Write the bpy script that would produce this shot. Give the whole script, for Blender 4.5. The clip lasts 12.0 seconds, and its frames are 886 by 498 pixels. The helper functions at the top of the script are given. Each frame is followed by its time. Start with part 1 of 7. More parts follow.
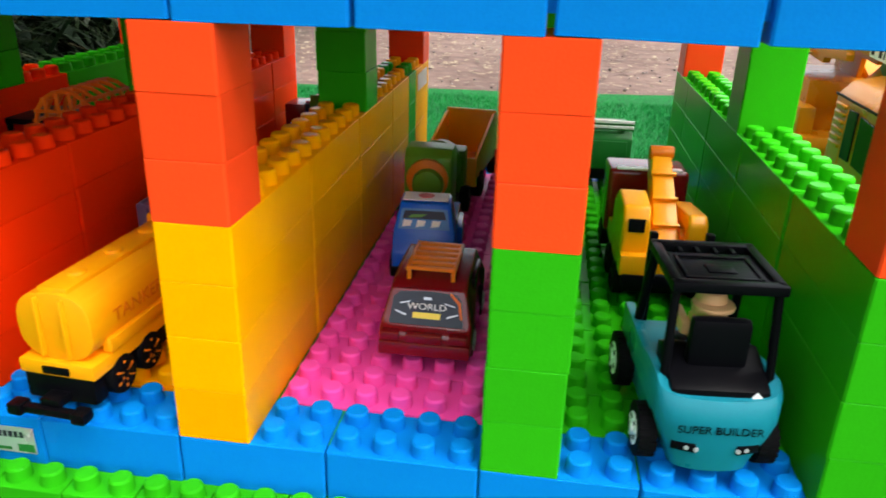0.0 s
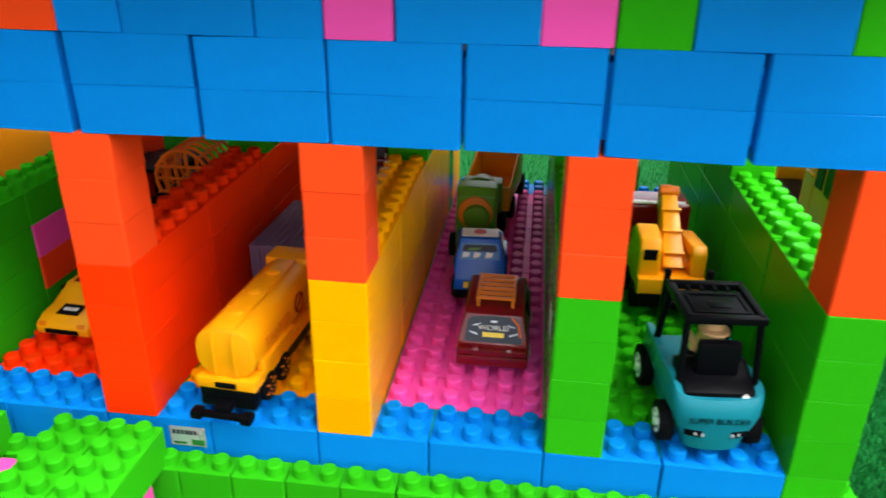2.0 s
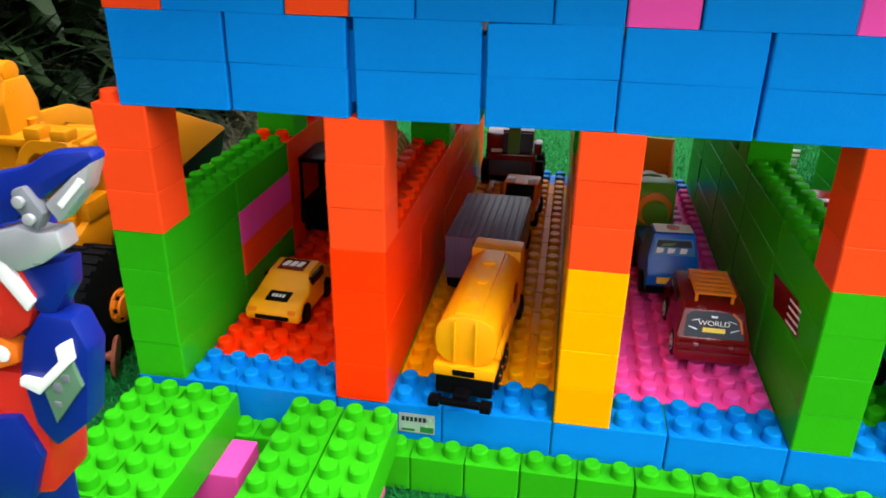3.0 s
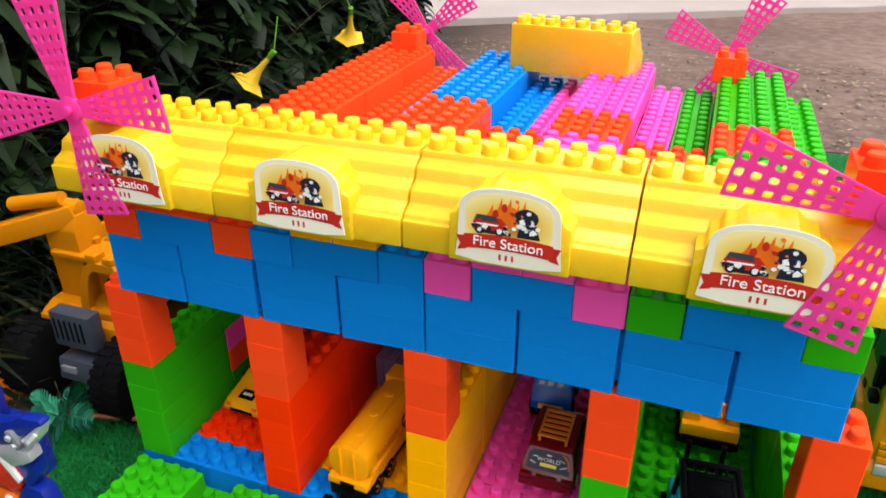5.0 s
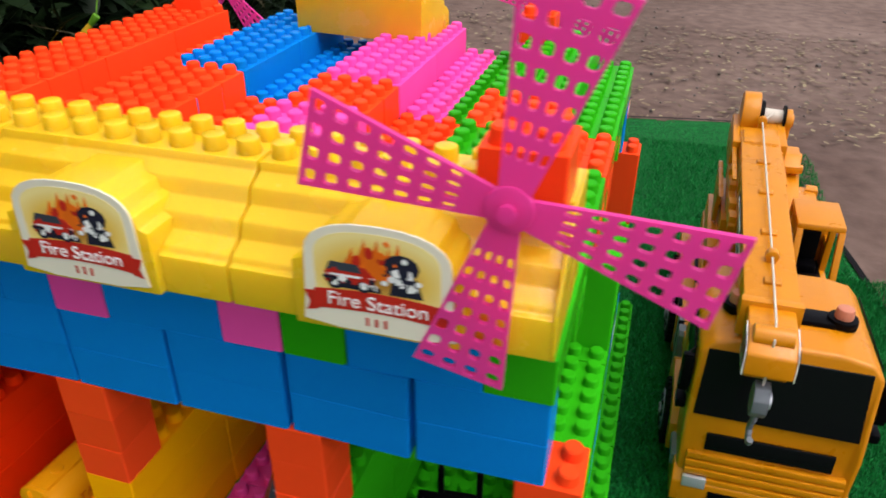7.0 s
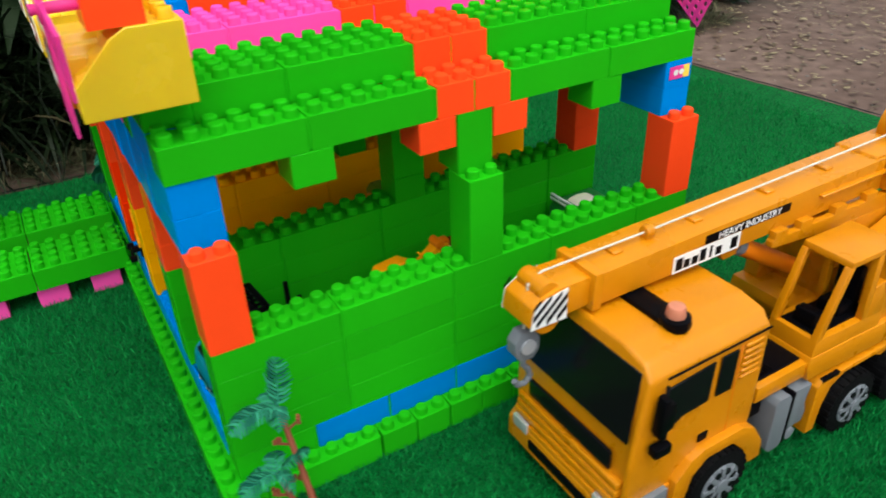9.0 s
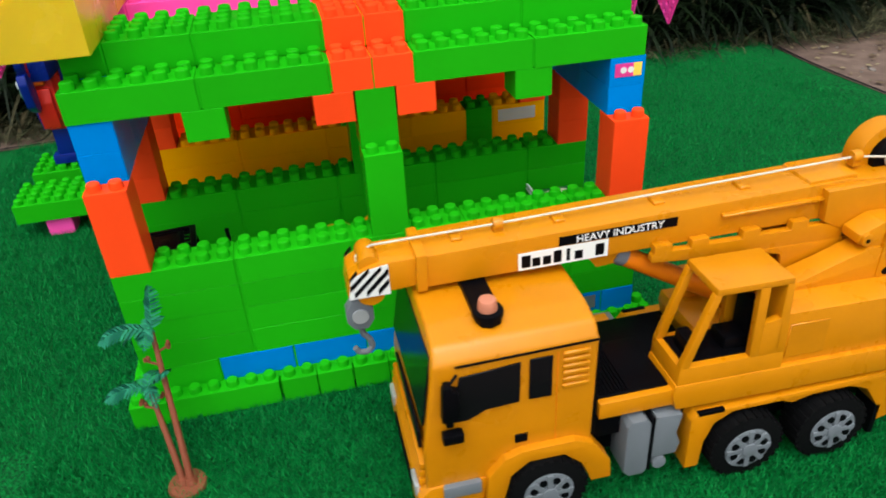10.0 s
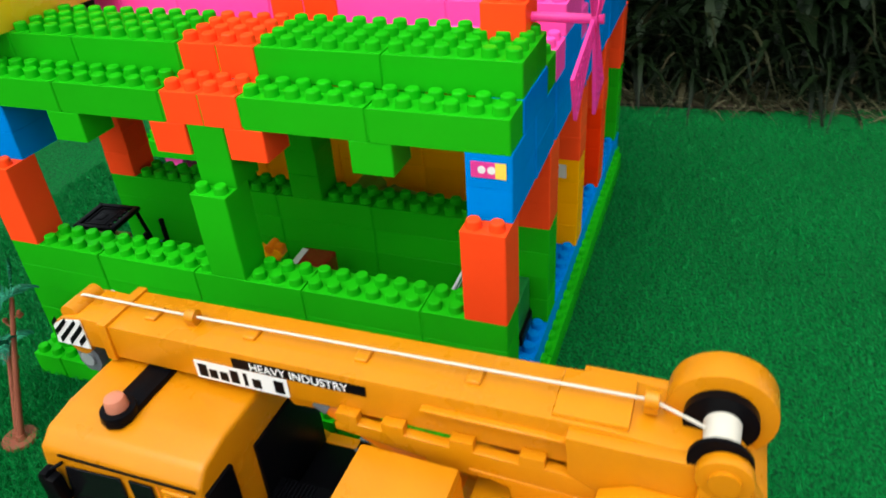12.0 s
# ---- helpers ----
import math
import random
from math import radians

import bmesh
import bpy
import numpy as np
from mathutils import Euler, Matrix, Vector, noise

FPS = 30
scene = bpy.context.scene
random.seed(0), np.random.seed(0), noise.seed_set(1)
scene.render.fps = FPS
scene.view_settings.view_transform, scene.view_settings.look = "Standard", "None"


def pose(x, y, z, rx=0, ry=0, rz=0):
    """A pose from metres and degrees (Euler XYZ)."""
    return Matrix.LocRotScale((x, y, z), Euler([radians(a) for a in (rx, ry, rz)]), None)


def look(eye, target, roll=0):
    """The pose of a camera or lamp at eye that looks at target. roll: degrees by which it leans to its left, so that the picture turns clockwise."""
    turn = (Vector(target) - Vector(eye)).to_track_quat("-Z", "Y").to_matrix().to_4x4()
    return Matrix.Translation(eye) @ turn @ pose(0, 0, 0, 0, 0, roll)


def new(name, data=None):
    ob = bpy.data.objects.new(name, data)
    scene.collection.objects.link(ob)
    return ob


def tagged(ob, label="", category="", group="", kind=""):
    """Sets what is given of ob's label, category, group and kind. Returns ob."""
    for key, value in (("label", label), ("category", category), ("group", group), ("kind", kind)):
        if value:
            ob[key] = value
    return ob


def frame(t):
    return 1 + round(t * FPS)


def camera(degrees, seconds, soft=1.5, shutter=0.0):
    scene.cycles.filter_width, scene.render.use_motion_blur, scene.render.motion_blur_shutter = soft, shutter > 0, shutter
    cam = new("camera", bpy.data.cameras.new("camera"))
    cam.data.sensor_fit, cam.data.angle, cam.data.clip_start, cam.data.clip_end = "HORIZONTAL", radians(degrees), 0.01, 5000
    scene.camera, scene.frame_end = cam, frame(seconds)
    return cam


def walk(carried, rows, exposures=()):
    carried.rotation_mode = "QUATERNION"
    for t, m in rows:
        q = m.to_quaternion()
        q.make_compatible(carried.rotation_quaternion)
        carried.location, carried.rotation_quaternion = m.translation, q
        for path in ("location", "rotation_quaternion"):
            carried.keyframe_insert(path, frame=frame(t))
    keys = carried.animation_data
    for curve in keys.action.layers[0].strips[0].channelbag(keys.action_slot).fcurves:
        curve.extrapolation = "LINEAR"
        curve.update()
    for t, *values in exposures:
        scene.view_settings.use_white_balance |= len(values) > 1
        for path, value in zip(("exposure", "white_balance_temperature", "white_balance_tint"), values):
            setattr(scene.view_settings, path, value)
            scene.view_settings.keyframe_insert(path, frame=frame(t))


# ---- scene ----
P = 0.02            # one stud pitch of the toy bricks, in metres
H = 1.515           # one brick course, in stud pitches
YS = 1.01           # the depth rows stand a hair apart

# ---- camera ----
FOV = 61.98
PATH = [
    (0.0, 0.4796, -0.3009, 0.3050, 7.69, -22.39, 1.61),
    (0.5, 0.5175, -0.2914, 0.3134, 6.70, -23.01, 1.52),
    (1.0, 0.5229, -0.3110, 0.3452, 5.68, -23.50, 1.44),
    (1.5, 0.5095, -0.3774, 0.3951, 6.37, -23.91, 0.83),
    (2.0, 0.4405, -0.4111, 0.3962, 7.17, -24.21, 0.72),
    (2.5, 0.3482, -0.4008, 0.3839, 8.20, -24.12, 0.69),
    (3.0, 0.2917, -0.4366, 0.3869, 9.46, -24.11, 0.95),
    (3.5, 0.3244, -0.4475, 0.4288, 11.02, -23.30, 1.00),
    (3.7, 0.3457, -0.4700, 0.4753, 11.52, -23.43, 0.88),
    (5.3, 0.5210, -0.4745, 0.6445, 20.79, -28.60, -0.28),
    (5.5, 0.5125, -0.4324, 0.6227, 19.79, -29.06, -0.30),
    (6.0, 0.4920, -0.3661, 0.6128, 14.72, -29.45, 0.17),
    (6.5, 0.5628, -0.3432, 0.6072, 14.13, -29.37, -0.00),
    (7.0, 0.6665, -0.3036, 0.6000, 16.35, -29.65, 0.35),
    (7.2, 0.7175, -0.2847, 0.5944, 19.75, -29.22, -0.20),
    (8.8, 1.1504, -0.1338, 0.5723, 56.72, -30.65, -1.97),
    (9.0, 1.1852, -0.0701, 0.5768, 60.19, -31.09, -2.16),
    (9.5, 1.2593, 0.0791, 0.5740, 67.96, -31.33, -2.80),
    (10.0, 1.3270, 0.2061, 0.5691, 78.97, -31.44, -3.46),
    (10.5, 1.3390, 0.3748, 0.5643, 85.50, -31.88, -3.91),
    (11.0, 1.3151, 0.5051, 0.5631, 94.14, -32.59, -4.37),
    (11.5, 1.2356, 0.6267, 0.5787, 102.75, -33.46, -4.57),
    (12.0, 1.1329, 0.7026, 0.5881, 112.09, -33.28, -4.33),
]

cam = camera(FOV, 12.0, soft=1.7, shutter=0.3)


def cam_row(x, y, z, yaw, pitch, roll):
    ahead = Vector((-math.sin(radians(yaw)) * math.cos(radians(pitch)), math.cos(radians(yaw)) * math.cos(radians(pitch)), math.sin(radians(pitch))))
    return look((x, y, z), Vector((x, y, z)) + ahead, roll)


EXPO = [(0.0, 1.72, 6600, 11), (3.3, 1.68, 6600, 11), (3.8, 1.7, 6600, 12), (5.3, 0.86, 6600, 14), (7.2, 0.5, 6500, 14), (8.8, 0.58, 6400, 4), (10.0, 0.6, 6400, 3), (12.0, 0.68, 6400, 2)]
walk(cam, [(r[0], cam_row(*r[1:])) for r in PATH], EXPO)

# ---- world and sun: bright overcast day ----
SUN_EL, SUN_AZ = 66.0, 105.0
world = bpy.data.worlds.new("sky")
scene.world = world
world.use_nodes = True
wn = world.node_tree.nodes
sky = wn.new("ShaderNodeTexSky")
sky.sky_type = "NISHITA"
sky.sun_disc = False
sky.sun_elevation = radians(SUN_EL)
sky.sun_rotation = radians(SUN_AZ)
sky.air_density, sky.dust_density, sky.ozone_density = 1.0, 4.0, 1.0
pale = wn.new("ShaderNodeHueSaturation")
pale.inputs["Saturation"].default_value = 0.35
world.node_tree.links.new(sky.outputs[0], pale.inputs["Color"])
world.node_tree.links.new(pale.outputs[0], wn["Background"].inputs[0])
wn["Background"].inputs[1].default_value = 0.165
sun_data = bpy.data.lights.new("sun", "SUN")
sun_data.energy, sun_data.angle, sun_data.color = 0.88, radians(60), (1.0, 0.97, 0.92)
sun = new("sun", sun_data)
sun.matrix_world = look((0, 0, 3), Vector((0, 0, 3)) - Vector((math.sin(radians(SUN_AZ)) * math.cos(radians(SUN_EL)), math.cos(radians(SUN_AZ)) * math.cos(radians(SUN_EL)), math.sin(radians(SUN_EL)))))


# ---- materials ----
def material(name, rgb, rough=0.4, metal=0.0, vary=0.08, bump=0.15, grain=900.0, stain=25.0, spec=0.25, per_object=0.06, relief=0.0006):
    """A surface with large soft variation, fine grain in the relief and uneven gloss."""
    m = bpy.data.materials.new(name)
    m.use_nodes = True
    n, l = m.node_tree.nodes, m.node_tree.links
    b = n["Principled BSDF"]
    co = n.new("ShaderNodeTexCoord")
    big = n.new("ShaderNodeTexNoise")
    big.inputs["Scale"].default_value, big.inputs["Detail"].default_value = stain, 4
    fine = n.new("ShaderNodeTexNoise")
    fine.inputs["Scale"].default_value, fine.inputs["Detail"].default_value = grain, 3
    info = n.new("ShaderNodeObjectInfo")
    for t in (big, fine):
        l.new(co.outputs["Object"], t.inputs["Vector"])
    val = n.new("ShaderNodeMapRange")
    val.inputs["To Min"].default_value, val.inputs["To Max"].default_value = 1 - vary, 1 + vary
    l.new(big.outputs["Fac"], val.inputs["Value"])
    rnd = n.new("ShaderNodeMapRange")
    rnd.inputs["To Min"].default_value, rnd.inputs["To Max"].default_value = 1 - per_object, 1 + per_object
    l.new(info.outputs["Random"], rnd.inputs["Value"])
    mul = n.new("ShaderNodeMath")
    mul.operation = "MULTIPLY"
    l.new(val.outputs[0], mul.inputs[0])
    l.new(rnd.outputs[0], mul.inputs[1])
    hsv = n.new("ShaderNodeHueSaturation")
    hsv.inputs["Color"].default_value = (*rgb, 1)
    l.new(mul.outputs[0], hsv.inputs["Value"])
    l.new(hsv.outputs[0], b.inputs["Base Color"])
    ro = n.new("ShaderNodeMapRange")
    ro.inputs["To Min"].default_value, ro.inputs["To Max"].default_value = max(0.02, rough - 0.1), rough + 0.12
    l.new(big.outputs["Fac"], ro.inputs["Value"])
    l.new(ro.outputs[0], b.inputs["Roughness"])
    b.inputs["Metallic"].default_value = metal
    b.inputs["Specular IOR Level"].default_value = spec
    if bump:
        bp = n.new("ShaderNodeBump")
        bp.inputs["Strength"].default_value, bp.inputs["Distance"].default_value = bump, relief
        mix = n.new("ShaderNodeMath")
        mix.operation = "MULTIPLY_ADD"
        mix.inputs[1].default_value = 4.0
        l.new(big.outputs["Fac"], mix.inputs[0])
        l.new(fine.outputs["Fac"], mix.inputs[2])
        l.new(mix.outputs[0], bp.inputs["Height"])
        l.new(bp.outputs[0], b.inputs["Normal"])
    return m


C = {
    "blue": (0.0, 0.205, 0.64), "green": (0.022, 0.38, 0.006), "orange": (0.97, 0.068, 0.012), "red": (0.95, 0.036, 0.002),
    "pink": (0.95, 0.085, 0.42), "yellow": (0.95, 0.385, 0.0005),
}
BRICK = {k: material("plastic_" + k, v, rough=0.18, grain=700, stain=18, bump=0.14, spec=0.03, relief=0.0011, per_object=0.08) for k, v in C.items()}
M_PINKFAN = material("pink_fan_plastic", (0.92, 0.075, 0.42), 0.3)
_n, _l = M_PINKFAN.node_tree.nodes, M_PINKFAN.node_tree.links
_thin, _mix = _n.new("ShaderNodeBsdfTranslucent"), _n.new("ShaderNodeMixShader")
_thin.inputs["Color"].default_value = (1.0, 0.18, 0.6, 1)
_mix.inputs[0].default_value = 0.42
_l.new(_n["Principled BSDF"].outputs[0], _mix.inputs[1])
_l.new(_thin.outputs[0], _mix.inputs[2])
_l.new(_mix.outputs[0], _n["Material Output"].inputs["Surface"])
M_SIGN = material("sign_yellow_plastic", (0.81, 0.505, 0.014), 0.24, bump=0.1, spec=0.45)
M_SIGN.node_tree.nodes["Principled BSDF"].inputs["Subsurface Weight"].default_value = 0.5
M_SIGN.node_tree.nodes["Principled BSDF"].inputs["Subsurface Radius"].default_value = (1.0, 0.8, 0.15)
M_SIGN.node_tree.nodes["Principled BSDF"].inputs["Subsurface Scale"].default_value = 0.012
M_TOY = material("toy_yellow_plastic", (0.60, 0.214, 0.002), 0.29, spec=0.38, vary=0.13, bump=0.22, stain=30)
M_LOADER = material("loader_yellow_plastic", (0.50, 0.175, 0.002), 0.36, spec=0.22)
M_TANK = material("bright_yellow_plastic", (0.92, 0.36, 0.002), 0.35, spec=0.35)
M_TOYDARK = material("toy_orange_plastic", (0.78, 0.19, 0.003), 0.38, spec=0.35)
M_CAGE = material("cage_orange_plastic", (0.92, 0.17, 0.008), 0.35)
M_BLACK = material("black_plastic", (0.0025, 0.0025, 0.0035), 0.32, spec=0.05)
M_TYRE = material("black_rubber", (0.0035, 0.0035, 0.004), 0.65, bump=0.5, spec=0.06)
M_GLASS = material("dark_window", (0.005, 0.005, 0.006), 0.16, bump=0, spec=0.12)
M_GREY = material("grey_plastic", (0.15, 0.165, 0.185), 0.42)
M_SILVER = material("silver_plastic", (0.55, 0.57, 0.6), 0.28, metal=0.5)
M_WHITE = material("white_print", (0.82, 0.82, 0.80), 0.4, vary=0.04)
M_CREAM = material("cream_sticker", (0.80, 0.75, 0.60), 0.4, vary=0.05)
M_SIREN = material("salmon_lamp_plastic", (0.55, 0.20, 0.12), 0.35)
M_TEAL = material("teal_plastic", (0.004, 0.18, 0.235), 0.3)
M_MAROON = material("maroon_plastic", (0.17, 0.004, 0.006), 0.1, spec=0.6)
M_TRUCKBLUE = material("truck_blue_plastic", (0.0, 0.11, 0.60), 0.2, spec=0.4)
M_PURPLE = material("grey_purple_plastic", (0.125, 0.085, 0.15), 0.4)
M_DKGREEN = material("dark_green_plastic", (0.015, 0.16, 0.03), 0.35)
M_OLIVE = material("leaf_green_plastic", (0.10, 0.27, 0.015), 0.35)
M_SKIN = material("tan_doll_plastic", (0.62, 0.36, 0.16), 0.45)
M_REDP = material("red_print", (0.5, 0.02, 0.012), 0.4, vary=0.04)
M_FLAME = material("flame_print", (0.80, 0.15, 0.008), 0.4)
M_GLOW = material("sunny_yellow_print", (0.95, 0.72, 0.10), 0.4)
M_SUNBURST = material("sunburst_print", (0.93, 0.85, 0.6), 0.4)
_n, _l = M_SUNBURST.node_tree.nodes, M_SUNBURST.node_tree.links
_co, _sep, _flat, _dist, _ramp = _n.new("ShaderNodeTexCoord"), _n.new("ShaderNodeSeparateXYZ"), _n.new("ShaderNodeCombineXYZ"), _n.new("ShaderNodeVectorMath"), _n.new("ShaderNodeValToRGB")
_l.new(_co.outputs["Generated"], _sep.inputs[0])
_l.new(_sep.outputs["X"], _flat.inputs["X"])
_l.new(_sep.outputs["Z"], _flat.inputs["Z"])
_dist.operation = "DISTANCE"
_dist.inputs[1].default_value = (0.5, 0, 0.38)
_l.new(_flat.outputs[0], _dist.inputs[0])
_ramp.color_ramp.elements[0].color, _ramp.color_ramp.elements[1].color = (0.50, 0.24, 0.04, 1), (0.90, 0.74, 0.30, 1)
_ramp.color_ramp.elements[0].position, _ramp.color_ramp.elements[1].position = 0.15, 0.58
_ramp.color_ramp.elements.new(0.4).color = (0.84, 0.56, 0.11, 1)
_l.new(_dist.outputs["Value"], _ramp.inputs["Fac"])
_l.new(_ramp.outputs[0], _n["Principled BSDF"].inputs["Base Color"])
M_NAVY = material("navy_print", (0.014, 0.013, 0.03), 0.4)
M_ROBOTBLUE = material("robot_blue_plastic", (0.003, 0.016, 0.20), 0.3)
M_ROBOTRED = material("robot_red_plastic", (0.55, 0.02, 0.012), 0.28)
M_PLATE = material("grey_green_plastic", (0.10, 0.20, 0.12), 0.35)
M_BARK = material("brown_palm_plastic", (0.22, 0.06, 0.03), 0.5, bump=0.5)
M_SKYP = material("pale_blue_print", (0.05, 0.22, 0.55), 0.25)
M_SLATE = material("slate_print", (0.04, 0.048, 0.065), 0.35)
M_STRING = material("white_string", (0.62, 0.57, 0.48), 0.8, bump=0.5)


# ---- mesh helpers, in stud pitches ----
def mesh_from(name, bm, mat, smooth=False):
    me = bpy.data.meshes.new(name)
    bmesh.ops.scale(bm, vec=(P, P, P), verts=bm.verts)
    bmesh.ops.recalc_face_normals(bm, faces=bm.faces)
    if smooth:
        for f in bm.faces:
            f.smooth = True
    bm.to_mesh(me)
    bm.free()
    if smooth:
        me.set_sharp_from_angle(angle=radians(38))
    me.materials.append(mat)
    return me


def part(name, bm, mat, parent, label="", smooth=True):
    ob = new(name, mesh_from(name, bm, mat, smooth))
    ob.parent = parent
    return tagged(ob, label) if label else ob


def parts(name, bms, mat, parent, label=""):
    return [part(name, bm, mat, parent, label) for bm in bms]


def thing(name, x, y, z=0.0, yaw=0.0, label="", category="", group="", pitch=0.0, roll=0.0):
    ob = new(name)
    ob.empty_display_size = 0.01
    ob.matrix_world = pose(x * P, y * P, z * P, pitch, roll, yaw)
    return tagged(ob, label, category, group)


def join(*bms):
    out = bmesh.new()
    for b in bms:
        me = bpy.data.meshes.new("tmp")
        b.to_mesh(me)
        b.free()
        out.from_mesh(me)
        bpy.data.meshes.remove(me)
    return out


def box(x0, x1, y0, y1, z0, z1, bev=0.08, seg=2):
    bm = bmesh.new()
    bmesh.ops.create_cube(bm, size=1)
    for v in bm.verts:
        v.co = ((x0 + x1) / 2 + v.co.x * (x1 - x0), (y0 + y1) / 2 + v.co.y * (y1 - y0), (z0 + z1) / 2 + v.co.z * (z1 - z0))
    if bev:
        bmesh.ops.bevel(bm, geom=bm.edges, offset=min(bev, 0.45 * min(x1 - x0, y1 - y0, z1 - z0)), segments=seg, affect="EDGES", profile=0.6)
    return bm


def prism(profile, a0, a1, axis="x", bev=0.08, seg=2, taper=1.0):
    """A closed outline, drawn in the two other axes, drawn out from a0 to a1."""
    bm = bmesh.new()
    mid = [sum(p[k] for p in profile) / len(profile) for k in (0, 1)]

    def at(p, a, s):
        u, v = mid[0] + (p[0] - mid[0]) * s, mid[1] + (p[1] - mid[1]) * s
        return {"x": (a, u, v), "y": (u, a, v), "z": (u, v, a)}[axis]
    lo = [bm.verts.new(at(p, a0, 1.0)) for p in profile]
    hi = [bm.verts.new(at(p, a1, taper)) for p in profile]
    bm.faces.new(lo)
    bm.faces.new(hi)
    n = len(profile)
    for i in range(n):
        bm.faces.new((lo[i], lo[(i + 1) % n], hi[(i + 1) % n], hi[i]))
    bmesh.ops.recalc_face_normals(bm, faces=bm.faces)
    if bev:
        bmesh.ops.bevel(bm, geom=bm.edges, offset=bev, segments=seg, affect="EDGES", profile=0.6, clamp_overlap=True)
    return bm


def cyl(c, r, length, axis="x", seg=24, r2=None, bev=0.0):
    bm = bmesh.new()
    bmesh.ops.create_cone(bm, cap_ends=True, segments=seg, radius1=r, radius2=r if r2 is None else r2, depth=length)
    turn = {"x": Matrix.Rotation(radians(90), 3, "Y"), "y": Matrix.Rotation(radians(-90), 3, "X"), "z": Matrix.Identity(3)}[axis]
    if bev:
        rim = [e for e in bm.edges if len(e.link_faces) == 2 and any(len(f.verts) > 4 for f in e.link_faces)]
        bmesh.ops.bevel(bm, geom=rim, offset=bev, segments=2, affect="EDGES", profile=0.6)
    bmesh.ops.rotate(bm, matrix=turn, verts=bm.verts)
    bmesh.ops.translate(bm, vec=c, verts=bm.verts)
    return bm


def rod(a, b, r, seg=10, r2=None):
    """A round bar from a to b."""
    a, b = Vector(a), Vector(b)
    bm = bmesh.new()
    bmesh.ops.create_cone(bm, cap_ends=True, segments=seg, radius1=r, radius2=r if r2 is None else r2, depth=(b - a).length)
    bmesh.ops.transform(bm, matrix=Matrix.Translation((a + b) / 2) @ (b - a).to_track_quat("Z", "Y").to_matrix().to_4x4(), verts=bm.verts)
    return bm


def tube(points, r, seg=8):
    """One bent round bar along the points."""
    bm = bmesh.new()
    pts = [Vector(p) for p in points]
    rings = []
    for i, p in enumerate(pts):
        d = (pts[min(i + 1, len(pts) - 1)] - pts[max(i - 1, 0)]).normalized()
        side = d.orthogonal().normalized() if not rings else (side - d * side.dot(d)).normalized()
        up = d.cross(side)
        rings.append([bm.verts.new(p + r * (side * math.cos(2 * math.pi * k / seg) + up * math.sin(2 * math.pi * k / seg))) for k in range(seg)])
    for lo, hi in zip(rings, rings[1:]):
        for k in range(seg):
            bm.faces.new((lo[k], lo[(k + 1) % seg], hi[(k + 1) % seg], hi[k]))
    bm.faces.new(rings[0])
    bm.faces.new(rings[-1])
    return bm


def turned(bm, degrees, axis, centre):
    bmesh.ops.rotate(bm, cent=centre, matrix=Matrix.Rotation(radians(degrees), 3, axis), verts=bm.verts)
    return bm


def letters(name, text, size, mat, parent, m, label="", squash=1.0):
    """Raised print in the built-in font, centred on the pose m (in stud pitches)."""
    cu = bpy.data.curves.new(name, "FONT")
    cu.body, cu.size, cu.align_x, cu.align_y, cu.extrude = text, size * P, "CENTER", "CENTER", 0.0002
    tmp = new("tmp_text", cu)
    bpy.context.view_layer.update()
    me = bpy.data.meshes.new_from_object(tmp)
    bpy.data.objects.remove(tmp)
    me.name = name
    me.materials.clear()
    me.materials.append(mat)
    ob = new(name, me)
    ob.parent = parent
    m = m.copy()
    m.translation *= P
    ob.matrix_basis = m @ Matrix.Diagonal((squash, 1, 1, 1))
    return tagged(ob, label) if label else ob


# ---- toy bricks ----
_bricks = {}


def brick_mesh(nx, ny, mat, studs, h=H):
    key = (nx, ny, mat.name, studs, h)
    if key in _bricks:
        return _bricks[key]
    vs, fs = [], []
    g = 0.022

    def ring(inset, z):
        k = len(vs)
        a, b, x, y = g + inset, g + inset, nx - g - inset, ny - g - inset
        e = 0.05
        vs.extend([(a + e, b, z), (x - e, b, z), (x, b + e, z), (x, y - e, z), (x - e, y, z), (a + e, y, z), (a, y - e, z), (a, b + e, z)])
        return k
    rings = [ring(0.014, 0.003), ring(0, 0.014), ring(0, h - 0.022), ring(0.018, h - 0.003)]
    fs.append(tuple(rings[0] + 7 - i for i in range(8)))
    for lo, hi in zip(rings, rings[1:]):
        for i in range(8):
            j = (i + 1) % 8
            fs.append((lo + i, lo + j, hi + j, hi + i))
    fs.append(tuple(rings[3] + i for i in range(8)))
    flat = len(fs)
    if studs:
        seg = 14
        for ix in range(nx):
            for iy in range(ny):
                ks = []
                for r, z in ((0.345, h - 0.02), (0.315, h + 0.34), (0.265, h + 0.40)):
                    ks.append(len(vs))
                    vs.extend((ix + 0.5 + r * math.cos(2 * math.pi * i / seg), iy + 0.5 + r * math.sin(2 * math.pi * i / seg), z) for i in range(seg))
                for lo, hi in zip(ks, ks[1:]):
                    for i in range(seg):
                        j = (i + 1) % seg
                        fs.append((lo + i, lo + j, hi + j, hi + i))
                fs.append(tuple(ks[2] + i for i in range(seg)))
    me = bpy.data.meshes.new("brick")
    me.from_pydata([(x * P, y * P, z * P) for x, y, z in vs], [], fs)
    me.materials.append(mat)
    smooth = np.zeros(len(fs), bool)
    smooth[flat:] = True
    me.polygons.foreach_set("use_smooth", smooth)
    me.set_sharp_from_angle(angle=radians(30))
    me.update()
    _bricks[key] = me
    return me


rng = random.Random(7)


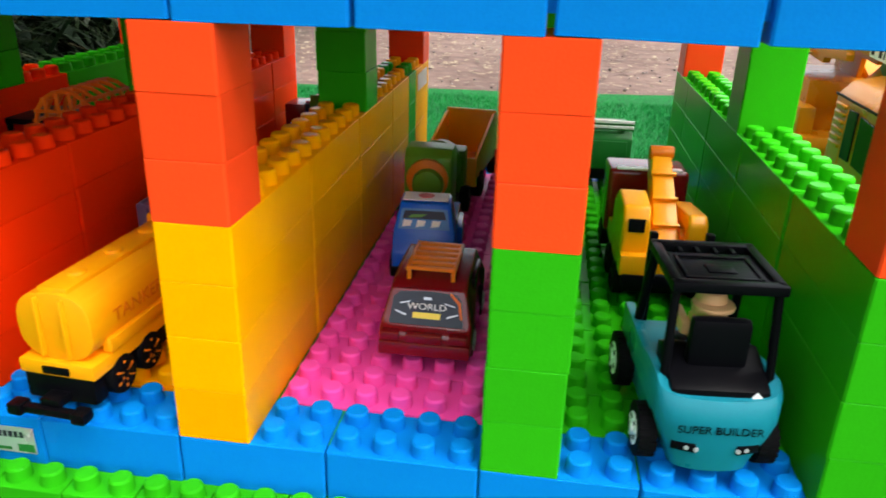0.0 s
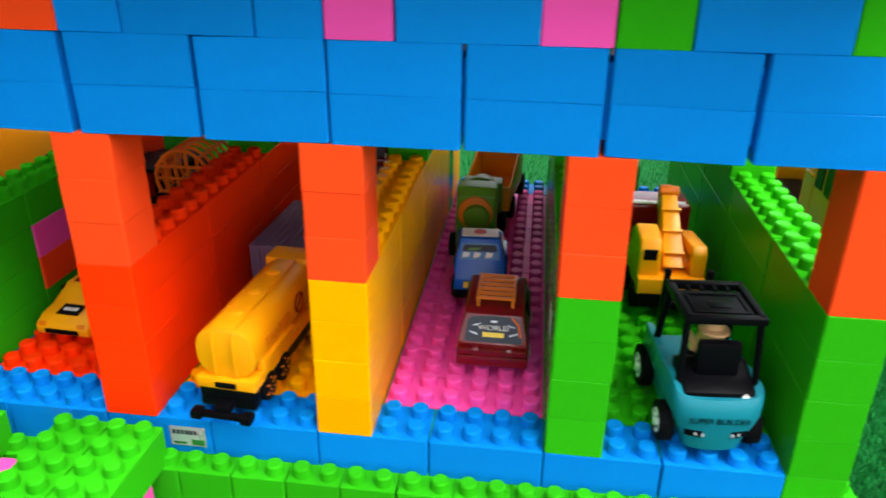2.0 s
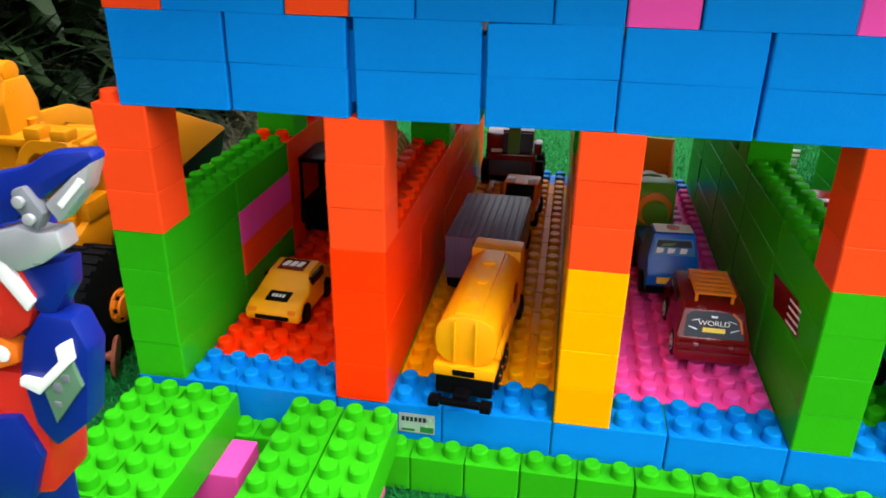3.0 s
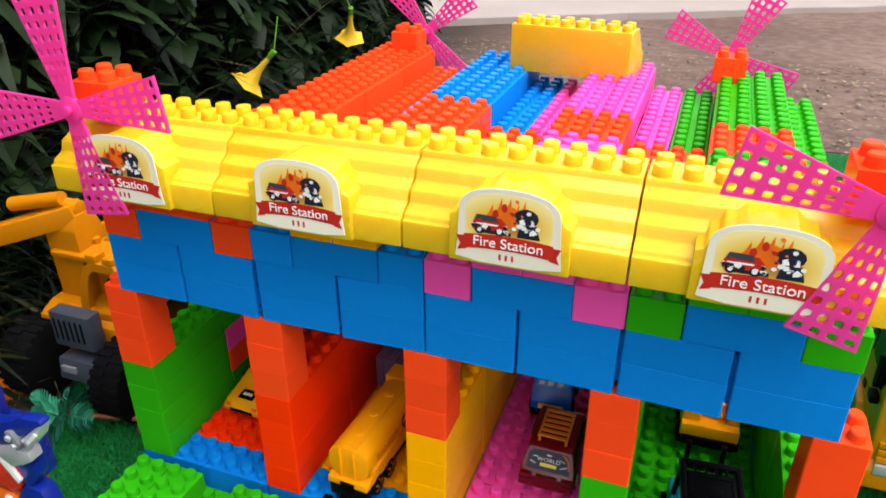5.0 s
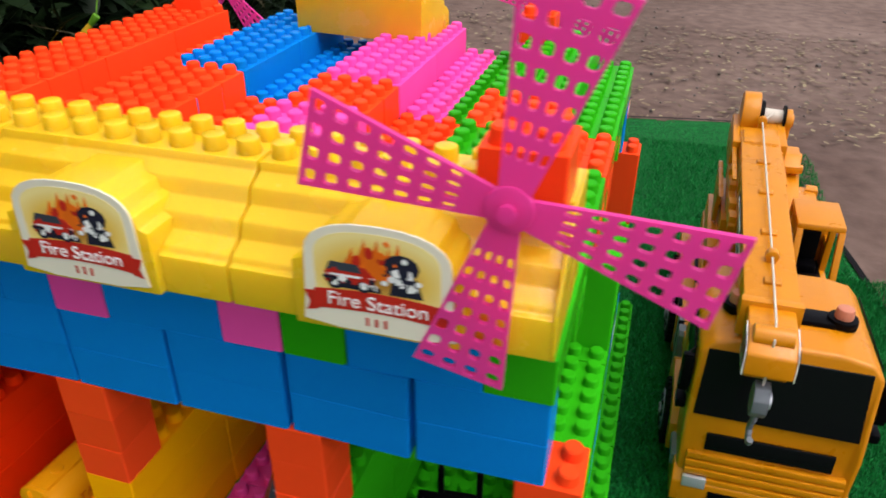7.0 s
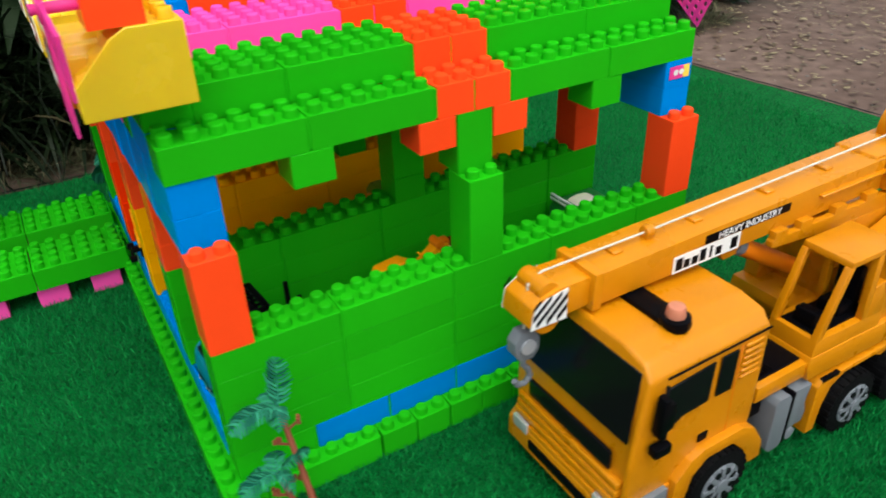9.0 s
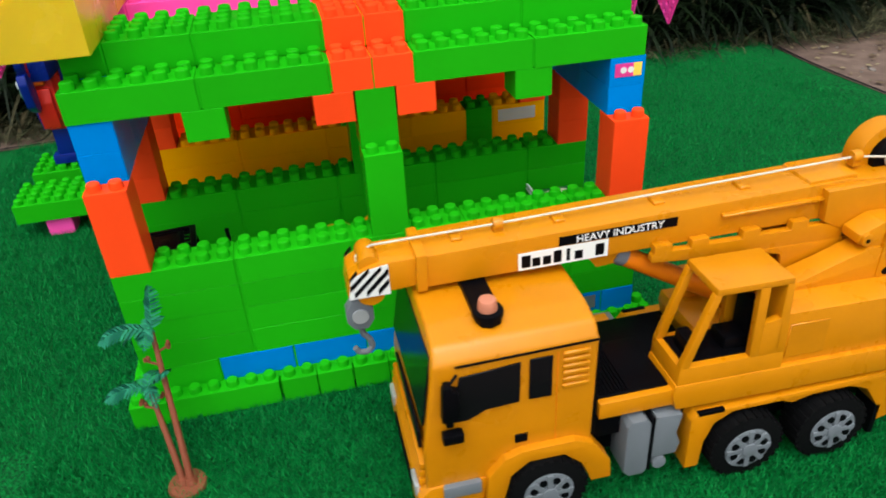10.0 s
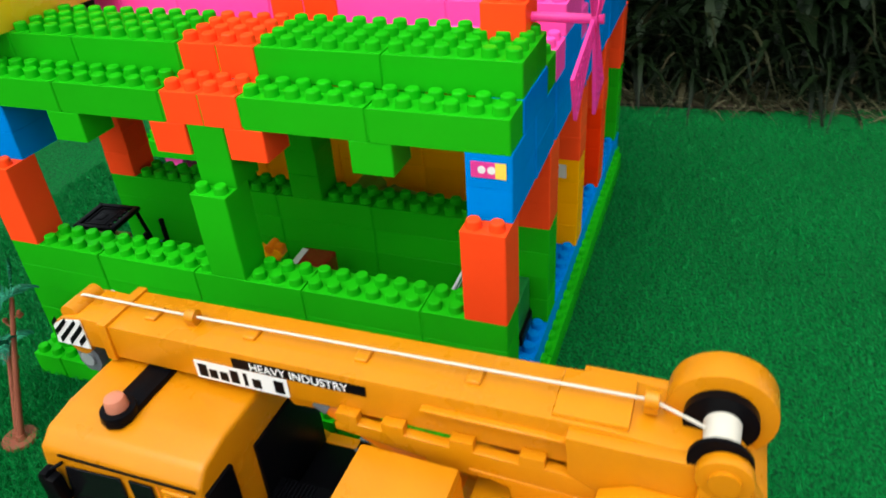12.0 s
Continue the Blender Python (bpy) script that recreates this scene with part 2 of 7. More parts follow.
def brick(parent, x, y, z, nx, ny, colour, studs=True, wob=1.0, h=H, name="brick"):
    """One toy brick whose low corner lies at x, y, z (in stud pitches)."""
    ob = new(name, brick_mesh(nx, ny, BRICK[colour], studs, h))
    ob.parent = parent
    w = 0.018 * wob
    cx, cy = nx / 2, ny / 2
    turn = Matrix.Rotation(radians(rng.uniform(-0.45, 0.45) * wob), 4, "Z") @ Matrix.Rotation(radians(rng.uniform(-0.3, 0.3) * wob * min(1, 4 / max(nx, 1))), 4, "Y")
    mid = Vector((cx * P, cy * P, 0))
    ob.matrix_basis = Matrix.Translation(Vector(((x + rng.uniform(-w, w)) * P, (y + rng.uniform(-w, w)) * YS * P, z * P)) + mid) @ turn @ Matrix.Translation(-mid)
    return ob


def core(name, parent, boxes, colour, label="", inset=0.09):
    """The hidden inside of a stack of bricks, a little smaller than the bricks."""
    i = inset
    bm = join(*[box(a + i, b - i, (c + i) * YS, (d - i) * YS, e + i, f - i, 0) for a, b, c, d, e, f in boxes])
    return part(name, bm, BRICK[colour], parent, label, smooth=False)


# ---- ground ----
def grid_bm(x0, x1, y0, y1, nx, ny, fn):
    bm = bmesh.new()
    rows = [[bm.verts.new((x0 + (x1 - x0) * i / nx, y0 + (y1 - y0) * j / ny, fn(x0 + (x1 - x0) * i / nx, y0 + (y1 - y0) * j / ny))) for i in range(nx + 1)] for j in range(ny + 1)]
    for j in range(ny):
        for i in range(nx):
            bm.faces.new((rows[j][i], rows[j][i + 1], rows[j + 1][i + 1], rows[j + 1][i]))
    return bm


def dirt_material():
    m = material("bare_dirt", (0.27, 0.20, 0.155), 0.9, bump=0.0, spec=0.2)
    n, l = m.node_tree.nodes, m.node_tree.links
    b = n["Principled BSDF"]
    co = n.new("ShaderNodeTexCoord")
    base = None
    for scale, lo, hi in ((1.2, (0.10, 0.064, 0.051, 1), (0.185, 0.13, 0.107, 1)), (22, (0.72, 0.68, 0.66, 1), (1.15, 1.12, 1.1, 1))):
        t = n.new("ShaderNodeTexNoise")
        t.inputs["Scale"].default_value, t.inputs["Detail"].default_value = scale, 8
        l.new(co.outputs["Object"], t.inputs["Vector"])
        r = n.new("ShaderNodeValToRGB")
        r.color_ramp.elements[0].position, r.color_ramp.elements[1].position = 0.32, 0.68
        r.color_ramp.elements[0].color, r.color_ramp.elements[1].color = lo, hi
        l.new(t.outputs["Fac"], r.inputs["Fac"])
        if base is None:
            base = r
        else:
            mx = n.new("ShaderNodeMix")
            mx.data_type, mx.blend_type = "RGBA", "MULTIPLY"
            mx.inputs["Factor"].default_value = 1
            l.new(base.outputs[0], mx.inputs["A"])
            l.new(r.outputs[0], mx.inputs["B"])
            l.new(mx.outputs["Result"], b.inputs["Base Color"])
            bp = n.new("ShaderNodeBump")
            bp.inputs["Strength"].default_value, bp.inputs["Distance"].default_value = 0.55, 0.008
            l.new(t.outputs["Fac"], bp.inputs["Height"])
            l.new(bp.outputs[0], b.inputs["Normal"])
    mx.name = "soil_mix"
    # Ground goes over to a darker brown towards low x, along a noisy border.
    sep = n.new("ShaderNodeSeparateXYZ")
    l.new(co.outputs["Object"], sep.inputs[0])
    edge = n.new("ShaderNodeTexNoise")
    edge.inputs["Scale"].default_value = 6
    l.new(co.outputs["Object"], edge.inputs["Vector"])
    add = n.new("ShaderNodeMath")
    add.operation = "MULTIPLY_ADD"
    add.inputs[1].default_value = 0.25
    l.new(edge.outputs["Fac"], add.inputs[0])
    l.new(sep.outputs["X"], add.inputs[2])
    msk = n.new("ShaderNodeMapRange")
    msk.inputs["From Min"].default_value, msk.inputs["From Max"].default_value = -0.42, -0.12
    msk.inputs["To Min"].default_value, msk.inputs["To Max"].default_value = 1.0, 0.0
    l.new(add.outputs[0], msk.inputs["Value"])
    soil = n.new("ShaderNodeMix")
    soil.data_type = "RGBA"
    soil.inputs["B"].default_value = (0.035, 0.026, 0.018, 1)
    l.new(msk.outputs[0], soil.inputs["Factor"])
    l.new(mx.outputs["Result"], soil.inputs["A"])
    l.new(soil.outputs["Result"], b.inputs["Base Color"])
    return m


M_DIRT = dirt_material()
_g = bmesh.new()
_e = [-6000, -900, -300, -120, -60] + list(range(-40, 121, 8)) + [160, 300, 900, 6000]
_e2 = [-6000, -900, -300, -120] + list(range(-60, 181, 8)) + [240, 600, 6000]
_rows = [[_g.verts.new((x, y, -0.35 + (0.5 * noise.noise(Vector((x * 0.03, y * 0.03, 1))) - 0.25 if (x < -16 or y > 74 or x > 62) else -0.1))) for x in _e] for y in _e2]
for a, b in zip(_rows, _rows[1:]):
    for i in range(len(_e) - 1):
        _g.faces.new((a[i], a[i + 1], b[i + 1], b[i]))
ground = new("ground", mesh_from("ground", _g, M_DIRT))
tagged(ground, "bare brown dirt yard with pebbles", "ground", kind="structure")


def turf_material():
    m = material("artificial_turf", (0.02, 0.2, 0.05), 0.8, bump=0.0, spec=0.1)
    n, l = m.node_tree.nodes, m.node_tree.links
    b = n["Principled BSDF"]
    co = n.new("ShaderNodeTexCoord")
    t1, t2 = n.new("ShaderNodeTexNoise"), n.new("ShaderNodeTexNoise")
    t1.inputs["Scale"].default_value, t1.inputs["Detail"].default_value = 260, 5
    t2.inputs["Scale"].default_value, t2.inputs["Detail"].default_value = 3.2, 6
    for t in (t1, t2):
        l.new(co.outputs["Object"], t.inputs["Vector"])
    r = n.new("ShaderNodeValToRGB")
    r.color_ramp.elements[0].position, r.color_ramp.elements[1].position = 0.35, 0.7
    r.color_ramp.elements[0].color, r.color_ramp.elements[1].color = (0.001, 0.038, 0.009, 1), (0.005, 0.195, 0.034, 1)
    l.new(t1.outputs["Fac"], r.inputs["Fac"])
    v = n.new("ShaderNodeMapRange")
    v.inputs["To Min"].default_value, v.inputs["To Max"].default_value = 0.6, 1.4
    l.new(t2.outputs["Fac"], v.inputs["Value"])
    h = n.new("ShaderNodeHueSaturation")
    l.new(r.outputs[0], h.inputs["Color"])
    l.new(v.outputs[0], h.inputs["Value"])
    l.new(h.outputs[0], b.inputs["Base Color"])
    bp = n.new("ShaderNodeBump")
    bp.inputs["Strength"].default_value, bp.inputs["Distance"].default_value = 0.9, 0.006
    l.new(t1.outputs["Fac"], bp.inputs["Height"])
    l.new(bp.outputs[0], b.inputs["Normal"])
    return m


M_TURF = turf_material()


def mat_edge(y):
    """The uneven left and right edges of the turf mat at a depth y."""
    left = -12.9 - max(0, y - 20) * 0.155 + 0.35 * math.sin(y * 0.21)
    right = 53.2 - max(0, y - 20) * 0.125 + 0.3 * math.sin(y * 0.2)
    if y < 5:
        right += (5 - y) * 0.5
    return left, right


def mat_back(x):
    """How far the mat's back edge swings out at a place x."""
    return 0.4 * math.sin(x * 0.2) + 0.13 * max(0, x - 5)


def turf_mat():
    bm = bmesh.new()
    ys = [-75 + 145 * j / 90 for j in range(91)]
    rows = []
    for y in ys:
        a, b = mat_edge(y)
        row = []
        for i in range(61):
            x = a + (b - a) * i / 60
            yy = y + mat_back(x) * max(0, y - 55) / 15
            edge = min(i, 60 - i) < 1 or y > 69.5
            row.append(bm.verts.new((x, yy, -0.02 + (0.25 * noise.noise(Vector((x * 0.1, y * 0.1, 0))) if (x < -9 or y > 62) else 0) - (0.3 if edge else 0))))
        rows.append(row)
    for r0, r1 in zip(rows, rows[1:]):
        for i in range(60):
            bm.faces.new((r0[i], r0[i + 1], r1[i + 1], r1[i]))
    ob = new("turf_mat", mesh_from("turf_mat", bm, M_TURF, True))
    return tagged(ob, "green artificial turf mat spread over the dirt", "turf mat", kind="structure")


turf_mat()


def turf_blades():
    """Short plastic fibres standing on the mat where the camera comes near."""
    r = np.random.RandomState(3)
    spots = []
    for x0, x1, y0, y1, n in ((34, 53, -6, 40, 95000), (-12, 34, -18, -1, 45000), (-12, 34, 29, 66, 30000), (34, 50, 40, 66, 18000), (-12.5, -1, -1, 29, 18000)):
        p = np.stack([r.uniform(x0, x1, n), r.uniform(y0, y1, n)], 1)
        spots.append(p)
    p = np.concatenate(spots)
    p = p[~((p[:, 0] > -0.9) & (p[:, 0] < 33.8) & (p[:, 1] > -0.9) & (p[:, 1] < 29))]
    n = len(p)
    a, lean, h = r.uniform(0, 2 * np.pi, n), r.uniform(0.05, 0.4, n), r.uniform(0.22, 0.5, n)
    w = 0.035
    la = r.uniform(0, 2 * np.pi, n)
    v = np.zeros((n, 3, 3))
    v[:, 0, 0], v[:, 0, 1] = p[:, 0] + w * np.cos(a), p[:, 1] + w * np.sin(a)
    v[:, 1, 0], v[:, 1, 1] = p[:, 0] - w * np.cos(a), p[:, 1] - w * np.sin(a)
    v[:, 2, 0], v[:, 2, 1], v[:, 2, 2] = p[:, 0] + lean * np.cos(la), p[:, 1] + lean * np.sin(la), h
    v[:, :2, 2] = -0.05
    me = bpy.data.meshes.new("turf_fibres")
    me.vertices.add(3 * n)
    me.vertices.foreach_set("co", (v * P).ravel())
    me.loops.add(3 * n)
    me.loops.foreach_set("vertex_index", np.arange(3 * n))
    me.polygons.add(n)
    me.polygons.foreach_set("loop_start", np.arange(0, 3 * n, 3))
    me.update(calc_edges=True)
    m = bpy.data.materials.new("turf_fibre")
    m.use_nodes = True
    nn, l = m.node_tree.nodes, m.node_tree.links
    g = nn.new("ShaderNodeNewGeometry")
    ramp = nn.new("ShaderNodeValToRGB")
    ramp.color_ramp.elements[0].color, ramp.color_ramp.elements[1].color = (0.002, 0.115, 0.024, 1), (0.008, 0.25, 0.046, 1)
    l.new(g.outputs["Random Per Island"], ramp.inputs["Fac"])
    l.new(ramp.outputs[0], nn["Principled BSDF"].inputs["Base Color"])
    nn["Principled BSDF"].inputs["Roughness"].default_value = 0.6
    nn["Principled BSDF"].inputs["Specular IOR Level"].default_value = 0.15
    me.materials.append(m)
    ob = new("turf_fibres", me)
    tagged(ob, "short green plastic turf fibres on the mat", "turf fibres", kind="stuff")


turf_blades()

# ---- the toy fire station ----
station = thing("toy_fire_station", 16, 14, 0, label="toy fire station of bright stacked plastic bricks on turf", category="toy building")
station.matrix_world = Matrix.Identity(4)


def stack(parent, x, y, z, nx, ny, colours, studs_top=True, wob=1.0):
    for i, c in enumerate(colours):
        brick(parent, x, y, z + i * H, nx, ny, c, studs_top and i == len(colours) - 1, wob)


# base: a green ring on the ground, a blue ring on it, the bay floors inside
base = core("base", station, [(-1.5, 33.5, -0.6, 28.2, 0.05, H), (-1, 33, 0.4, 27.6, H - 0.2, 2 * H)], "green", "green and blue brick plinth")
x = -2
brick(base, -2, -1, 0, 6, 2, "green")
for x in range(4, 34, 2):
    brick(base, x, -1, 0, 2, 2, "green")
    brick(base, x - 4, 26.5, 0, 2, 2, "green")
for x in (30,):
    brick(base, x, 26.5, 0, 2, 2, "green")
brick(base, 32, 1, 0, 2, 6, "green")
for y in range(7, 28, 2):
    brick(base, 32, y, 0, 2, 2, "green")
for y in range(1, 27, 2):
    brick(base, -2, y, 0, 2, 2, "green")
for x in range(-1, 31, 4):
    brick(base, x, 0, H, 4, 2, "blue")
    brick(base, x + 2, 26, H, 4, 2, "blue")
brick(base, -1, 26, H, 2, 2, "blue")
brick(base, 31, 0, H, 2, 4, "green", False, 0.5)
for y in (4, 8, 12, 16, 20):
    brick(base, 31, y, H, 2, 4, "blue", False)
brick(base, 31, 24, H, 2, 2, "blue", False)
for y in (2, 8, 14, 20):
    brick(base, -1, y, H, 2, 6, "blue", False)

FLOORS = ("red", "yellow", "pink", "green")
for k, c in enumerate(FLOORS):
    fl = core("floor", station, [(8 * k + 1, 8 * k + 7, 2, 26, H, 2 * H)], c, c + " studded brick floor of a bay")
    for j in range(12):
        brick(fl, 8 * k + 1, 2 + 2 * j, H, 6, 2, c, True, 0.5)

# five walls of long bricks, four courses high
SEGS = ((0, 6), (6, 6), (12, 6), (18, 6), (24, 4))
WALLS = {0: "green", 8: "red", 16: "yellow", 24: "green", 32: "green"}
for wx, c in WALLS.items():
    w = core("wall", station, [(wx - 1, wx + 1, 0, 28, 2 * H - 0.15, 6 * H)], c, c + " wall of long stacked bricks")
    for s, (y, n) in enumerate(SEGS):
        for k in range(4):
            cc = c
            if wx == 0 and s == 1:
                cc = ("green", "orange", "pink", "green")[k]
            if wx == 0 and s == 2:
                cc = ("red", "red", "red", "red")[k]
            if wx == 16 and s == 3 and k > 1:
                cc = "yellow"
            if n == 6 and wx == 16 and s == 3:
                brick(w, wx - 1, y, (2 + k) * H, 2, 4, "yellow", k == 3, 0.7)
                brick(w, wx - 1, y + 4, (2 + k) * H, 2, 2, "green", k == 3, 0.7)
                continue
            brick(w, wx - 1, y, (2 + k) * H, 2, n, cc, k == 3, 0.7)

# posts above the walls: front, middle, back
for wx in WALLS:
    for y in (0, 26):
        p = core("post", station, [(wx - 1, wx + 1, y, y + 2, 6 * H - 0.1, 9 * H)], "orange", "orange brick post")
        if wx == 32:
            brick(p, wx - 1, y, 6 * H, 2, 2, "orange", h=3 * H)
        else:
            stack(p, wx - 1, y, 6 * H, 2, 2, ["orange"] * 3)
    if wx < 32:
        p = core("post", station, [(wx - 1, wx + 1, 13, 15, 6 * H - 0.1, 11 * H)], "green", "green brick post in mid-wall")
        stack(p, wx - 1, 13, 6 * H, 2, 2, ["green"] * 5, False)
p = core("post", station, [(31, 33, 13, 15, 6 * H - 0.1, 9 * H), (30, 32, 13, 15, 9 * H - 0.1, 11 * H)], "green", "green brick post, its upper part set inwards")
brick(p, 31, 13, 6 * H, 2, 2, "green", h=3 * H)
brick(p, 30, 13, 9 * H, 2, 2, "green", False, h=2 * H)
p = core("bracket", station, [(30, 32, 11, 13, 10 * H, 11 * H), (30, 32, 15, 17, 10 * H, 11 * H)], "orange", "orange bricks beside the post top")
brick(p, 30, 11, 10 * H, 2, 2, "orange", False)
brick(p, 30, 15, 10 * H, 2, 2, "orange", False)
for y in (5, 21):
    p = core("bracket", station, [(30, 32, y, y + 2, 10 * H, 11 * H)], "green", "green brick hung under the roof edge")
    brick(p, 30, y, 10 * H, 2, 2, "green", False)
for wx in (0, 8, 16, 24):
    p = core("bracket", station, [(wx, wx + 2, 5, 7, 10 * H, 11 * H)], "orange", "brick hung under the roof")
    brick(p, wx, 5, 10 * H, 2, 2, ("orange", "red", "orange", "green")[wx // 8], False)

# beams over the posts, front and back
for y in (0, 26):
    bmn = core("beam", station, [(0, 32, y, y + 2, 9 * H, 11 * H)], "blue", "blue beam of two brick courses", 0.42)
    for x in range(0, 32, 4):
        tilt, slip, turn = rng.uniform(-1.0, 1.0), rng.uniform(-0.08, 0.08), rng.uniform(-1.2, 1.2)
        for k in (9, 10):
            b = brick(bmn, x, y, k * H, 4, 2, "blue", k == 10, 0.6)
            b.matrix_basis = b.matrix_basis @ Matrix.Translation(((2 + slip) * P, P, 0)) @ Matrix.Rotation(radians(turn), 4, "Z") @ Matrix.Rotation(radians(tilt), 4, "Y") @ Matrix.Diagonal((0.972, 1, 1, 1)) @ Matrix.Translation((-2 * P, -P, 0))
    for b in range(4):
        brick(bmn, 8 * b + 2, y, 11 * H, 4, 2, "blue", False, 1.2)

# roof: four gabled strips, low rows at the edges and high rows between
ROOF = ("orange", "blue", "pink", "green")
FRONT = ("orange", "yellow", "pink", "green")
for b, c in enumerate(ROOF):
    x0 = 8 * b
    rf = core("roof", station, [(x0, x0 + 2, 0, 28, 11 * H, 12 * H), (x0 + 6, x0 + 8, 0, 28, 11 * H, 12 * H), (x0 + 2, x0 + 6, 0, 28, 12 * H - 0.1, 13 * H)], c, c + " roof strip of long brick rows with an orange band")
    band, near = "orange", "orange" if c == "blue" else c
    for dx in (0, 6):
        for y, n, cc in ((0, 6, c), (6, 6, near), (12, 2, band), (14, 2, band), (16, 6, c), (22, 6, c)):
            brick(rf, x0 + dx, y, 11 * H, 2, n, cc, True, 0.7)
    for dx in (2, 4):
        for y, n, cc in ((0, 2, FRONT[b]), (2, 4, c), (6, 6, near), (12, 2, band), (14, 2, band), (16, 6, c), (22, 6, c)):
            brick(rf, x0 + dx, y, 12 * H, 2, n, cc, True, 0.7)


# ---- yellow sign blocks ----
SIGN_STUD = mesh_from("stud", cyl((0, 0, 0.18), 0.335, 0.44, "z", 16, 0.30, 0.05), M_SIGN, True)


def sticker(parent, y):
    """The fire station print: white arched label, glow, flames, a red engine shape, a dark helper shape, red ribbon."""
    def arch(w, z0, shoulder, apex, flare=0.0):
        """A panel with a gently arched top; with flare its foot spreads and sags."""
        pts = [(-w - flare, z0 + flare), (-0.55 * w, z0), (0.55 * w, z0), (w + flare, z0 + flare), (w + 0.4 * flare, z0 + 0.8), (w, shoulder)]
        for i in range(1, 12):
            a = math.pi * i / 12
            pts.append((w * math.copysign(abs(math.cos(a)) ** 0.8, math.cos(a)), shoulder + (apex - shoulder) * math.sin(a) ** 0.9))
        return pts + [(-w, shoulder), (-w - 0.4 * flare, z0 + 0.8)]
    lab = part("sticker", prism(arch(1.74, 0.06, 2.0, 2.86, 0.12), y - 0.03, y + 0.02, "y", 0), M_CREAM, parent, "white arched sticker with a red ribbon and flames")
    part("print_glow", prism(arch(1.5, 0.9, 2.0, 2.68), y - 0.036, y - 0.03, "y", 0), M_SUNBURST, lab)
    rb = []
    n = 16
    top, bot = [], []
    for i in range(n + 1):
        u = -1.55 + 3.1 * i / n
        z = 0.80 + 0.10 * (1 - (u / 1.55) ** 2)
        top.append((u, z + 0.27))
        bot.append((u, z - 0.27))
    part("ribbon", prism(bot + top[::-1], y - 0.046, y - 0.04, "y", 0), M_REDP, lab, "red ribbon print")
    for s in (-1, 1):
        rb.append(prism([(s * 1.45, 0.5), (s * 1.78, 0.42), (s * 1.68, 0.68), (s * 1.82, 0.98), (s * 1.45, 1.0)], y - 0.042, y - 0.037, "y", 0))
    parts("ribbon_end", rb, M_REDP, lab)
    letters("lettering", "Fire Station", 0.52, M_WHITE, lab, pose(0, y - 0.055, 0.86, 90, 0, 0), "white words Fire Station", 1.02)
    bars = [box(-0.3 + 0.22 * i, -0.22 + 0.22 * i, y - 0.04, y - 0.03, 0.24, 0.46, 0) for i in range(3)]
    parts("small_print", bars, M_REDP, lab)
    fl = []
    for cx, w, h in ((-0.6, 0.2, 0.75), (-0.3, 0.22, 1.0), (0.0, 0.24, 1.02), (0.28, 0.2, 0.86), (0.5, 0.2, 1.0), (-0.05, 0.4, 0.7)):
        fl.append(prism([(cx - w, 1.55), (cx + w, 1.55), (cx + w * 0.9, 1.55 + h * 0.35), (cx + w * 0.35, 1.55 + h * 0.6), (cx + w * 0.25, 1.55 + h), (cx - w * 0.35, 1.55 + h * 0.62), (cx - w * 0.95, 1.55 + h * 0.35)], y - 0.043 - 0.001 * cx, y - 0.038, "y", 0))
    parts("flame_print", fl, M_FLAME, lab, "orange flame print")
    part("engine_print", prism([(-1.25, 1.32), (-0.1, 1.24), (0.0, 1.52), (-0.25, 1.8), (-1.0, 1.84), (-1.25, 1.58)], y - 0.05, y - 0.045, "y", 0), M_REDP, lab, "red vehicle shape print")
    part("window_print", prism([(-1.2, 1.65), (-0.35, 1.65), (-0.42, 1.85), (-1.1, 1.87)], y - 0.055, y - 0.05, "y", 0), M_SLATE, lab)
    dk = [prism([(0.6 + 0.42 * math.cos(a), 1.95 + 0.32 * math.sin(a)) for a in [2 * math.pi * i / 12 for i in range(12)]], y - 0.05, y - 0.045, "y", 0),
          box(-1.1, 0.1, y - 0.052, y - 0.046, 1.2, 1.32, 0), prism([(0.3, 1.2), (1.1, 1.2), (0.95, 1.7), (0.4, 1.7)], y - 0.049, y - 0.045, "y", 0)]
    parts("dark_print", dk, M_NAVY, lab)
    disc = [(math.cos(2 * math.pi * i / 10), math.sin(2 * math.pi * i / 10)) for i in range(10)]
    parts("wheel_print", [prism([(cx + 0.17 * u, 1.3 + 0.15 * v) for u, v in disc], y - 0.06, y - 0.053, "y", 0) for cx in (-1.0, -0.3)], M_NAVY, lab)
    parts("light_print", [prism([(cx + 0.08 * u, cz + 0.07 * v) for u, v in disc], y - 0.064, y - 0.058, "y", 0) for cx, cz in ((-1.0, 1.3), (-0.3, 1.3), (0.35, 1.62), (1.0, 1.6), (0.68, 2.12), (0.2, 1.5))] + [box(-1.25, -0.05, y - 0.054, y - 0.05, 1.5, 1.56, 0)], M_WHITE, lab)
    parts("spot_print", [prism([(cx + 0.1 * u, cz + 0.09 * v) for u, v in disc], y - 0.066, y - 0.06, "y", 0) for cx, cz in ((0.55, 1.75), (0.82, 1.6), (0.66, 1.45))], M_NAVY, lab)
    parts("ember_print", [prism([(cx + 0.1 * u, cz + 0.16 * v) for u, v in disc], y - 0.05, y - 0.046, "y", 0) for cx, cz in ((-0.45, 1.95), (-0.15, 2.2), (0.14, 2.1))], M_REDP, lab)
    shard = random.Random(21)
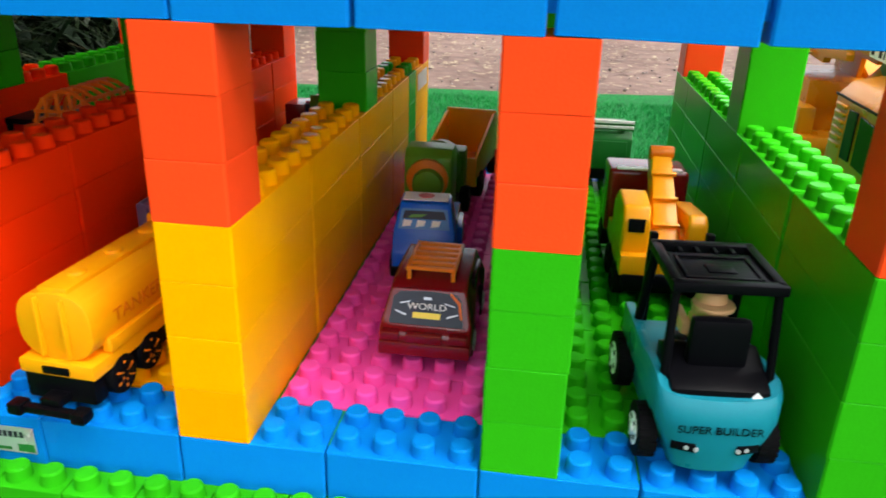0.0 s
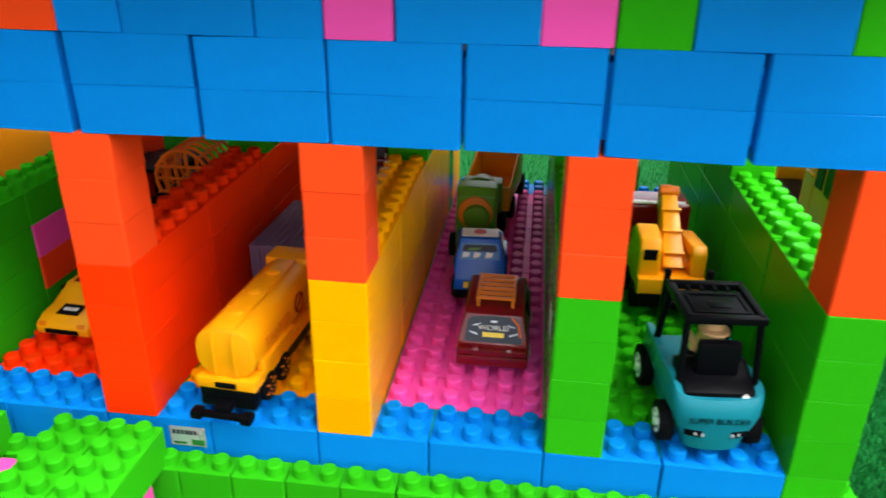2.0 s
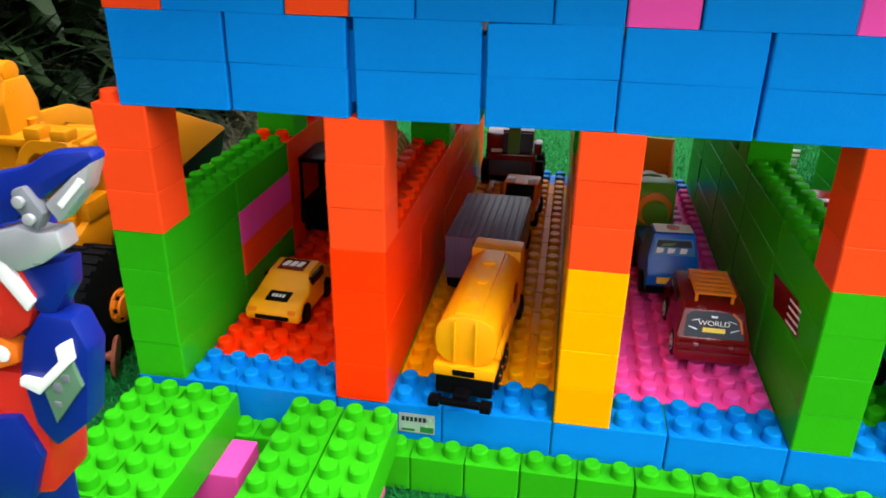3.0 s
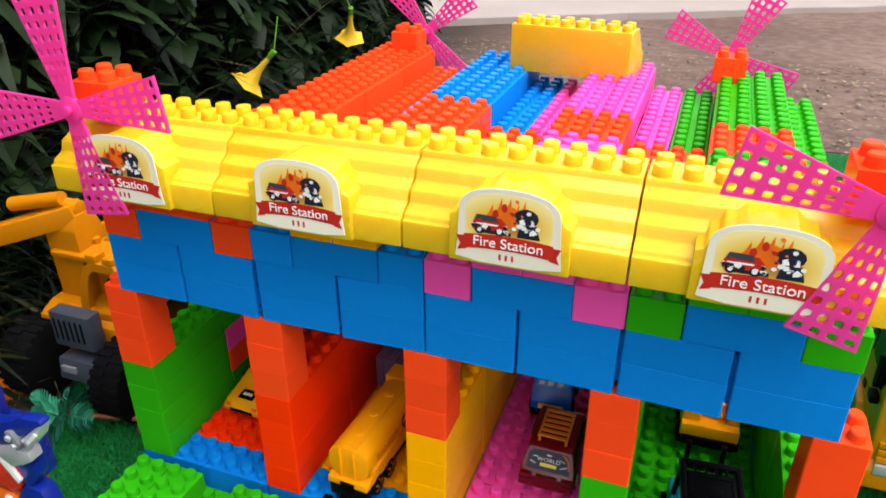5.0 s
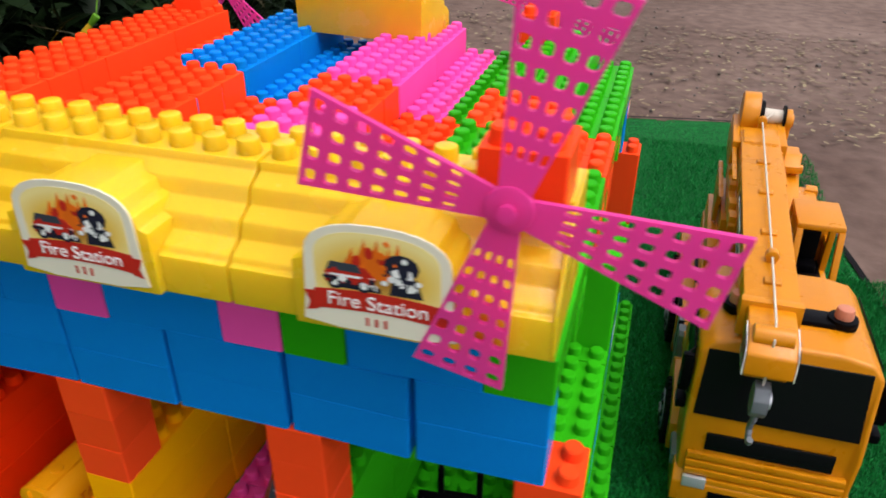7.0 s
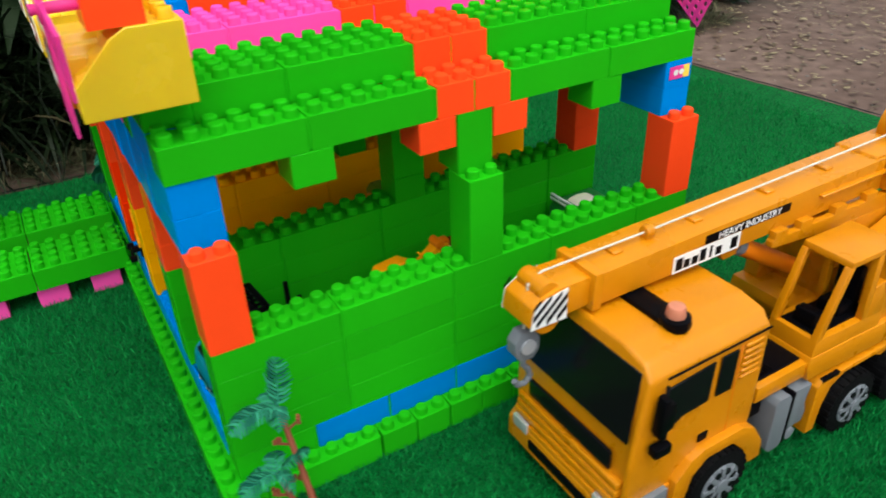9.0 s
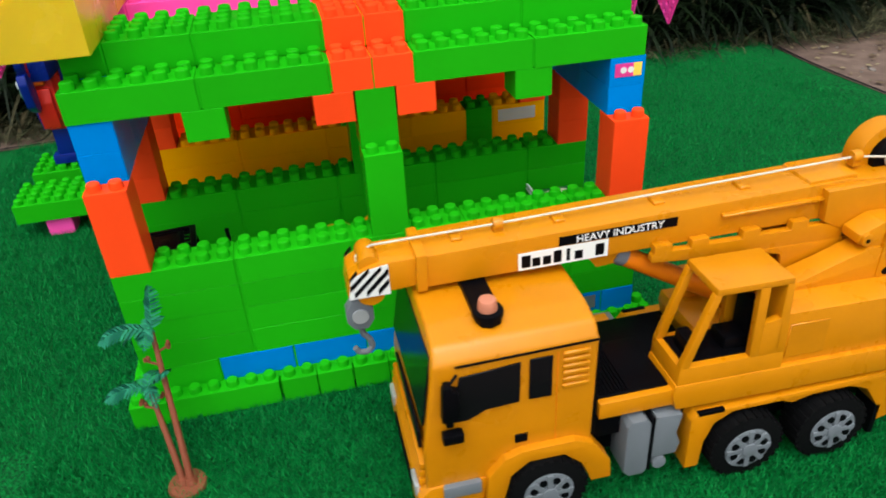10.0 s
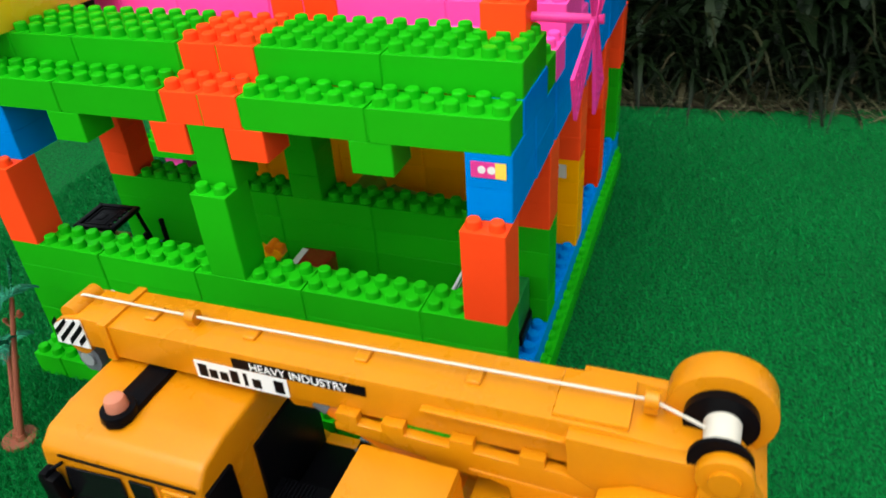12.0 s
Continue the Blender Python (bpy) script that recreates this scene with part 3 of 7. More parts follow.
    for mat, name, n, x0, x1, z0, z1 in ((M_NAVY, "dark_shard", 7, -1.3, 0.0, 1.22, 1.5), (M_REDP, "red_shard", 5, -1.35, 0.1, 1.5, 2.0), (M_WHITE, "pale_shard", 4, -1.2, 0.0, 1.3, 1.75), (M_NAVY, "dark_shard", 7, 0.2, 1.2, 1.25, 2.2), (M_WHITE, "pale_shard", 6, 0.4, 1.05, 1.3, 1.95), (M_FLAME, "flame_shard", 5, -0.6, 0.6, 1.7, 2.5)):
        for k in range(n):
            u, v, r = shard.uniform(x0, x1), shard.uniform(z0, z1), shard.uniform(0.05, 0.14)
            d = 0.068 + 0.0008 * k
            part(name, prism([(u + r * shard.uniform(0.6, 1.4) * math.cos(a), v + r * shard.uniform(0.5, 1.2) * math.sin(a)) for a in (0.3, 1.6, 2.9, 4.0, 5.2)], y - d, y - d + 0.004, "y", 0), mat, lab)
    part("pale_print", prism([(0.45, 1.5), (0.9, 1.5), (0.85, 1.9), (0.5, 1.9)], y - 0.056, y - 0.051, "y", 0), M_WHITE, lab)


def sign_block(x, y, z, flip=False, printed=True, turn=0, end=False):
    root = new("sign_block")
    root.parent = station
    root.matrix_basis = pose(x * P, y * P, z * P, 0, 0, (180 if flip else 0) + turn)
    tagged(root, "yellow stepped sign block with a printed arch panel" if printed else "plain yellow stepped sign block on the roof")
    step = [(-2.0, 0.0), (2.0, 0.0), (2.0, 2 * H), (0.0, 2 * H)]
    for i in range(3):
        yy, zz = -0.63 * i, 2 * H - 0.65 * i
        step += [(yy - 0.04, zz - 0.24), (yy - 0.52, zz - 0.47), (yy - 0.58, zz - 0.62)]
    step += [(-2.0, 2 * H - 1.95)]
    me = mesh_from("body", prism(step, -3.96, 3.96, "x", 0.05, 2), M_SIGN, True)
    root_mesh = new("sign_body", me)
    root_mesh.parent = root
    outline = [(-2.12, 0.02), (2.12, 0.02), (2.1, 1.78), (1.86, 1.86), (1.74, 2.16), (1.48, 2.24), (1.34, 2.5), (1.02, 2.56), (0.7, 2.74), (-0.7, 2.74), (-1.02, 2.56), (-1.34, 2.5), (-1.48, 2.24), (-1.74, 2.16), (-1.86, 1.86), (-2.1, 1.78)]
    pb = prism(outline, -2.22, 0.3, "y", 0.05, 2)
    part("arch_panel", pb, M_SIGN, root)
    if end:
        part("end_plate", prism([(-2.02, 0.0), (2.0, 0.0), (2.0, 2 * H), (0.02, 2 * H), (-0.55, 2 * H - 0.3), (-2.02, 1.25)], 3.94, 4.04, "x", 0.03, 1), M_SIGN, root)
    for i in range(8):
        for yy in (0.5, 1.5):
            st = new("stud", SIGN_STUD)
            st.parent = root
            st.location = ((i - 3.5) * P, yy * P, 2 * H * P)
    if printed:
        sticker(root, -2.24)
        for ob in root.children:
            if ob.name.startswith("sticker"):
                ob.matrix_basis = pose(0, 0, 0.06 * P)
    return root


for b in range(4):
    sign_block(8 * b + 4, 0, 13 * H, end=b == 3)
sign_block(16.9, 26.1, 13 * H, True, False, -6)


# ---- windmills ----
def blade_bm():
    """A flaring blade with rows of rounded square holes, one connected sheet with thickness."""
    bm = bmesh.new()
    rs = [0.42, 0.95, 1.46, 1.97, 2.48, 2.99, 3.50, 4.01, 4.46]
    cols = 4
    seen = {}

    def vert(r, u):
        key = (round(r, 4), round(u, 4))
        if key not in seen:
            hw = 0.34 + (r - 0.42) * 0.185
            seen[key] = bm.verts.new((hw * u, 0, r))
        return seen[key]
    for r0, r1 in zip(rs, rs[1:]):
        for c in range(cols):
            u0, u1 = -1 + 2 * c / cols, -1 + 2 * (c + 1) / cols
            cm, um = (r0 + r1) / 2, (u0 + u1) / 2
            corner = [vert(r0, u0), vert(r0, u1), vert(r1, u1), vert(r1, u0)]
            if r1 < 1.2:
                bm.faces.new(corner)
                continue
            f, e = 0.58, 0.34
            ring = []
            for du, dr in ((-e, -f), (e, -f), (f, -e), (f, e), (e, f), (-e, f), (-f, e), (-f, -e)):
                hw = 0.34 + (cm + dr * (r1 - r0) / 2 - 0.42) * 0.185
                ring.append(bm.verts.new((hw * (um + du * (u1 - u0) / 2), 0, cm + dr * (r1 - r0) / 2)))
            for i in range(4):
                a, b = corner[i], corner[(i + 1) % 4]
                p, q = ring[2 * i], ring[2 * i + 1]
                bm.faces.new((a, b, q, p))
                bm.faces.new((b, ring[(2 * i + 2) % 8], q))
    faces = bm.faces[:]
    out = bmesh.ops.extrude_face_region(bm, geom=faces)
    new_v = [g for g in out["geom"] if isinstance(g, bmesh.types.BMVert)]
    bmesh.ops.translate(bm, vec=(0, 0.14, 0), verts=new_v)
    bmesh.ops.translate(bm, vec=(0, -0.06, 0), verts=bm.verts)
    return bm


def windmill(x, y, z, spin, back=1, gap=2.6):
    """Four perforated pink blades on a hub, plugged to an orange brick; gap: from the brick to the hub."""
    w = thing("toy_windmill", x, y, z, 0 if back == 1 else 180, "pink perforated plastic windmill on an orange brick", "toy windmill", "windmills on the roof corners")
    b = new("mount_brick", brick_mesh(2, 2, BRICK["orange"], True))
    b.parent = w
    b.matrix_basis = pose(-1 * P, 0, 0)
    tagged(b, "orange two by two brick")
    hz = 0.75
    part("axle", cyl((0, 0.05 - gap / 2, hz), 0.2, gap, "y", 16), M_PINKFAN, w)
    part("hub", join(cyl((0, -gap, hz), 0.52, 0.26, "y", 28, None, 0.06), cyl((0, -gap - 0.2, hz), 0.2, 0.3, "y", 16, 0.16)), M_PINKFAN, w)
    for k in range(4):
        part("blade", turned(blade_bm(), 90 * k + spin, "Y", (0, 0, 0)), M_PINKFAN, w).location = (0, -gap * P, hz * P)
    return w


windmill(30.9, -1.15, 15 * H, 13, 1, 1.1)
windmill(2.2, -1.15, 15 * H, -8, 1, 1.1)
windmill(26.6, 27.7, 13 * H, -25, -1)
windmill(4.3, 28 * YS, 13 * H, 40, -1)


# ---- green ramps in front ----
def ramp_bridge(x, y0=-0.1):
    r = thing("toy_bridge", x, 0, 0, 0, "green studded brick bridge on pink brick legs", "toy bridge", "bridges before the bays")
    for k in range(2):
        for j in range(2):
            b = brick(r, 2 * k, 0, H + 0.02, 2, 6, "green")
            b.matrix_basis = pose(2 * k * P, (y0 - 6 - 6 * j) * P - j * 0.0004, (H + 0.02) * P, 0, 0, rng.uniform(-0.4, 0.4))
    for yy in (-3.2, -6.8, -10.6):
        leg = brick(r, 1, 0, 0, 2, 2, "pink", False, h=H)
        leg.matrix_basis = pose((1.6 if x > 2 else 3.0 if yy > -4 else 1) * P, yy * P, 0.0, 0, 0, rng.uniform(-3, 3))
    return r


ramp_bridge(-0.65, -0.4)
ramp_bridge(5.5, -0.5)


# ---- vehicles: shared pieces ----
def wheel(parent, x, y, z, r, w, rim, spokes=6, tread=True, side=1, disc=0.62):
    """A tyre with tread blocks and, inside it, a dished rim; side is the way that its face looks along x."""
    bm = cyl((x, y, z), r * 0.97, w, "x", 32, None, min(0.16 * r, 0.2 * w))
    bms = [bm]
    if tread:
        n = 26
        for i in range(n):
            a = 360 * i / n
            for s in (-1, 1):
                b = box(x + s * w * 0.02, x + s * w * 0.46, y - 0.06 * r, y + 0.06 * r, z + r * 0.93, z + r * 1.0, 0)
                bms.append(turned(b, a + (4 if s > 0 else -3), "X", (x, y, z)))
    ty = part("tyre", bms[0], M_TYRE, parent)
    if tread:
        tagged(part("tread", join(*bms[1:]), M_TYRE, ty), "rubber tread blocks", kind="stuff")
    f = x + side * w * 0.5
    bs = [cyl((f - side * 0.02 * r, y, z), r * disc, w * 0.12, "x", 28, None, 0.03), cyl((f + side * 0.05 * r, y, z), r * 0.2, w * 0.16, "x", 16, None, 0.02)]
    for i in range(spokes):
        b = box(f - w * 0.02, f + w * 0.02 + side * 0.06 * r, y - 0.07 * r, y + 0.07 * r, z + r * 0.15, z + r * (disc - 0.02), 0.02, 1)
        bs.append(turned(b, 360 * i / spokes, "X", (x, y, z)))
    part("rim", join(*bs), rim, ty)
    hl = []
    for i in range(spokes):
        b = cyl((f + side * 0.012 * r + side * w * 0.05, y, z + r * disc * 0.68), r * 0.16 * disc, w * 0.04, "x", 10)
        hl.append(turned(b, 360 * (i + 0.5) / spokes, "X", (x, y, z)))
    part("rim_hole", join(*hl), M_BLACK, ty)
    return ty


# ---- the crane truck ----
def crane_truck():
    ox, oy = 40.8, 25.0
    t = thing("toy_crane_truck", ox, oy, 0, 0, "yellow toy mobile crane truck with black windows and long boom", "toy crane")

    def add(name, bm, mat, label="", parent=None):
        bmesh.ops.translate(bm, vec=(-ox, -oy, 0), verts=bm.verts)
        return part(name, bm, mat, parent or t, label)

    def swung(bm, lift):
        """The upper works stand turned a little against the chassis; the boom also climbs to the rear."""
        for v in bm.verts:
            d = v.co.y - 11.3
            v.co.x += (0.036 if lift else 0.025) * d
            v.co.z += 0.034 * d if lift else 0.012 * v.co.z
            v.co.y += 0.013 * d if lift else 0.0
        return bm

    def add_turn(name, bm, mat, label="", parent=None):
        return add(name, swung(bm, False), mat, label, parent)

    # cab
    cab = prism([(37.0, 1.6), (44.6, 1.6), (44.7, 5.2), (44.62, 9.55), (44.1, 10.15), (42.9, 10.4), (38.7, 10.4), (37.5, 10.15), (36.98, 9.55), (36.9, 5.2)], 13.2, 20.7, "y", 0.22, 3)
    for v in cab.verts:
        if v.co.y < 15 and v.co.z > 5.8:
            v.co.y += 0.16 * (v.co.z - 5.8)
        if v.co.y > 19 and v.co.z > 9:
            v.co.y += 0.1
    body = add("cab", cab, M_TOY, "yellow truck cab")
    add("windscreen", prism([(37.2, 6.35), (44.3, 6.35), (44.15, 9.75), (37.35, 9.75)], 13.2, 13.3, "y", 0.03, 1), M_GLASS, "black windscreen", body)
    ws = body.children[0]
    for v in ws.data.vertices:
        z = v.co.z / P
        v.co.y += (0.16 * (z - 5.8) - 0.04) * P
    add("grille_panel", box(38.0, 43.6, 13.12, 13.3, 4.4, 5.4, 0.06), M_GLASS, "black grille panel", body)
    for k, (z, y) in enumerate(((4.0, 13.0), (3.55, 12.95), (3.1, 12.9), (2.6, 12.85))):
        add("bumper_slat", box(37.3, 44.3, y, 13.4, z - 0.2, z + 0.17, 0.08), M_TOY, "", body)
    add("bumper", prism([(12.75, 1.2), (13.6, 0.9), (15.6, 0.9), (15.9, 3.0), (13.3, 3.0), (12.8, 2.4)], 36.85, 44.75, "x", 0.12), M_TOY, "", body)
    add("lower_vent", box(38.6, 43.0, 12.7, 12.9, 1.55, 2.1, 0.03), M_BLACK, "", body)
    for x in (37.3, 43.2):
        add("headlight", box(x, x + 1.1, 12.72, 12.95, 2.2, 2.85, 0.06), M_SILVER, "silver headlight", body)
    for s, x in ((1, 44.7), (-1, 36.9)):
        def plate(y_z, depth=0.05):
            return prism(y_z, x - 0.03 if s > 0 else x - depth, x + depth if s > 0 else x + 0.03, "x", 0.02, 1)
        add("side_window", plate([(14.85, 8.95), (14.35, 6.6), (15.2, 6.62), (15.9, 7.0), (17.35, 7.08), (17.4, 9.15)]), M_GLASS, "black side window", body)
        add("side_window", plate([(17.78, 9.2), (17.74, 7.1), (18.74, 7.06), (18.76, 9.2)]), M_GLASS, "black side window", body)
        add("door_handle", plate([(17.15, 4.75), (17.7, 4.75), (17.72, 5.2), (17.15, 5.2)], 0.07), M_BLACK, "", body)
        add("roof_seam", plate([(14.7, 9.42), (20.7, 9.5), (20.7, 9.62), (14.7, 9.54)], 0.03), M_BLACK, "", body)
        for k in range(6):
            z = 9.15 - 0.34 * k
            add("louvre", box(x - 0.08, x + 0.08, 19.2, 20.35, z - 0.1, z + 0.1, 0.05, 1), M_TOY, "", body)
        add("door_seam", plate([(18.95, 4.2), (19.0, 4.2), (19.0, 9.3), (18.95, 9.3)], 0.01), M_TOYDARK, "", body)
        mx0, mx1 = (x + 0.12, x + 0.5) if s > 0 else (x - 0.5, x - 0.12)
        arm = join(rod((x, 14.75, 9.1), ((mx0 + mx1) / 2, 14.35, 8.9), 0.07), rod((x, 14.75, 6.2), ((mx0 + mx1) / 2, 14.35, 6.3), 0.07), box(mx0 - 0.05, mx1 + 0.1, 14.1, 14.45, 6.9, 9.0, 0.12), prism([(13.95, 7.2), (14.75, 7.4), (14.7, 8.7), (14.05, 8.9)], mx0, mx1 + 0.12, "x", 0.1), box(mx0, mx1 + 0.1, 13.95, 14.85, 5.95, 6.45, 0.1))
        add("wing_mirror", arm, M_BLACK, "black wing mirror", body)
        fx0, fx1 = (x - 0.5, x + 0.35) if s > 0 else (x - 0.35, x + 0.5)
        arch = [(15.75, 1.6), (15.85, 3.25), (16.6, 4.15), (17.4, 4.45), (19.8, 4.45), (20.7, 4.0), (21.5, 2.8), (21.6, 1.7)]
        inner = [(20.65, 1.7), (20.2, 2.9), (19.3, 3.75), (17.7, 3.75), (16.9, 3.1), (16.55, 1.6)]
        add("front_fender", prism(arch + inner, fx0, fx1, "x", 0.06), M_TOY, "yellow wheel arch", body)
        add("step", box(x - 0.5 if s > 0 else x - 0.2, x + 0.2 if s > 0 else x + 0.5, 13.9, 15.6, 2.3, 3.0, 0.08), M_GREY, "", body)
    for x0, x1, z1 in ((43.0, 44.45, 9.2), (37.3, 41.6, 8.6)):
        add("cab_back_panel", box(x0, x1, 20.72, 20.95, 4.0, z1, 0.05), M_BLACK, "black panel behind the cab", body)
    # roof lamps
    add("lamp_bar", prism([(38.2, 15.95), (43.2, 15.95), (43.6, 16.1), (43.75, 16.5), (43.6, 16.95), (43.2, 17.1), (38.2, 17.1), (37.85, 16.5)], 10.3, 10.66, "z", 0.1), M_BLACK, "black lamp bar", body)
    for x in (38.5, 43.05):
        base_d = add("siren_base", cyl((x, 16.52, 10.66), 0.66, 0.3, "z", 28, None, 0.08), M_BLACK, "", body)
        add("siren", cyl((x, 16.52, 11.02), 0.43, 0.58, "z", 24, 0.37, 0.12), M_SIREN, "salmon warning lamp", body)
    # chassis
    ch = add("chassis", join(box(38.2, 43.4, 14, 36.2, 1.7, 3.6, 0.1), box(37.6, 44.1, 21, 36.2, 3.3, 4.6, 0.1)), M_BLACK, "black chassis")
    deck = add("deck", join(box(40.7, 44.2, 20.95, 24.4, 5.2, 5.85, 0.05), box(37.8, 41.7, 22.4, 27.2, 4.0, 4.7, 0.05)), M_BLACK, "black ribbed deck")
    ribs = [box(40.8, 44.1, 21.15 + 0.17 * i, 21.23 + 0.17 * i, 5.84, 5.93, 0) for i in range(9)]
    for rb in ribs:
        add("rib", rb, M_BLACK, "", deck)
    for x, z in ((44.25, 4.85), (37.3, 3.7)):
        add("side_rail", box(x - 0.3, x + 0.3, 21.05, 24.6, z, z + 0.9, 0.08), M_TOY, "yellow side rail", deck)
    for x0, x1 in ((43.3, 44.9), (36.7, 38.3)):
        add("fuel_tank", prism([(22.3, 1.5), (22.6, 1.2), (23.3, 1.2), (23.45, 1.5), (23.45, 4.3), (23.2, 4.6), (22.5, 4.6), (22.3, 4.3)], x0, x1, "x", 0.08), M_GREY, "grey tank", ch)
        add("fuel_tank", prism([(23.6, 2.0), (24.9, 2.0), (25.05, 2.6), (24.8, 3.3), (25.0, 4.4), (23.7, 4.5), (23.6, 3.0)], x0, x1 - 0.1, "x", 0.08), M_GREY, "grey tank", ch)
        add("tank_strap", box(x0 - 0.02, x1 + 0.03, 23.46, 23.6, 1.4, 4.6, 0.03), M_BLACK, "", ch)
        add("air_cylinder", cyl(((x0 + x1) / 2, 24.1, 1.6), 0.35, 1.5, "x", 18, None, 0.06), M_GREY, "", ch)
    sk = [(25.1, 0.9), (25.1, 3.9), (25.4, 4.25), (36.0, 4.45), (36.3, 4.2), (36.3, 1.6), (35.2, 1.3), (35.0, 2.4), (34.2, 3.6), (33.2, 4.0), (31.2, 4.0), (30.2, 3.75), (29.6, 4.0), (27.2, 4.0), (26.3, 3.5), (25.9, 2.4), (25.8, 0.9)]
    sk = [(y + 0.3, z) for y, z in sk]
    for x0, x1 in ((43.6, 44.9), (36.7, 38.0)):
        add("rear_skirt", prism(sk, x0, x1, "x", 0.07), M_TOY, "yellow side skirt over the rear wheels", ch)
        add("mudflap", box(x0, x1, 35.3, 35.6, 0.5, 2.4, 0.04), M_BLACK, "", ch)
        add("skirt_slot", box((x1 - 0.2) if x0 > 40 else x0 - 0.02, (x1 + 0.02) if x0 > 40 else x0 + 0.2, 25.7, 27.0, 4.12, 4.32, 0.02), M_BLACK, "", ch)
    for y in (18.55, 28.3, 32.75):
        for s, x in ((1, 44.55), (-1, 37.05)):
            w = wheel(t, x - ox, y - oy, 1.86, 1.86, 1.5, M_GREY, 8, True, s)
            tagged(w, "black rubber tyre with a grey rim")
    # turret
    tu = add_turn("turret", join(prism([(27.4, 4.55), (36.4, 4.6), (36.45, 5.7), (36.3, 5.95), (27.3, 5.95), (27.2, 5.4)], 37.3, 41.8, "x", 0.1), prism([(24.65, 4.55), (36.4, 4.6), (36.45, 5.7), (36.3, 5.95), (24.5, 5.95), (24.4, 5.4)], 41.75, 44.35, "x", 0.1), box(38.0, 44.1, 29.3, 36.1, 5.9, 8.7, 0.12), box(37.4, 38.3, 28.0, 36.1, 5.9, 7.4, 0.12)), M_TOY, "yellow slewing turret")
    add_turn("turret_ring", cyl((40.8, 29.5, 4.5), 2.6, 0.3, "z", 40), M_BLACK, "", tu)
    add_turn("engine_door", box(44.05, 44.14, 29.7, 31.6, 6.3, 8.1, 0.03, 1), M_TOY, "", tu)
    add_turn("corner_post", prism([(44.25, 35.3), (44.3, 36.2), (43.6, 36.35), (43.4, 35.35)], 5.9, 8.82, "z", 0.08), M_TOY, "", tu)
    but = add_turn("buttress", prism([(34.0, 8.5), (36.1, 8.5), (36.15, 10.3), (36.6, 10.55), (36.6, 11.05), (36.0, 11.5), (34.5, 11.5), (33.5, 11.0), (33.5, 10.55), (34.0, 10.3)], 41.3, 42.5, "x", 0.14), M_TOY, "", tu)
    for yy, z0, z1 in ((35.15, 9.0, 10.9), (33.8, 10.75, 10.85), (36.35, 10.75, 10.85)):
        rr = 0.46 if z1 - z0 > 1 else 0.24
        pts = [(yy + rr * math.cos(q), (z1 if math.sin(q) > 0 else z0) + rr * math.sin(q)) for q in [2 * math.pi * i / 20 for i in range(20)]]
        add_turn("boss", prism(pts, 42.4, 42.66, "x", 0.08), M_TOY, "", but)
        add_turn("bolt_hole", cyl((42.67, yy, z0 + 0.02), 0.4 * rr, 0.03, "x", 16), M_BLACK, "", but)
    add_turn("gusset", prism([(29.6, 8.6), (33.6, 8.6), (36.2, 8.6), (36.2, 9.9), (34.2, 10.4), (32.2, 9.6), (29.8, 8.75)], 41.4, 42.6, "x", 0.08), M_TOY, "", tu)
    cheek = [(29.3, 10.2), (30.7, 9.8), (31.2, 7.6), (31.8, 7.5), (34.3, 9.0), (35.4, 10.2)]
    for x0, x1 in ((40.95, 41.25), (37.6, 37.9)):
        add_turn("cheek_plate", prism(cheek, x0, x1, "x", 0.06), M_TOY, "", tu)
    # operator cabin: a frame with openings and a dark inside
    side = [(24.62, 5.6), (24.62, 6.75), (25.75, 10.75), (29.3, 10.75), (29.55, 5.6)]
    roof = add_turn("operator_cabin", prism([(25.75, 10.4), (29.3, 10.4), (29.25, 10.75), (25.8, 10.75)], 41.75, 44.3, "x", 0.1), M_TOY, "yellow operator cabin with open windows")
    sill = prism([(24.55, 5.6), (24.6, 6.85), (29.5, 6.85), (29.55, 5.6)], 41.75, 44.3, "x", 0.06)
    bars = [sill, prism([(29.0, 6.8), (29.5, 6.8), (29.3, 10.45), (28.95, 10.45)], 41.75, 44.3, "x", 0.05)]
    for x0, x1 in ((43.95, 44.3), (41.75, 42.1)):
        bars.append(prism([(24.58, 6.8), (25.0, 6.8), (26.05, 10.45), (25.72, 10.45)], x0, x1, "x", 0.05))
        bars.append(prism([(27.85, 6.8), (28.3, 6.8), (28.2, 10.45), (27.75, 10.45)], x0, x1, "x", 0.05))
        bars.append(prism([(28.2, 6.8), (29.2, 6.8), (29.1, 8.75), (28.25, 8.55)], x0, x1, "x", 0.05))
    add_turn("cabin_frame", join(*bars), M_TOY, "", roof)
    add_turn("cabin_floor", box(42.1, 43.95, 24.9, 29.0, 6.8, 6.92, 0.02), M_BLACK, "black cabin floor", roof)
    add_turn("seat", join(box(42.4, 43.6, 27.0, 28.2, 6.8, 7.5, 0.15), box(42.4, 43.6, 28.0, 28.5, 7.2, 9.3, 0.15)), M_BLACK, "black seat", roof)
    add_turn("console", box(42.5, 43.6, 25.2, 25.8, 6.8, 7.7, 0.1), M_BLACK, "", roof)
    def add_up(name, bm, mat, label="", parent=None):
        bmesh.ops.translate(bm, vec=(0, 0, -0.36), verts=bm.verts)
        return add(name, swung(bm, True), mat, label, parent)

    # boom, sloping up a little to the rear
    bo = add_up("boom", prism([(14.3, 10.95), (32.4, 10.9), (33.5, 10.4), (34.6, 9.9), (37.0, 10.2), (37.75, 10.6), (37.75, 11.4), (37.3, 11.9), (36.9, 12.45), (34.6, 12.55), (33.4, 12.68), (14.3, 12.5)], 38.25, 40.6, "x", 0.1), M_TOY, "yellow telescopic boom")
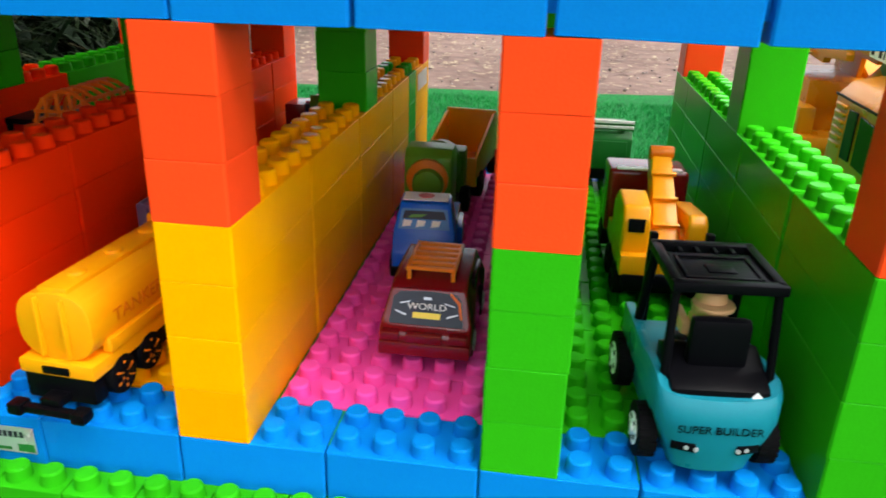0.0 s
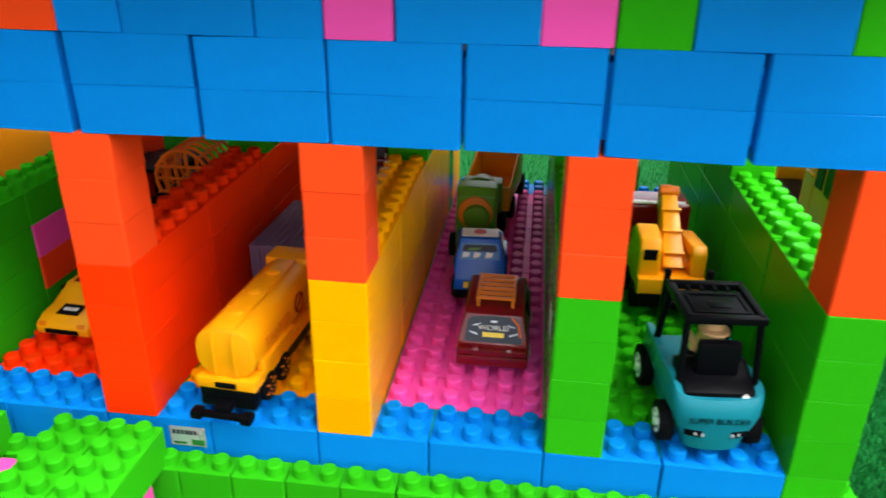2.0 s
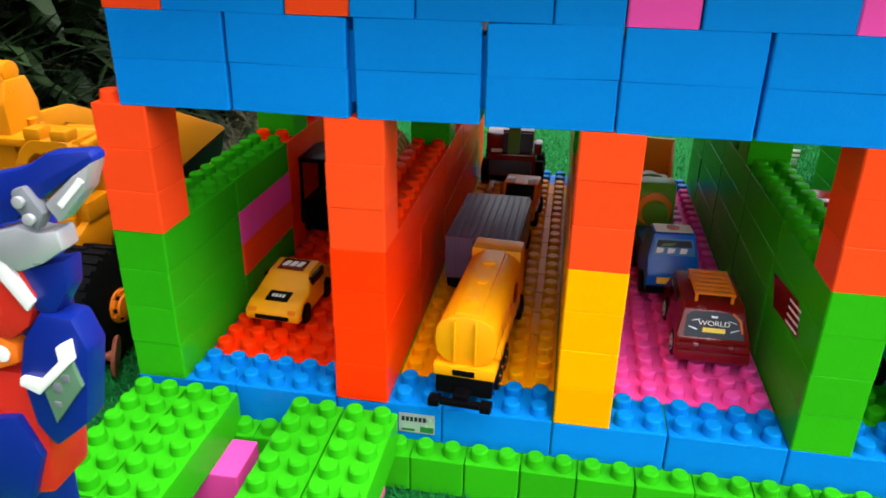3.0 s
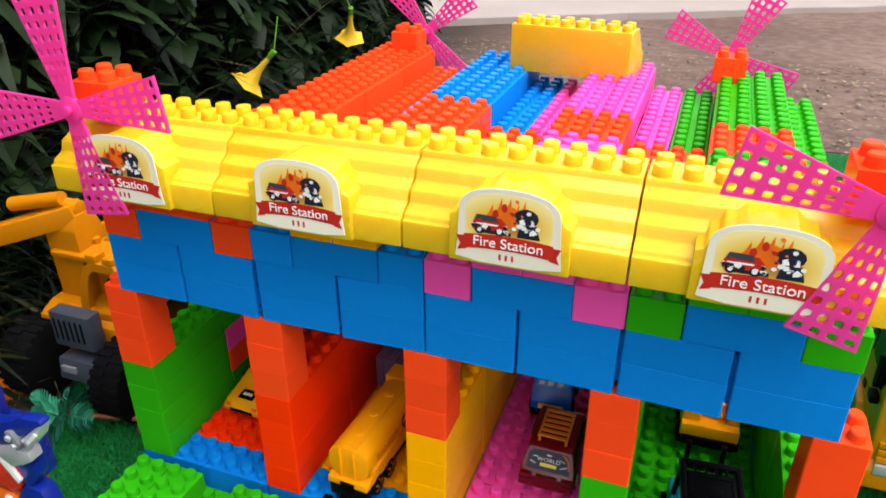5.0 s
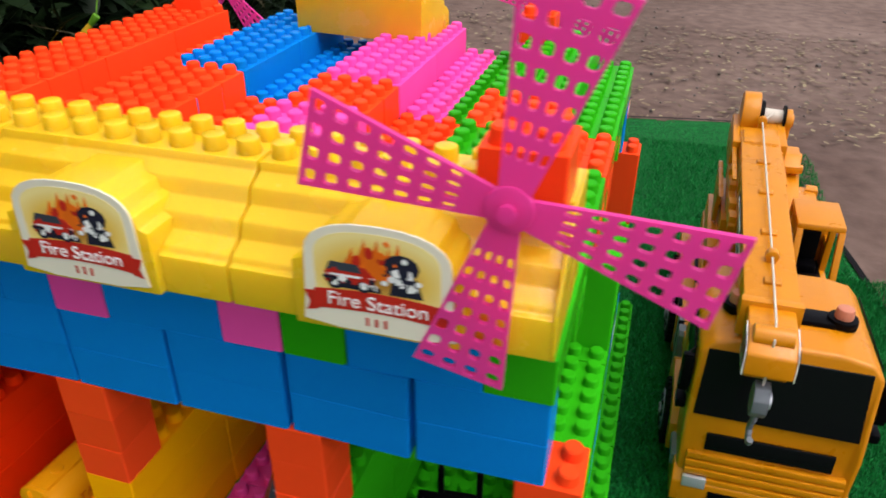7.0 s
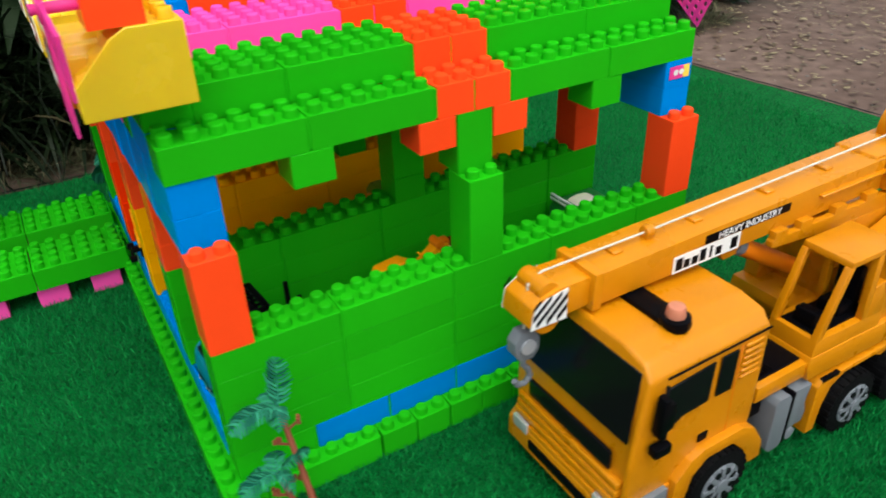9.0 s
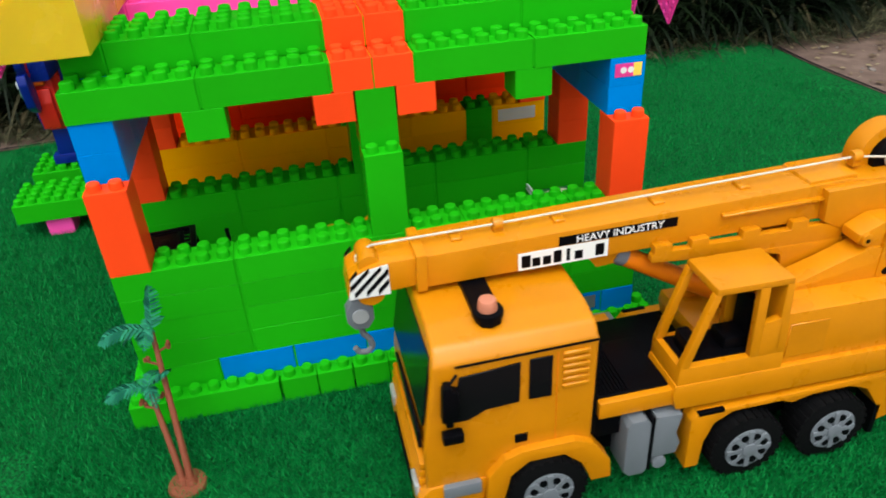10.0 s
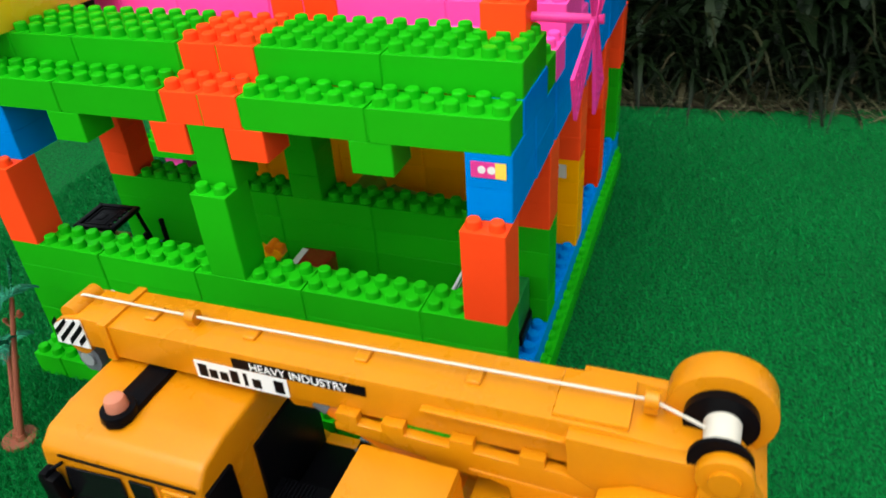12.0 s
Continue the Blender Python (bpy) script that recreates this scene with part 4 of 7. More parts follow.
    add_up("boom_tip", prism([(11.15, 10.98), (12.8, 10.95), (14.4, 11.02), (14.4, 12.38), (12.6, 12.42), (11.9, 12.25), (11.3, 11.9)], 38.45, 40.4, "x", 0.1), M_TOY, "", bo)
    add_up("tip_roller", cyl((39.42, 12.2, 12.3), 0.45, 1.6, "x", 28, None, 0.05), M_TOY, "", bo)
    add_up("tip_pulley", cyl((39.42, 12.15, 10.9), 0.6, 1.7, "x", 28, None, 0.06), M_TOY, "", bo)
    add_up("boom_band", prism([(14.05, 10.85), (14.5, 10.85), (14.55, 12.62), (14.1, 12.62)], 38.15, 40.7, "x", 0.05), M_TOY, "", bo)
    for x0, x1 in ((40.6, 41.0), (37.85, 38.25)):
        low = [(24.3, 10.4), (27.6, 10.05), (27.75, 9.74), (33.4, 9.78), (33.4, 10.75)]
        for yy in (31.6, 29.3, 26.9, 25.2):
            low += [(yy, 10.85), (yy, 11.2), (yy - 0.8, 11.2), (yy - 0.8, 10.8)]
        low += [(24.3, 10.7)]
        add_up("boom_rack", prism(low, x0, x1, "x", 0.04), M_TOY, "", bo)
        add_up("boom_head_plate", prism([(32.3, 10.95), (33.6, 10.3), (36.9, 10.15), (37.7, 10.7), (37.7, 11.4), (36.9, 12.6), (34.8, 12.5), (32.2, 12.5)], x0 - 0.05, x1 + 0.05, "x", 0.06), M_TOY, "", bo)
        add_up("boom_rail", box(x0 - 0.03, x1 - 0.15, 27.5, 32.3, 11.95, 12.1, 0.04, 1), M_TOY, "", bo)
    add_up("boom_cover", prism([(31.6, 12.6), (33.9, 12.65), (33.9, 12.84), (31.7, 12.8)], 38.4, 40.45, "x", 0.05), M_TOY, "", bo)
    # lettered plates and stripes on both flanks
    for s, x in ((1, 40.62), (-1, 38.23)):
        def flank(y0, y1, z0, z1, d):
            return box(min(x, x + s * d), max(x, x + s * d), y0, y1, z0, z1, 0)
        sp = add_up("stripe_plate", prism([(11.2, 10.9), (12.95, 10.88), (12.95, 12.36), (11.95, 12.2), (11.35, 11.85)], *sorted((x - s * 0.2, x - s * 0.16)), "x", 0), M_WHITE, "black and white warning stripes", bo)
        st = []
        for k in range(6):
            a = 10.45 + 0.5 * k
            lo, hi = max(a, 11.3), min(a + 1.2, 12.93)
            if hi - lo > 0.15:
                pts = [(lo, 10.92 + (lo - a)), (hi, min(10.92 + (hi - a), 12.3)), (hi, min(11.2 + (hi - a), 12.34)), (lo, min(11.2 + (lo - a), 11.95))]
                st.append(prism(pts, *sorted((x - s * 0.155, x - s * 0.145)), "x", 0))
        for b in st:
            add_up("stripe", b, M_BLACK, "", sp)
        pl = add_up("name_plate", flank(18.42, 22.4, 10.98, 11.84, 0.02), M_WHITE, "white plate with dark marks", bo)
        marks = []
        for k, (w, h) in enumerate(((0.4, 0.6), (0.36, 0.42), (0.36, 0.42), (0.36, 0.6), (0.16, 0.6), (0.36, 0.42), (0.4, 0.58))):
            y0 = 18.56 + 0.47 * k + (0.1 if k == 4 else 0.45 if k == 6 else 0)
            marks.append(flank(y0, y0 + w, 11.1, 11.1 + h, 0.03))
        for b in marks:
            add_up("dark_mark", b, M_BLACK, "", pl)
        tp = add_up("text_plate", flank(20.2, 25.5, 11.88, 12.32, 0.022), M_BLACK, "black plate with white words", bo)
        m = Matrix.Translation((x - ox + 0.036 * 11.6 + s * 0.045, 23.05 - oy, 11.73 + 0.034 * 11.6)) @ pose(0, 0, 0, 1.95, 0, -2.06) @ pose(0, 0, 0, 90, 0, 90 if s > 0 else -90)
        letters("lettering", "HEAVY INDUSTRY", 0.50, M_WHITE, tp, m, "white words", 0.98)
    # winch
    wi = add_up("winch", cyl((38.75, 36.3, 12.85), 1.52, 1.1, "x", 44, None, 0.08), M_TOY, "yellow winch guard")
    add_up("winch_drum", cyl((39.45, 36.3, 12.85), 1.02, 0.35, "x", 36), M_BLACK, "black drum", wi)
    add_up("rope_coil", cyl((40.2, 36.35, 12.85), 0.52, 1.3, "x", 28, 0.46), M_STRING, "white rope coil", wi)
    add_up("drum_flange", cyl((40.95, 36.35, 12.8), 0.85, 0.14, "x", 36), M_BLACK, "", wi)
    add_up("winch_cheek", join(cyl((41.25, 36.5, 12.6), 0.75, 0.42, "x", 32, None, 0.08), box(41.02, 41.45, 35.9, 37.2, 10.9, 12.5, 0.1), cyl((41.5, 36.5, 12.6), 0.42, 0.16, "x", 24)), M_TOY, "", wi)
    for y, z in ((17.85, 12.62), (34.4, 12.95)):
        lug = join(box(39.25, 39.7, y - 0.2, y + 0.2, z - 0.2, z + 0.05, 0.05), cyl((39.48, y, z + 0.22), 0.3, 0.42, "y", 20, None, 0.04))
        add_up("rope_eye", lug, M_TOY, "", bo)
    for y in (16.0, 20.5, 25.0, 29.0):
        add_up("rope_clip", box(39.1, 39.85, y - 0.25, y + 0.25, 12.45 + (y - 14) * 0.009, 12.65 + (y - 14) * 0.009, 0.05, 1), M_TOY, "", bo)
    rp = [(40.2, 35.9, 13.2), (39.48, 34.4, 13.15), (39.48, 17.85, 12.84), (39.42, 12.4, 12.8), (39.42, 11.75, 12.4), (39.42, 11.6, 10.2)]
    rope = join(*[rod(p, q, 0.055) for p, q in zip(rp, rp[1:])])
    add_up("rope", rope, M_STRING, "white rope", bo)
    hk = add_up("hook_block", prism([(11.0, 9.2), (11.3, 8.75), (11.9, 8.75), (12.2, 9.2), (12.2, 9.8), (11.9, 10.25), (11.3, 10.25), (11.0, 9.8)], 39.1, 39.75, "x", 0.06), M_GREY, "grey hook block", bo)
    add_up("hook_disc", cyl((39.8, 11.6, 9.5), 0.36, 0.12, "x", 20), M_SILVER, "", hk)
    pts = [(11.6, 8.8), (11.62, 8.3), (11.9, 7.9), (12.0, 7.5), (11.75, 7.2), (11.35, 7.25), (11.2, 7.55)]
    add_up("hook", join(*[rod((39.42, *a), (39.42, *b), 0.14) for a, b in zip(pts, pts[1:])]), M_GREY, "grey hook", hk)
    # lifting cylinder
    cy = add_turn("lift_cylinder", rod((39.9, 23.3, 10.4), (39.9, 28.5, 7.4), 0.46, 24), M_TOYDARK, "orange lifting cylinder")
    add_turn("collar", rod((39.9, 23.2, 10.45), (39.9, 23.7, 10.17), 0.5, 24), M_GREY, "grey collar", cy)
    add_turn("lug_plate", prism([(21.4, 11.1), (24.0, 11.15), (23.2, 10.1), (22.3, 10.0)], 39.5, 40.3, "x", 0.06), M_TOY, "", cy)
    return t


crane_truck()


# ---- toy vehicles in the bays ----
FLOOR_TOP = 2 * H + 0.41


def root_at(name, x, y, yaw, label, category, z=FLOOR_TOP, group="toy vehicles in the bays"):
    return thing(name, x, y, z, yaw, label, category, group)


def four_wheels(t, xs, ys, r, w, rim, spokes=5):
    for y in ys:
        for s in (-1, 1):
            wheel(t, s * xs, y, r, r, w, rim, spokes, False, s)


def forklift():
    t = root_at("toy_forklift", 28.35, 2.45, 5, "teal toy forklift with black roll cage and seated figure", "toy forklift")
    M = M_TEAL
    cw = bmesh.new()
    rows = []
    for hw, yb, z in ((0.92, -2.2, 0.18), (1.0, -2.42, 0.3), (1.12, -2.5, 0.75), (1.34, -2.55, 1.2), (1.5, -2.58, 1.7), (1.54, -2.5, 2.15), (1.5, -2.38, 2.32), (1.3, -2.2, 2.34)):
        row = []
        for i in range(13):
            u = -1 + i / 6
            y = yb + 0.42 * u * u + 0.7 * max(0.0, abs(u) - 0.66) ** 1.6
            top = 0.32 * abs(u) ** 3 * (1 if z > 2 else 0)
            row.append(cw.verts.new((hw * math.sin(u * math.pi / 2) if abs(u) < 1 else hw * u, y, z + top)))
        row += [cw.verts.new((hw, -0.9, z + (0.3 if z > 2 else 0))), cw.verts.new((hw, 0.2, z + (0.1 if z > 2 else 0))), cw.verts.new((-hw, 0.2, z + (0.1 if z > 2 else 0))), cw.verts.new((-hw, -0.9, z + (0.3 if z > 2 else 0)))]
        rows.append(row)
    for p, q in zip(rows, rows[1:]):
        for i in range(len(p)):
            j = (i + 1) % len(p)
            cw.faces.new((p[i], p[j], q[j], q[i]))
    cw.faces.new(rows[0])
    cw.faces.new(rows[-1])
    body = part("counterweight", cw, M, t, "teal rounded rear body")
    part("chassis", box(-1.25, 1.25, -0.2, 3.0, 0.35, 1.7, 0.12), M, t)
    part("hood", prism([(-2.2, 2.1), (-0.4, 2.1), (-0.3, 2.85), (-0.8, 3.05), (-1.6, 2.76), (-2.2, 2.5)], -1.22, 1.22, "x", 0.14), M_BLACK, t, "black seat deck")
    part("shield_print", prism([(0.72, 0.0), (1.0, 0.0), (0.98, 0.22), (0.86, 0.34), (0.74, 0.22)], -2.23, -2.18, "y", 0), M_WHITE, t).location = (0, 0, 2.16 * P)
    parts("bonnet_side", [box(-1.52, -1.22, -1.7, 2.6, 1.5, 2.5, 0.1), box(1.22, 1.52, -1.7, 2.6, 1.5, 2.5, 0.1)], M, t)
    part("seat", join(box(-0.75, 0.75, -1.3, 0.1, 2.5, 2.95, 0.15), box(-0.75, 0.75, -1.55, -1.15, 2.7, 4.05, 0.18)), M_BLACK, t, "black seat")
    cage = [rod((s * 1.3, -1.7, 2.3), (s * 1.22, -1.35, 4.85), 0.12) for s in (-1, 1)] + [rod((s * 1.35, 1.7, 1.6), (s * 1.22, 1.0, 4.85), 0.13) for s in (-1, 1)]
    parts("cage_post", cage, M_BLACK, t, "black roll cage post")
    rails = [box(-1.38, 1.38, -1.6, -1.25, 4.78, 5.05, 0.07), box(-1.38, 1.38, 0.95, 1.3, 4.78, 5.05, 0.07), box(-1.38, -1.1, -1.5, 1.2, 4.78, 5.05, 0.07), box(1.1, 1.38, -1.5, 1.2, 4.78, 5.05, 0.07)]
    rf = part("roof_frame", join(*rails[:4]), M_BLACK, t, "black moulded roof")
    part("roof_panel", box(-1.2, 1.2, -1.4, 0.62, 4.84, 4.96, 0.04), M_BLACK, rf)
    parts("roof_bar", [box(-1.2 + 0.46 * i, -1.08 + 0.46 * i, 0.6, 1.0, 4.84, 5.0, 0.03) for i in range(6)], M_BLACK, rf)
    parts("roof_relief", [box(-0.95, 0.95, -1.1, -1.0, 4.95, 5.0, 0.02), box(-0.95, 0.95, 0.25, 0.35, 4.95, 5.0, 0.02), box(-0.95, -0.85, -1.1, 0.35, 4.95, 5.0, 0.02), box(0.85, 0.95, -1.1, 0.35, 4.95, 5.0, 0.02), box(-0.3, 0.4, -0.7, -0.2, 4.95, 4.99, 0.02)], M_BLACK, rf)
    part("mast", join(box(-0.95, -0.7, 2.9, 3.15, 0.3, 4.6, 0.05), box(0.7, 0.95, 2.9, 3.15, 0.3, 4.6, 0.05), box(-0.95, 0.95, 2.92, 3.12, 2.9, 3.2, 0.05)), M_BLACK, t, "black lifting mast")
    for s in (-1, 1):
        part("fork", join(box(s * 0.6 - 0.14, s * 0.6 + 0.14, 3.15, 5.0, 0.25, 0.38, 0.03), box(s * 0.6 - 0.14, s * 0.6 + 0.14, 3.12, 3.3, 0.25, 1.5, 0.03)), M_BLACK, t)
    for y, r in ((-1.35, 0.72), (2.05, 0.82)):
        for s in (-1, 1):
            wheel(t, s * 1.52, y, r, r, 0.5, M_WHITE, 5, True, s)
    doll = join(cyl((0, -0.35, 4.0), 0.48, 0.7, "z", 20, 0.36, 0.16), cyl((0, -0.55, 4.02), 0.54, 0.12, "z", 20, None, 0.05), box(-0.5, 0.5, -0.75, -0.1, 2.9, 3.7, 0.2), box(-0.72, -0.45, -0.6, 0.6, 3.1, 3.5, 0.12))
    part("driver_figure", doll, M_SKIN, t, "plain tan toy figure")
    t.matrix_world = t.matrix_world @ Matrix.Scale(0.96, 4)
    letters("lettering", "SUPER BUILDER", 0.30, M_BLACK, body, pose(0, -2.61, 1.62, 90, 0, 0), "dark words SUPER BUILDER", 1.0)
    for s in (-1, 1):
        lp = part("light_cluster", turned(box(s * 0.78 - 0.3, s * 0.78 + 0.3, -2.5, -2.36, 0.92, 1.16, 0.03), s * 17, "Z", (s * 0.78, -2.43, 1)), M_BLACK, body)
        parts("lamp", [*[cyl((s * 0.62 + dx, -2.545 + 0.3 * s * dx, 1.04), 0.06, 0.05, "y", 12) for dx in (-0.1, 0.12)]], M_SILVER, lp)
    return t


def red_car():
    t = root_at("toy_car", 20.9, 6.35, 0, "maroon toy car with an orange ladder roof rack", "toy car")
    body = prism([(-2.25, 0.3), (-2.32, 1.0), (-2.02, 1.22), (-1.5, 2.2), (-1.1, 2.34), (1.6, 2.38), (2.2, 1.4), (2.25, 0.3)], -1.4, 1.4, "x", 0.12, 3)
    for v in body.verts:
        if v.co.z > 1.5:
            v.co.x *= 0.84
    b = part("body", body, M_MAROON, t, "glossy maroon body")
    parts("hood_scoop", [box(-0.55, 0.55, -2.46, -2.2, 0.82, 1.12, 0.06), box(-1.3, -0.75, -2.42, -2.1, 0.85, 1.12, 0.06), box(0.75, 1.3, -2.42, -2.1, 0.85, 1.12, 0.06)], M_MAROON, b)
    part("bumper", box(-1.4, 1.4, -2.42, -2.2, 0.35, 0.8, 0.08), M_MAROON, b)
    a = math.degrees(math.atan2(0.98, 0.52))
    sheet = [(-1.12, -0.55), (1.12, -0.55), (1.04, 0.25), (0.86, 0.42), (0.0, 0.48), (-0.86, 0.42), (-1.04, 0.25)]

    def laid(bm):
        """Print laid on the sloping hood."""
        bmesh.ops.rotate(bm, cent=(0, 0, 0), matrix=Matrix.Rotation(radians(a), 3, "X"), verts=bm.verts)
        bmesh.ops.translate(bm, vec=(0, -1.76, 1.71), verts=bm.verts)
        return bm
    ws = part("hood_sticker", laid(prism(sheet, 0.03, 0.05, "z", 0)), M_SLATE, t, "dark printed sticker with pale streaks")
    letters("lettering", "WORLD", 0.27, M_WHITE, ws, pose(0, -1.76, 1.71, a, 0, 0) @ Matrix.Translation((0, -0.0, 0.065)), "white word WORLD", 1.2)
    parts("yellow_tag", [laid(box(-0.42, 0.42, -0.35, -0.17, 0.05, 0.06, 0))], M_GLOW, ws, "yellow printed strip")
    parts("streak", [laid(prism([(s * 0.55, 0.12), (s * 0.85, 0.05), (s * 0.82, 0.09), (s * 0.5, 0.17)], 0.05, 0.058, "z", 0)) for s in (-1, 1)] + [laid(prism([(s * 0.62, -0.3), (s * 0.95, -0.18), (s * 0.95, -0.14), (s * 0.62, -0.25)], 0.05, 0.058, "z", 0)) for s in (-1, 1)] + [laid(box(-0.12, 0.12, 0.22, 0.3, 0.05, 0.058, 0))], M_SILVER, ws)
    part("orange_edge", laid(prism([(0.7, 0.48), (1.0, 0.2), (1.1, -0.3), (1.03, -0.3), (0.93, 0.15), (0.66, 0.42)], 0.05, 0.058, "z", 0)), M_FLAME, ws)
    rk = [box(s * 0.72 - 0.05, s * 0.72 + 0.05, -1.2, 1.0, 2.62, 2.75, 0.02) for s in (-1, 1)] + [box(-0.72, 0.72, -1.15 + 0.4 * i, -0.97 + 0.4 * i, 2.63, 2.73, 0.02) for i in range(6)] + [box(s * 0.68 - 0.06, s * 0.68 + 0.06, y, y + 0.12, 2.3, 2.66, 0.02) for s in (-1, 1) for y in (-1.15, 0.8)]
    rr = part("roof_rack", join(rk[0], *rk[8:10], *rk[2:4]), M_TOYDARK, t, "orange ladder rack")
    part("rail", join(rk[1], *rk[10:]), M_TOYDARK, rr)
    parts("rung", rk[4:8], M_TOYDARK, rr)
    parts("side_window", [box(-1.3, -1.1, -0.3, 1.4, 1.55, 2.1, 0.05), box(1.1, 1.3, -0.3, 1.4, 1.55, 2.1, 0.05)], M_GLASS, t)
    four_wheels(t, 1.25, (-1.4, 1.4), 0.55, 0.35, M_SILVER)
    return t


def cab_truck(name, x, y, yaw, label, cab_mat, w, l, h, extra=None, category="toy truck", z=FLOOR_TOP, face=-1):
    """A short toy truck whose cab looks towards -y (face -1) or +y (face 1)."""
    t = root_at(name, x, y, yaw, label, category, z)
    f = face
    cl = 0.34 * l

    def yy(a, b):
        return sorted((f * a, f * b))
    y0, y1 = yy(l / 2 - cl, l / 2)
    cab = prism([(y0, 0.6), (y1, 0.6), (y1, 0.6 + 0.42 * h), (y1 - 0.25 if f > 0 else y1, h * 0.98), (y0 if f > 0 else y0 + 0.25, h * 0.98), (y0, 0.6 + 0.42 * h)], -w / 2, w / 2, "x", 0.1)
    c = part("cab", cab, cab_mat, t)
    ye = f * l / 2
    part("windscreen", box(-w * 0.40, w * 0.40, min(ye, ye - f * 0.12) - 0.03, max(ye, ye - f * 0.12) + 0.03, 0.6 + 0.45 * h, h * 0.86, 0.03), M_GLASS, c, "dark windscreen")
    parts("side_window", [*[box(s * w / 2 - 0.04, s * w / 2 + 0.04, y0 + 0.2, y1 - 0.25, 0.6 + 0.42 * h, h * 0.86, 0.03) for s in (-1, 1)]], M_GLASS, c)
    part("bumper", box(-w / 2, w / 2, *sorted((ye - f * 0.1, ye + f * 0.12)), 0.4, 0.8, 0.06), M_BLACK, t)
    part("chassis", box(-w * 0.36, w * 0.36, -l / 2, l / 2, 0.45, 0.85, 0.05), M_BLACK, t)
    four_wheels(t, w * 0.44, (f * (l / 2 - 0.5 * cl), -f * l * 0.28), 0.58, 0.4, M_SILVER)
    return t


def blue_truck():
    t = root_at("toy_truck", 19.75, 11.8, 4, "bright blue toy truck with printed windscreen and white roof", "toy truck")
    body = prism([(-2.3, 0.5), (-2.35, 1.35), (-1.95, 2.0), (-1.55, 3.05), (-0.45, 3.12), (-0.35, 2.0), (2.3, 1.9), (2.3, 0.5)], -1.15, 1.15, "x", 0.12)
    for v in body.verts:
        if v.co.z > 2.3:
            v.co.x *= 0.82
    b = part("body", body, M_TRUCKBLUE, t, "bright blue body")
    tilt = math.degrees(math.atan2(1.05, 0.4))

    def laid(bm):
        bmesh.ops.rotate(bm, cent=(0, 0, 0), matrix=Matrix.Rotation(radians(tilt), 3, "X"), verts=bm.verts)
        bmesh.ops.translate(bm, vec=(0, -1.76, 2.52), verts=bm.verts)
        return bm
    ws = part("windscreen_print", laid(prism([(-0.95, -0.4), (0.95, -0.4), (0.84, 0.36), (-0.84, 0.36)], 0.03, 0.05, "z", 0)), M_SKYP, b, "pale printed windscreen")
    part("dark_glass", laid(prism([(-0.8, -0.02), (0.8, -0.02), (0.72, 0.28), (-0.72, 0.28)], 0.05, 0.06, "z", 0)), M_NAVY, ws)
    parts("print_mark", [laid(prism([(u, -0.32), (u + 0.3, -0.28), (u + 0.36, -0.08), (u + 0.05, -0.06)], 0.05, 0.06, "z", 0)) for u in (-0.8, -0.3, 0.25)], M_WHITE, ws)
    part("green_print", laid(prism([(-0.6, 0.02), (-0.1, 0.05), (0.1, 0.16), (-0.45, 0.14)], 0.06, 0.066, "z", 0)), M_OLIVE, ws)
    rs = part("roof_sticker", box(-0.84, 0.84, -1.46, -0.55, 3.1, 3.15, 0.02), M_WHITE, b, "white roof sticker")
    part("roof_disc", cyl((0, -0.98, 3.155), 0.3, 0.02, "z", 20), M_REDP, rs)
    part("fender_box", box(0.9, 1.35, -0.3, 1.6, 0.6, 1.7, 0.1), M_TRUCKBLUE, b)
    part("bumper", box(-1.15, 1.15, -2.5, -2.25, 0.45, 0.8, 0.06), M_BLACK, t)
    part("bumper_sticker", box(-0.7, 0.7, -2.42, -2.36, 0.95, 1.25, 0), M_GLOW, t)
    four_wheels(t, 1.08, (-1.4, 1.4), 0.55, 0.4, M_BLACK)
    return t


def mixer_truck():
    t = root_at("toy_mixer", 19.3, 16.4, 0, "olive green toy cement mixer with orange drum ring", "toy truck")
    part("drum_frame", prism([(-2.2, 0.8), (-2.2, 3.6), (-1.9, 4.0), (-0.8, 4.0), (-0.4, 3.5), (-0.4, 0.8)], -1.0, 1.0, "x", 0.12), M_OLIVE, t, "green upright frame")
    part("drum", join(cyl((0, -0.2, 2.7), 0.55, 1.2, "y", 28, 1.1, 0.05), cyl((0, 1.3, 2.6), 1.1, 1.8, "y", 28, 0.8, 0.05)), M_OLIVE, t, "green drum")
    part("drum_ring", cyl((0, -2.25, 2.75), 0.88, 0.3, "y", 32, None, 0.06), M_TOYDARK, t, "orange ring")
    part("drum_mouth", cyl((0.05, -2.5, 2.6), 0.62, 0.5, "y", 28, 0.7, 0.06), M_OLIVE, t)
    part("chassis", box(-0.9, 0.9, -2.4, 2.6, 0.5, 0.95, 0.06), M_BLACK, t)
    part("cab", box(-1.1, 1.1, 1.8, 3.0, 0.6, 3.0, 0.15), M_OLIVE, t)
    four_wheels(t, 1.15, (-1.5, 1.9), 0.65, 0.45, M_BLACK)
    return t


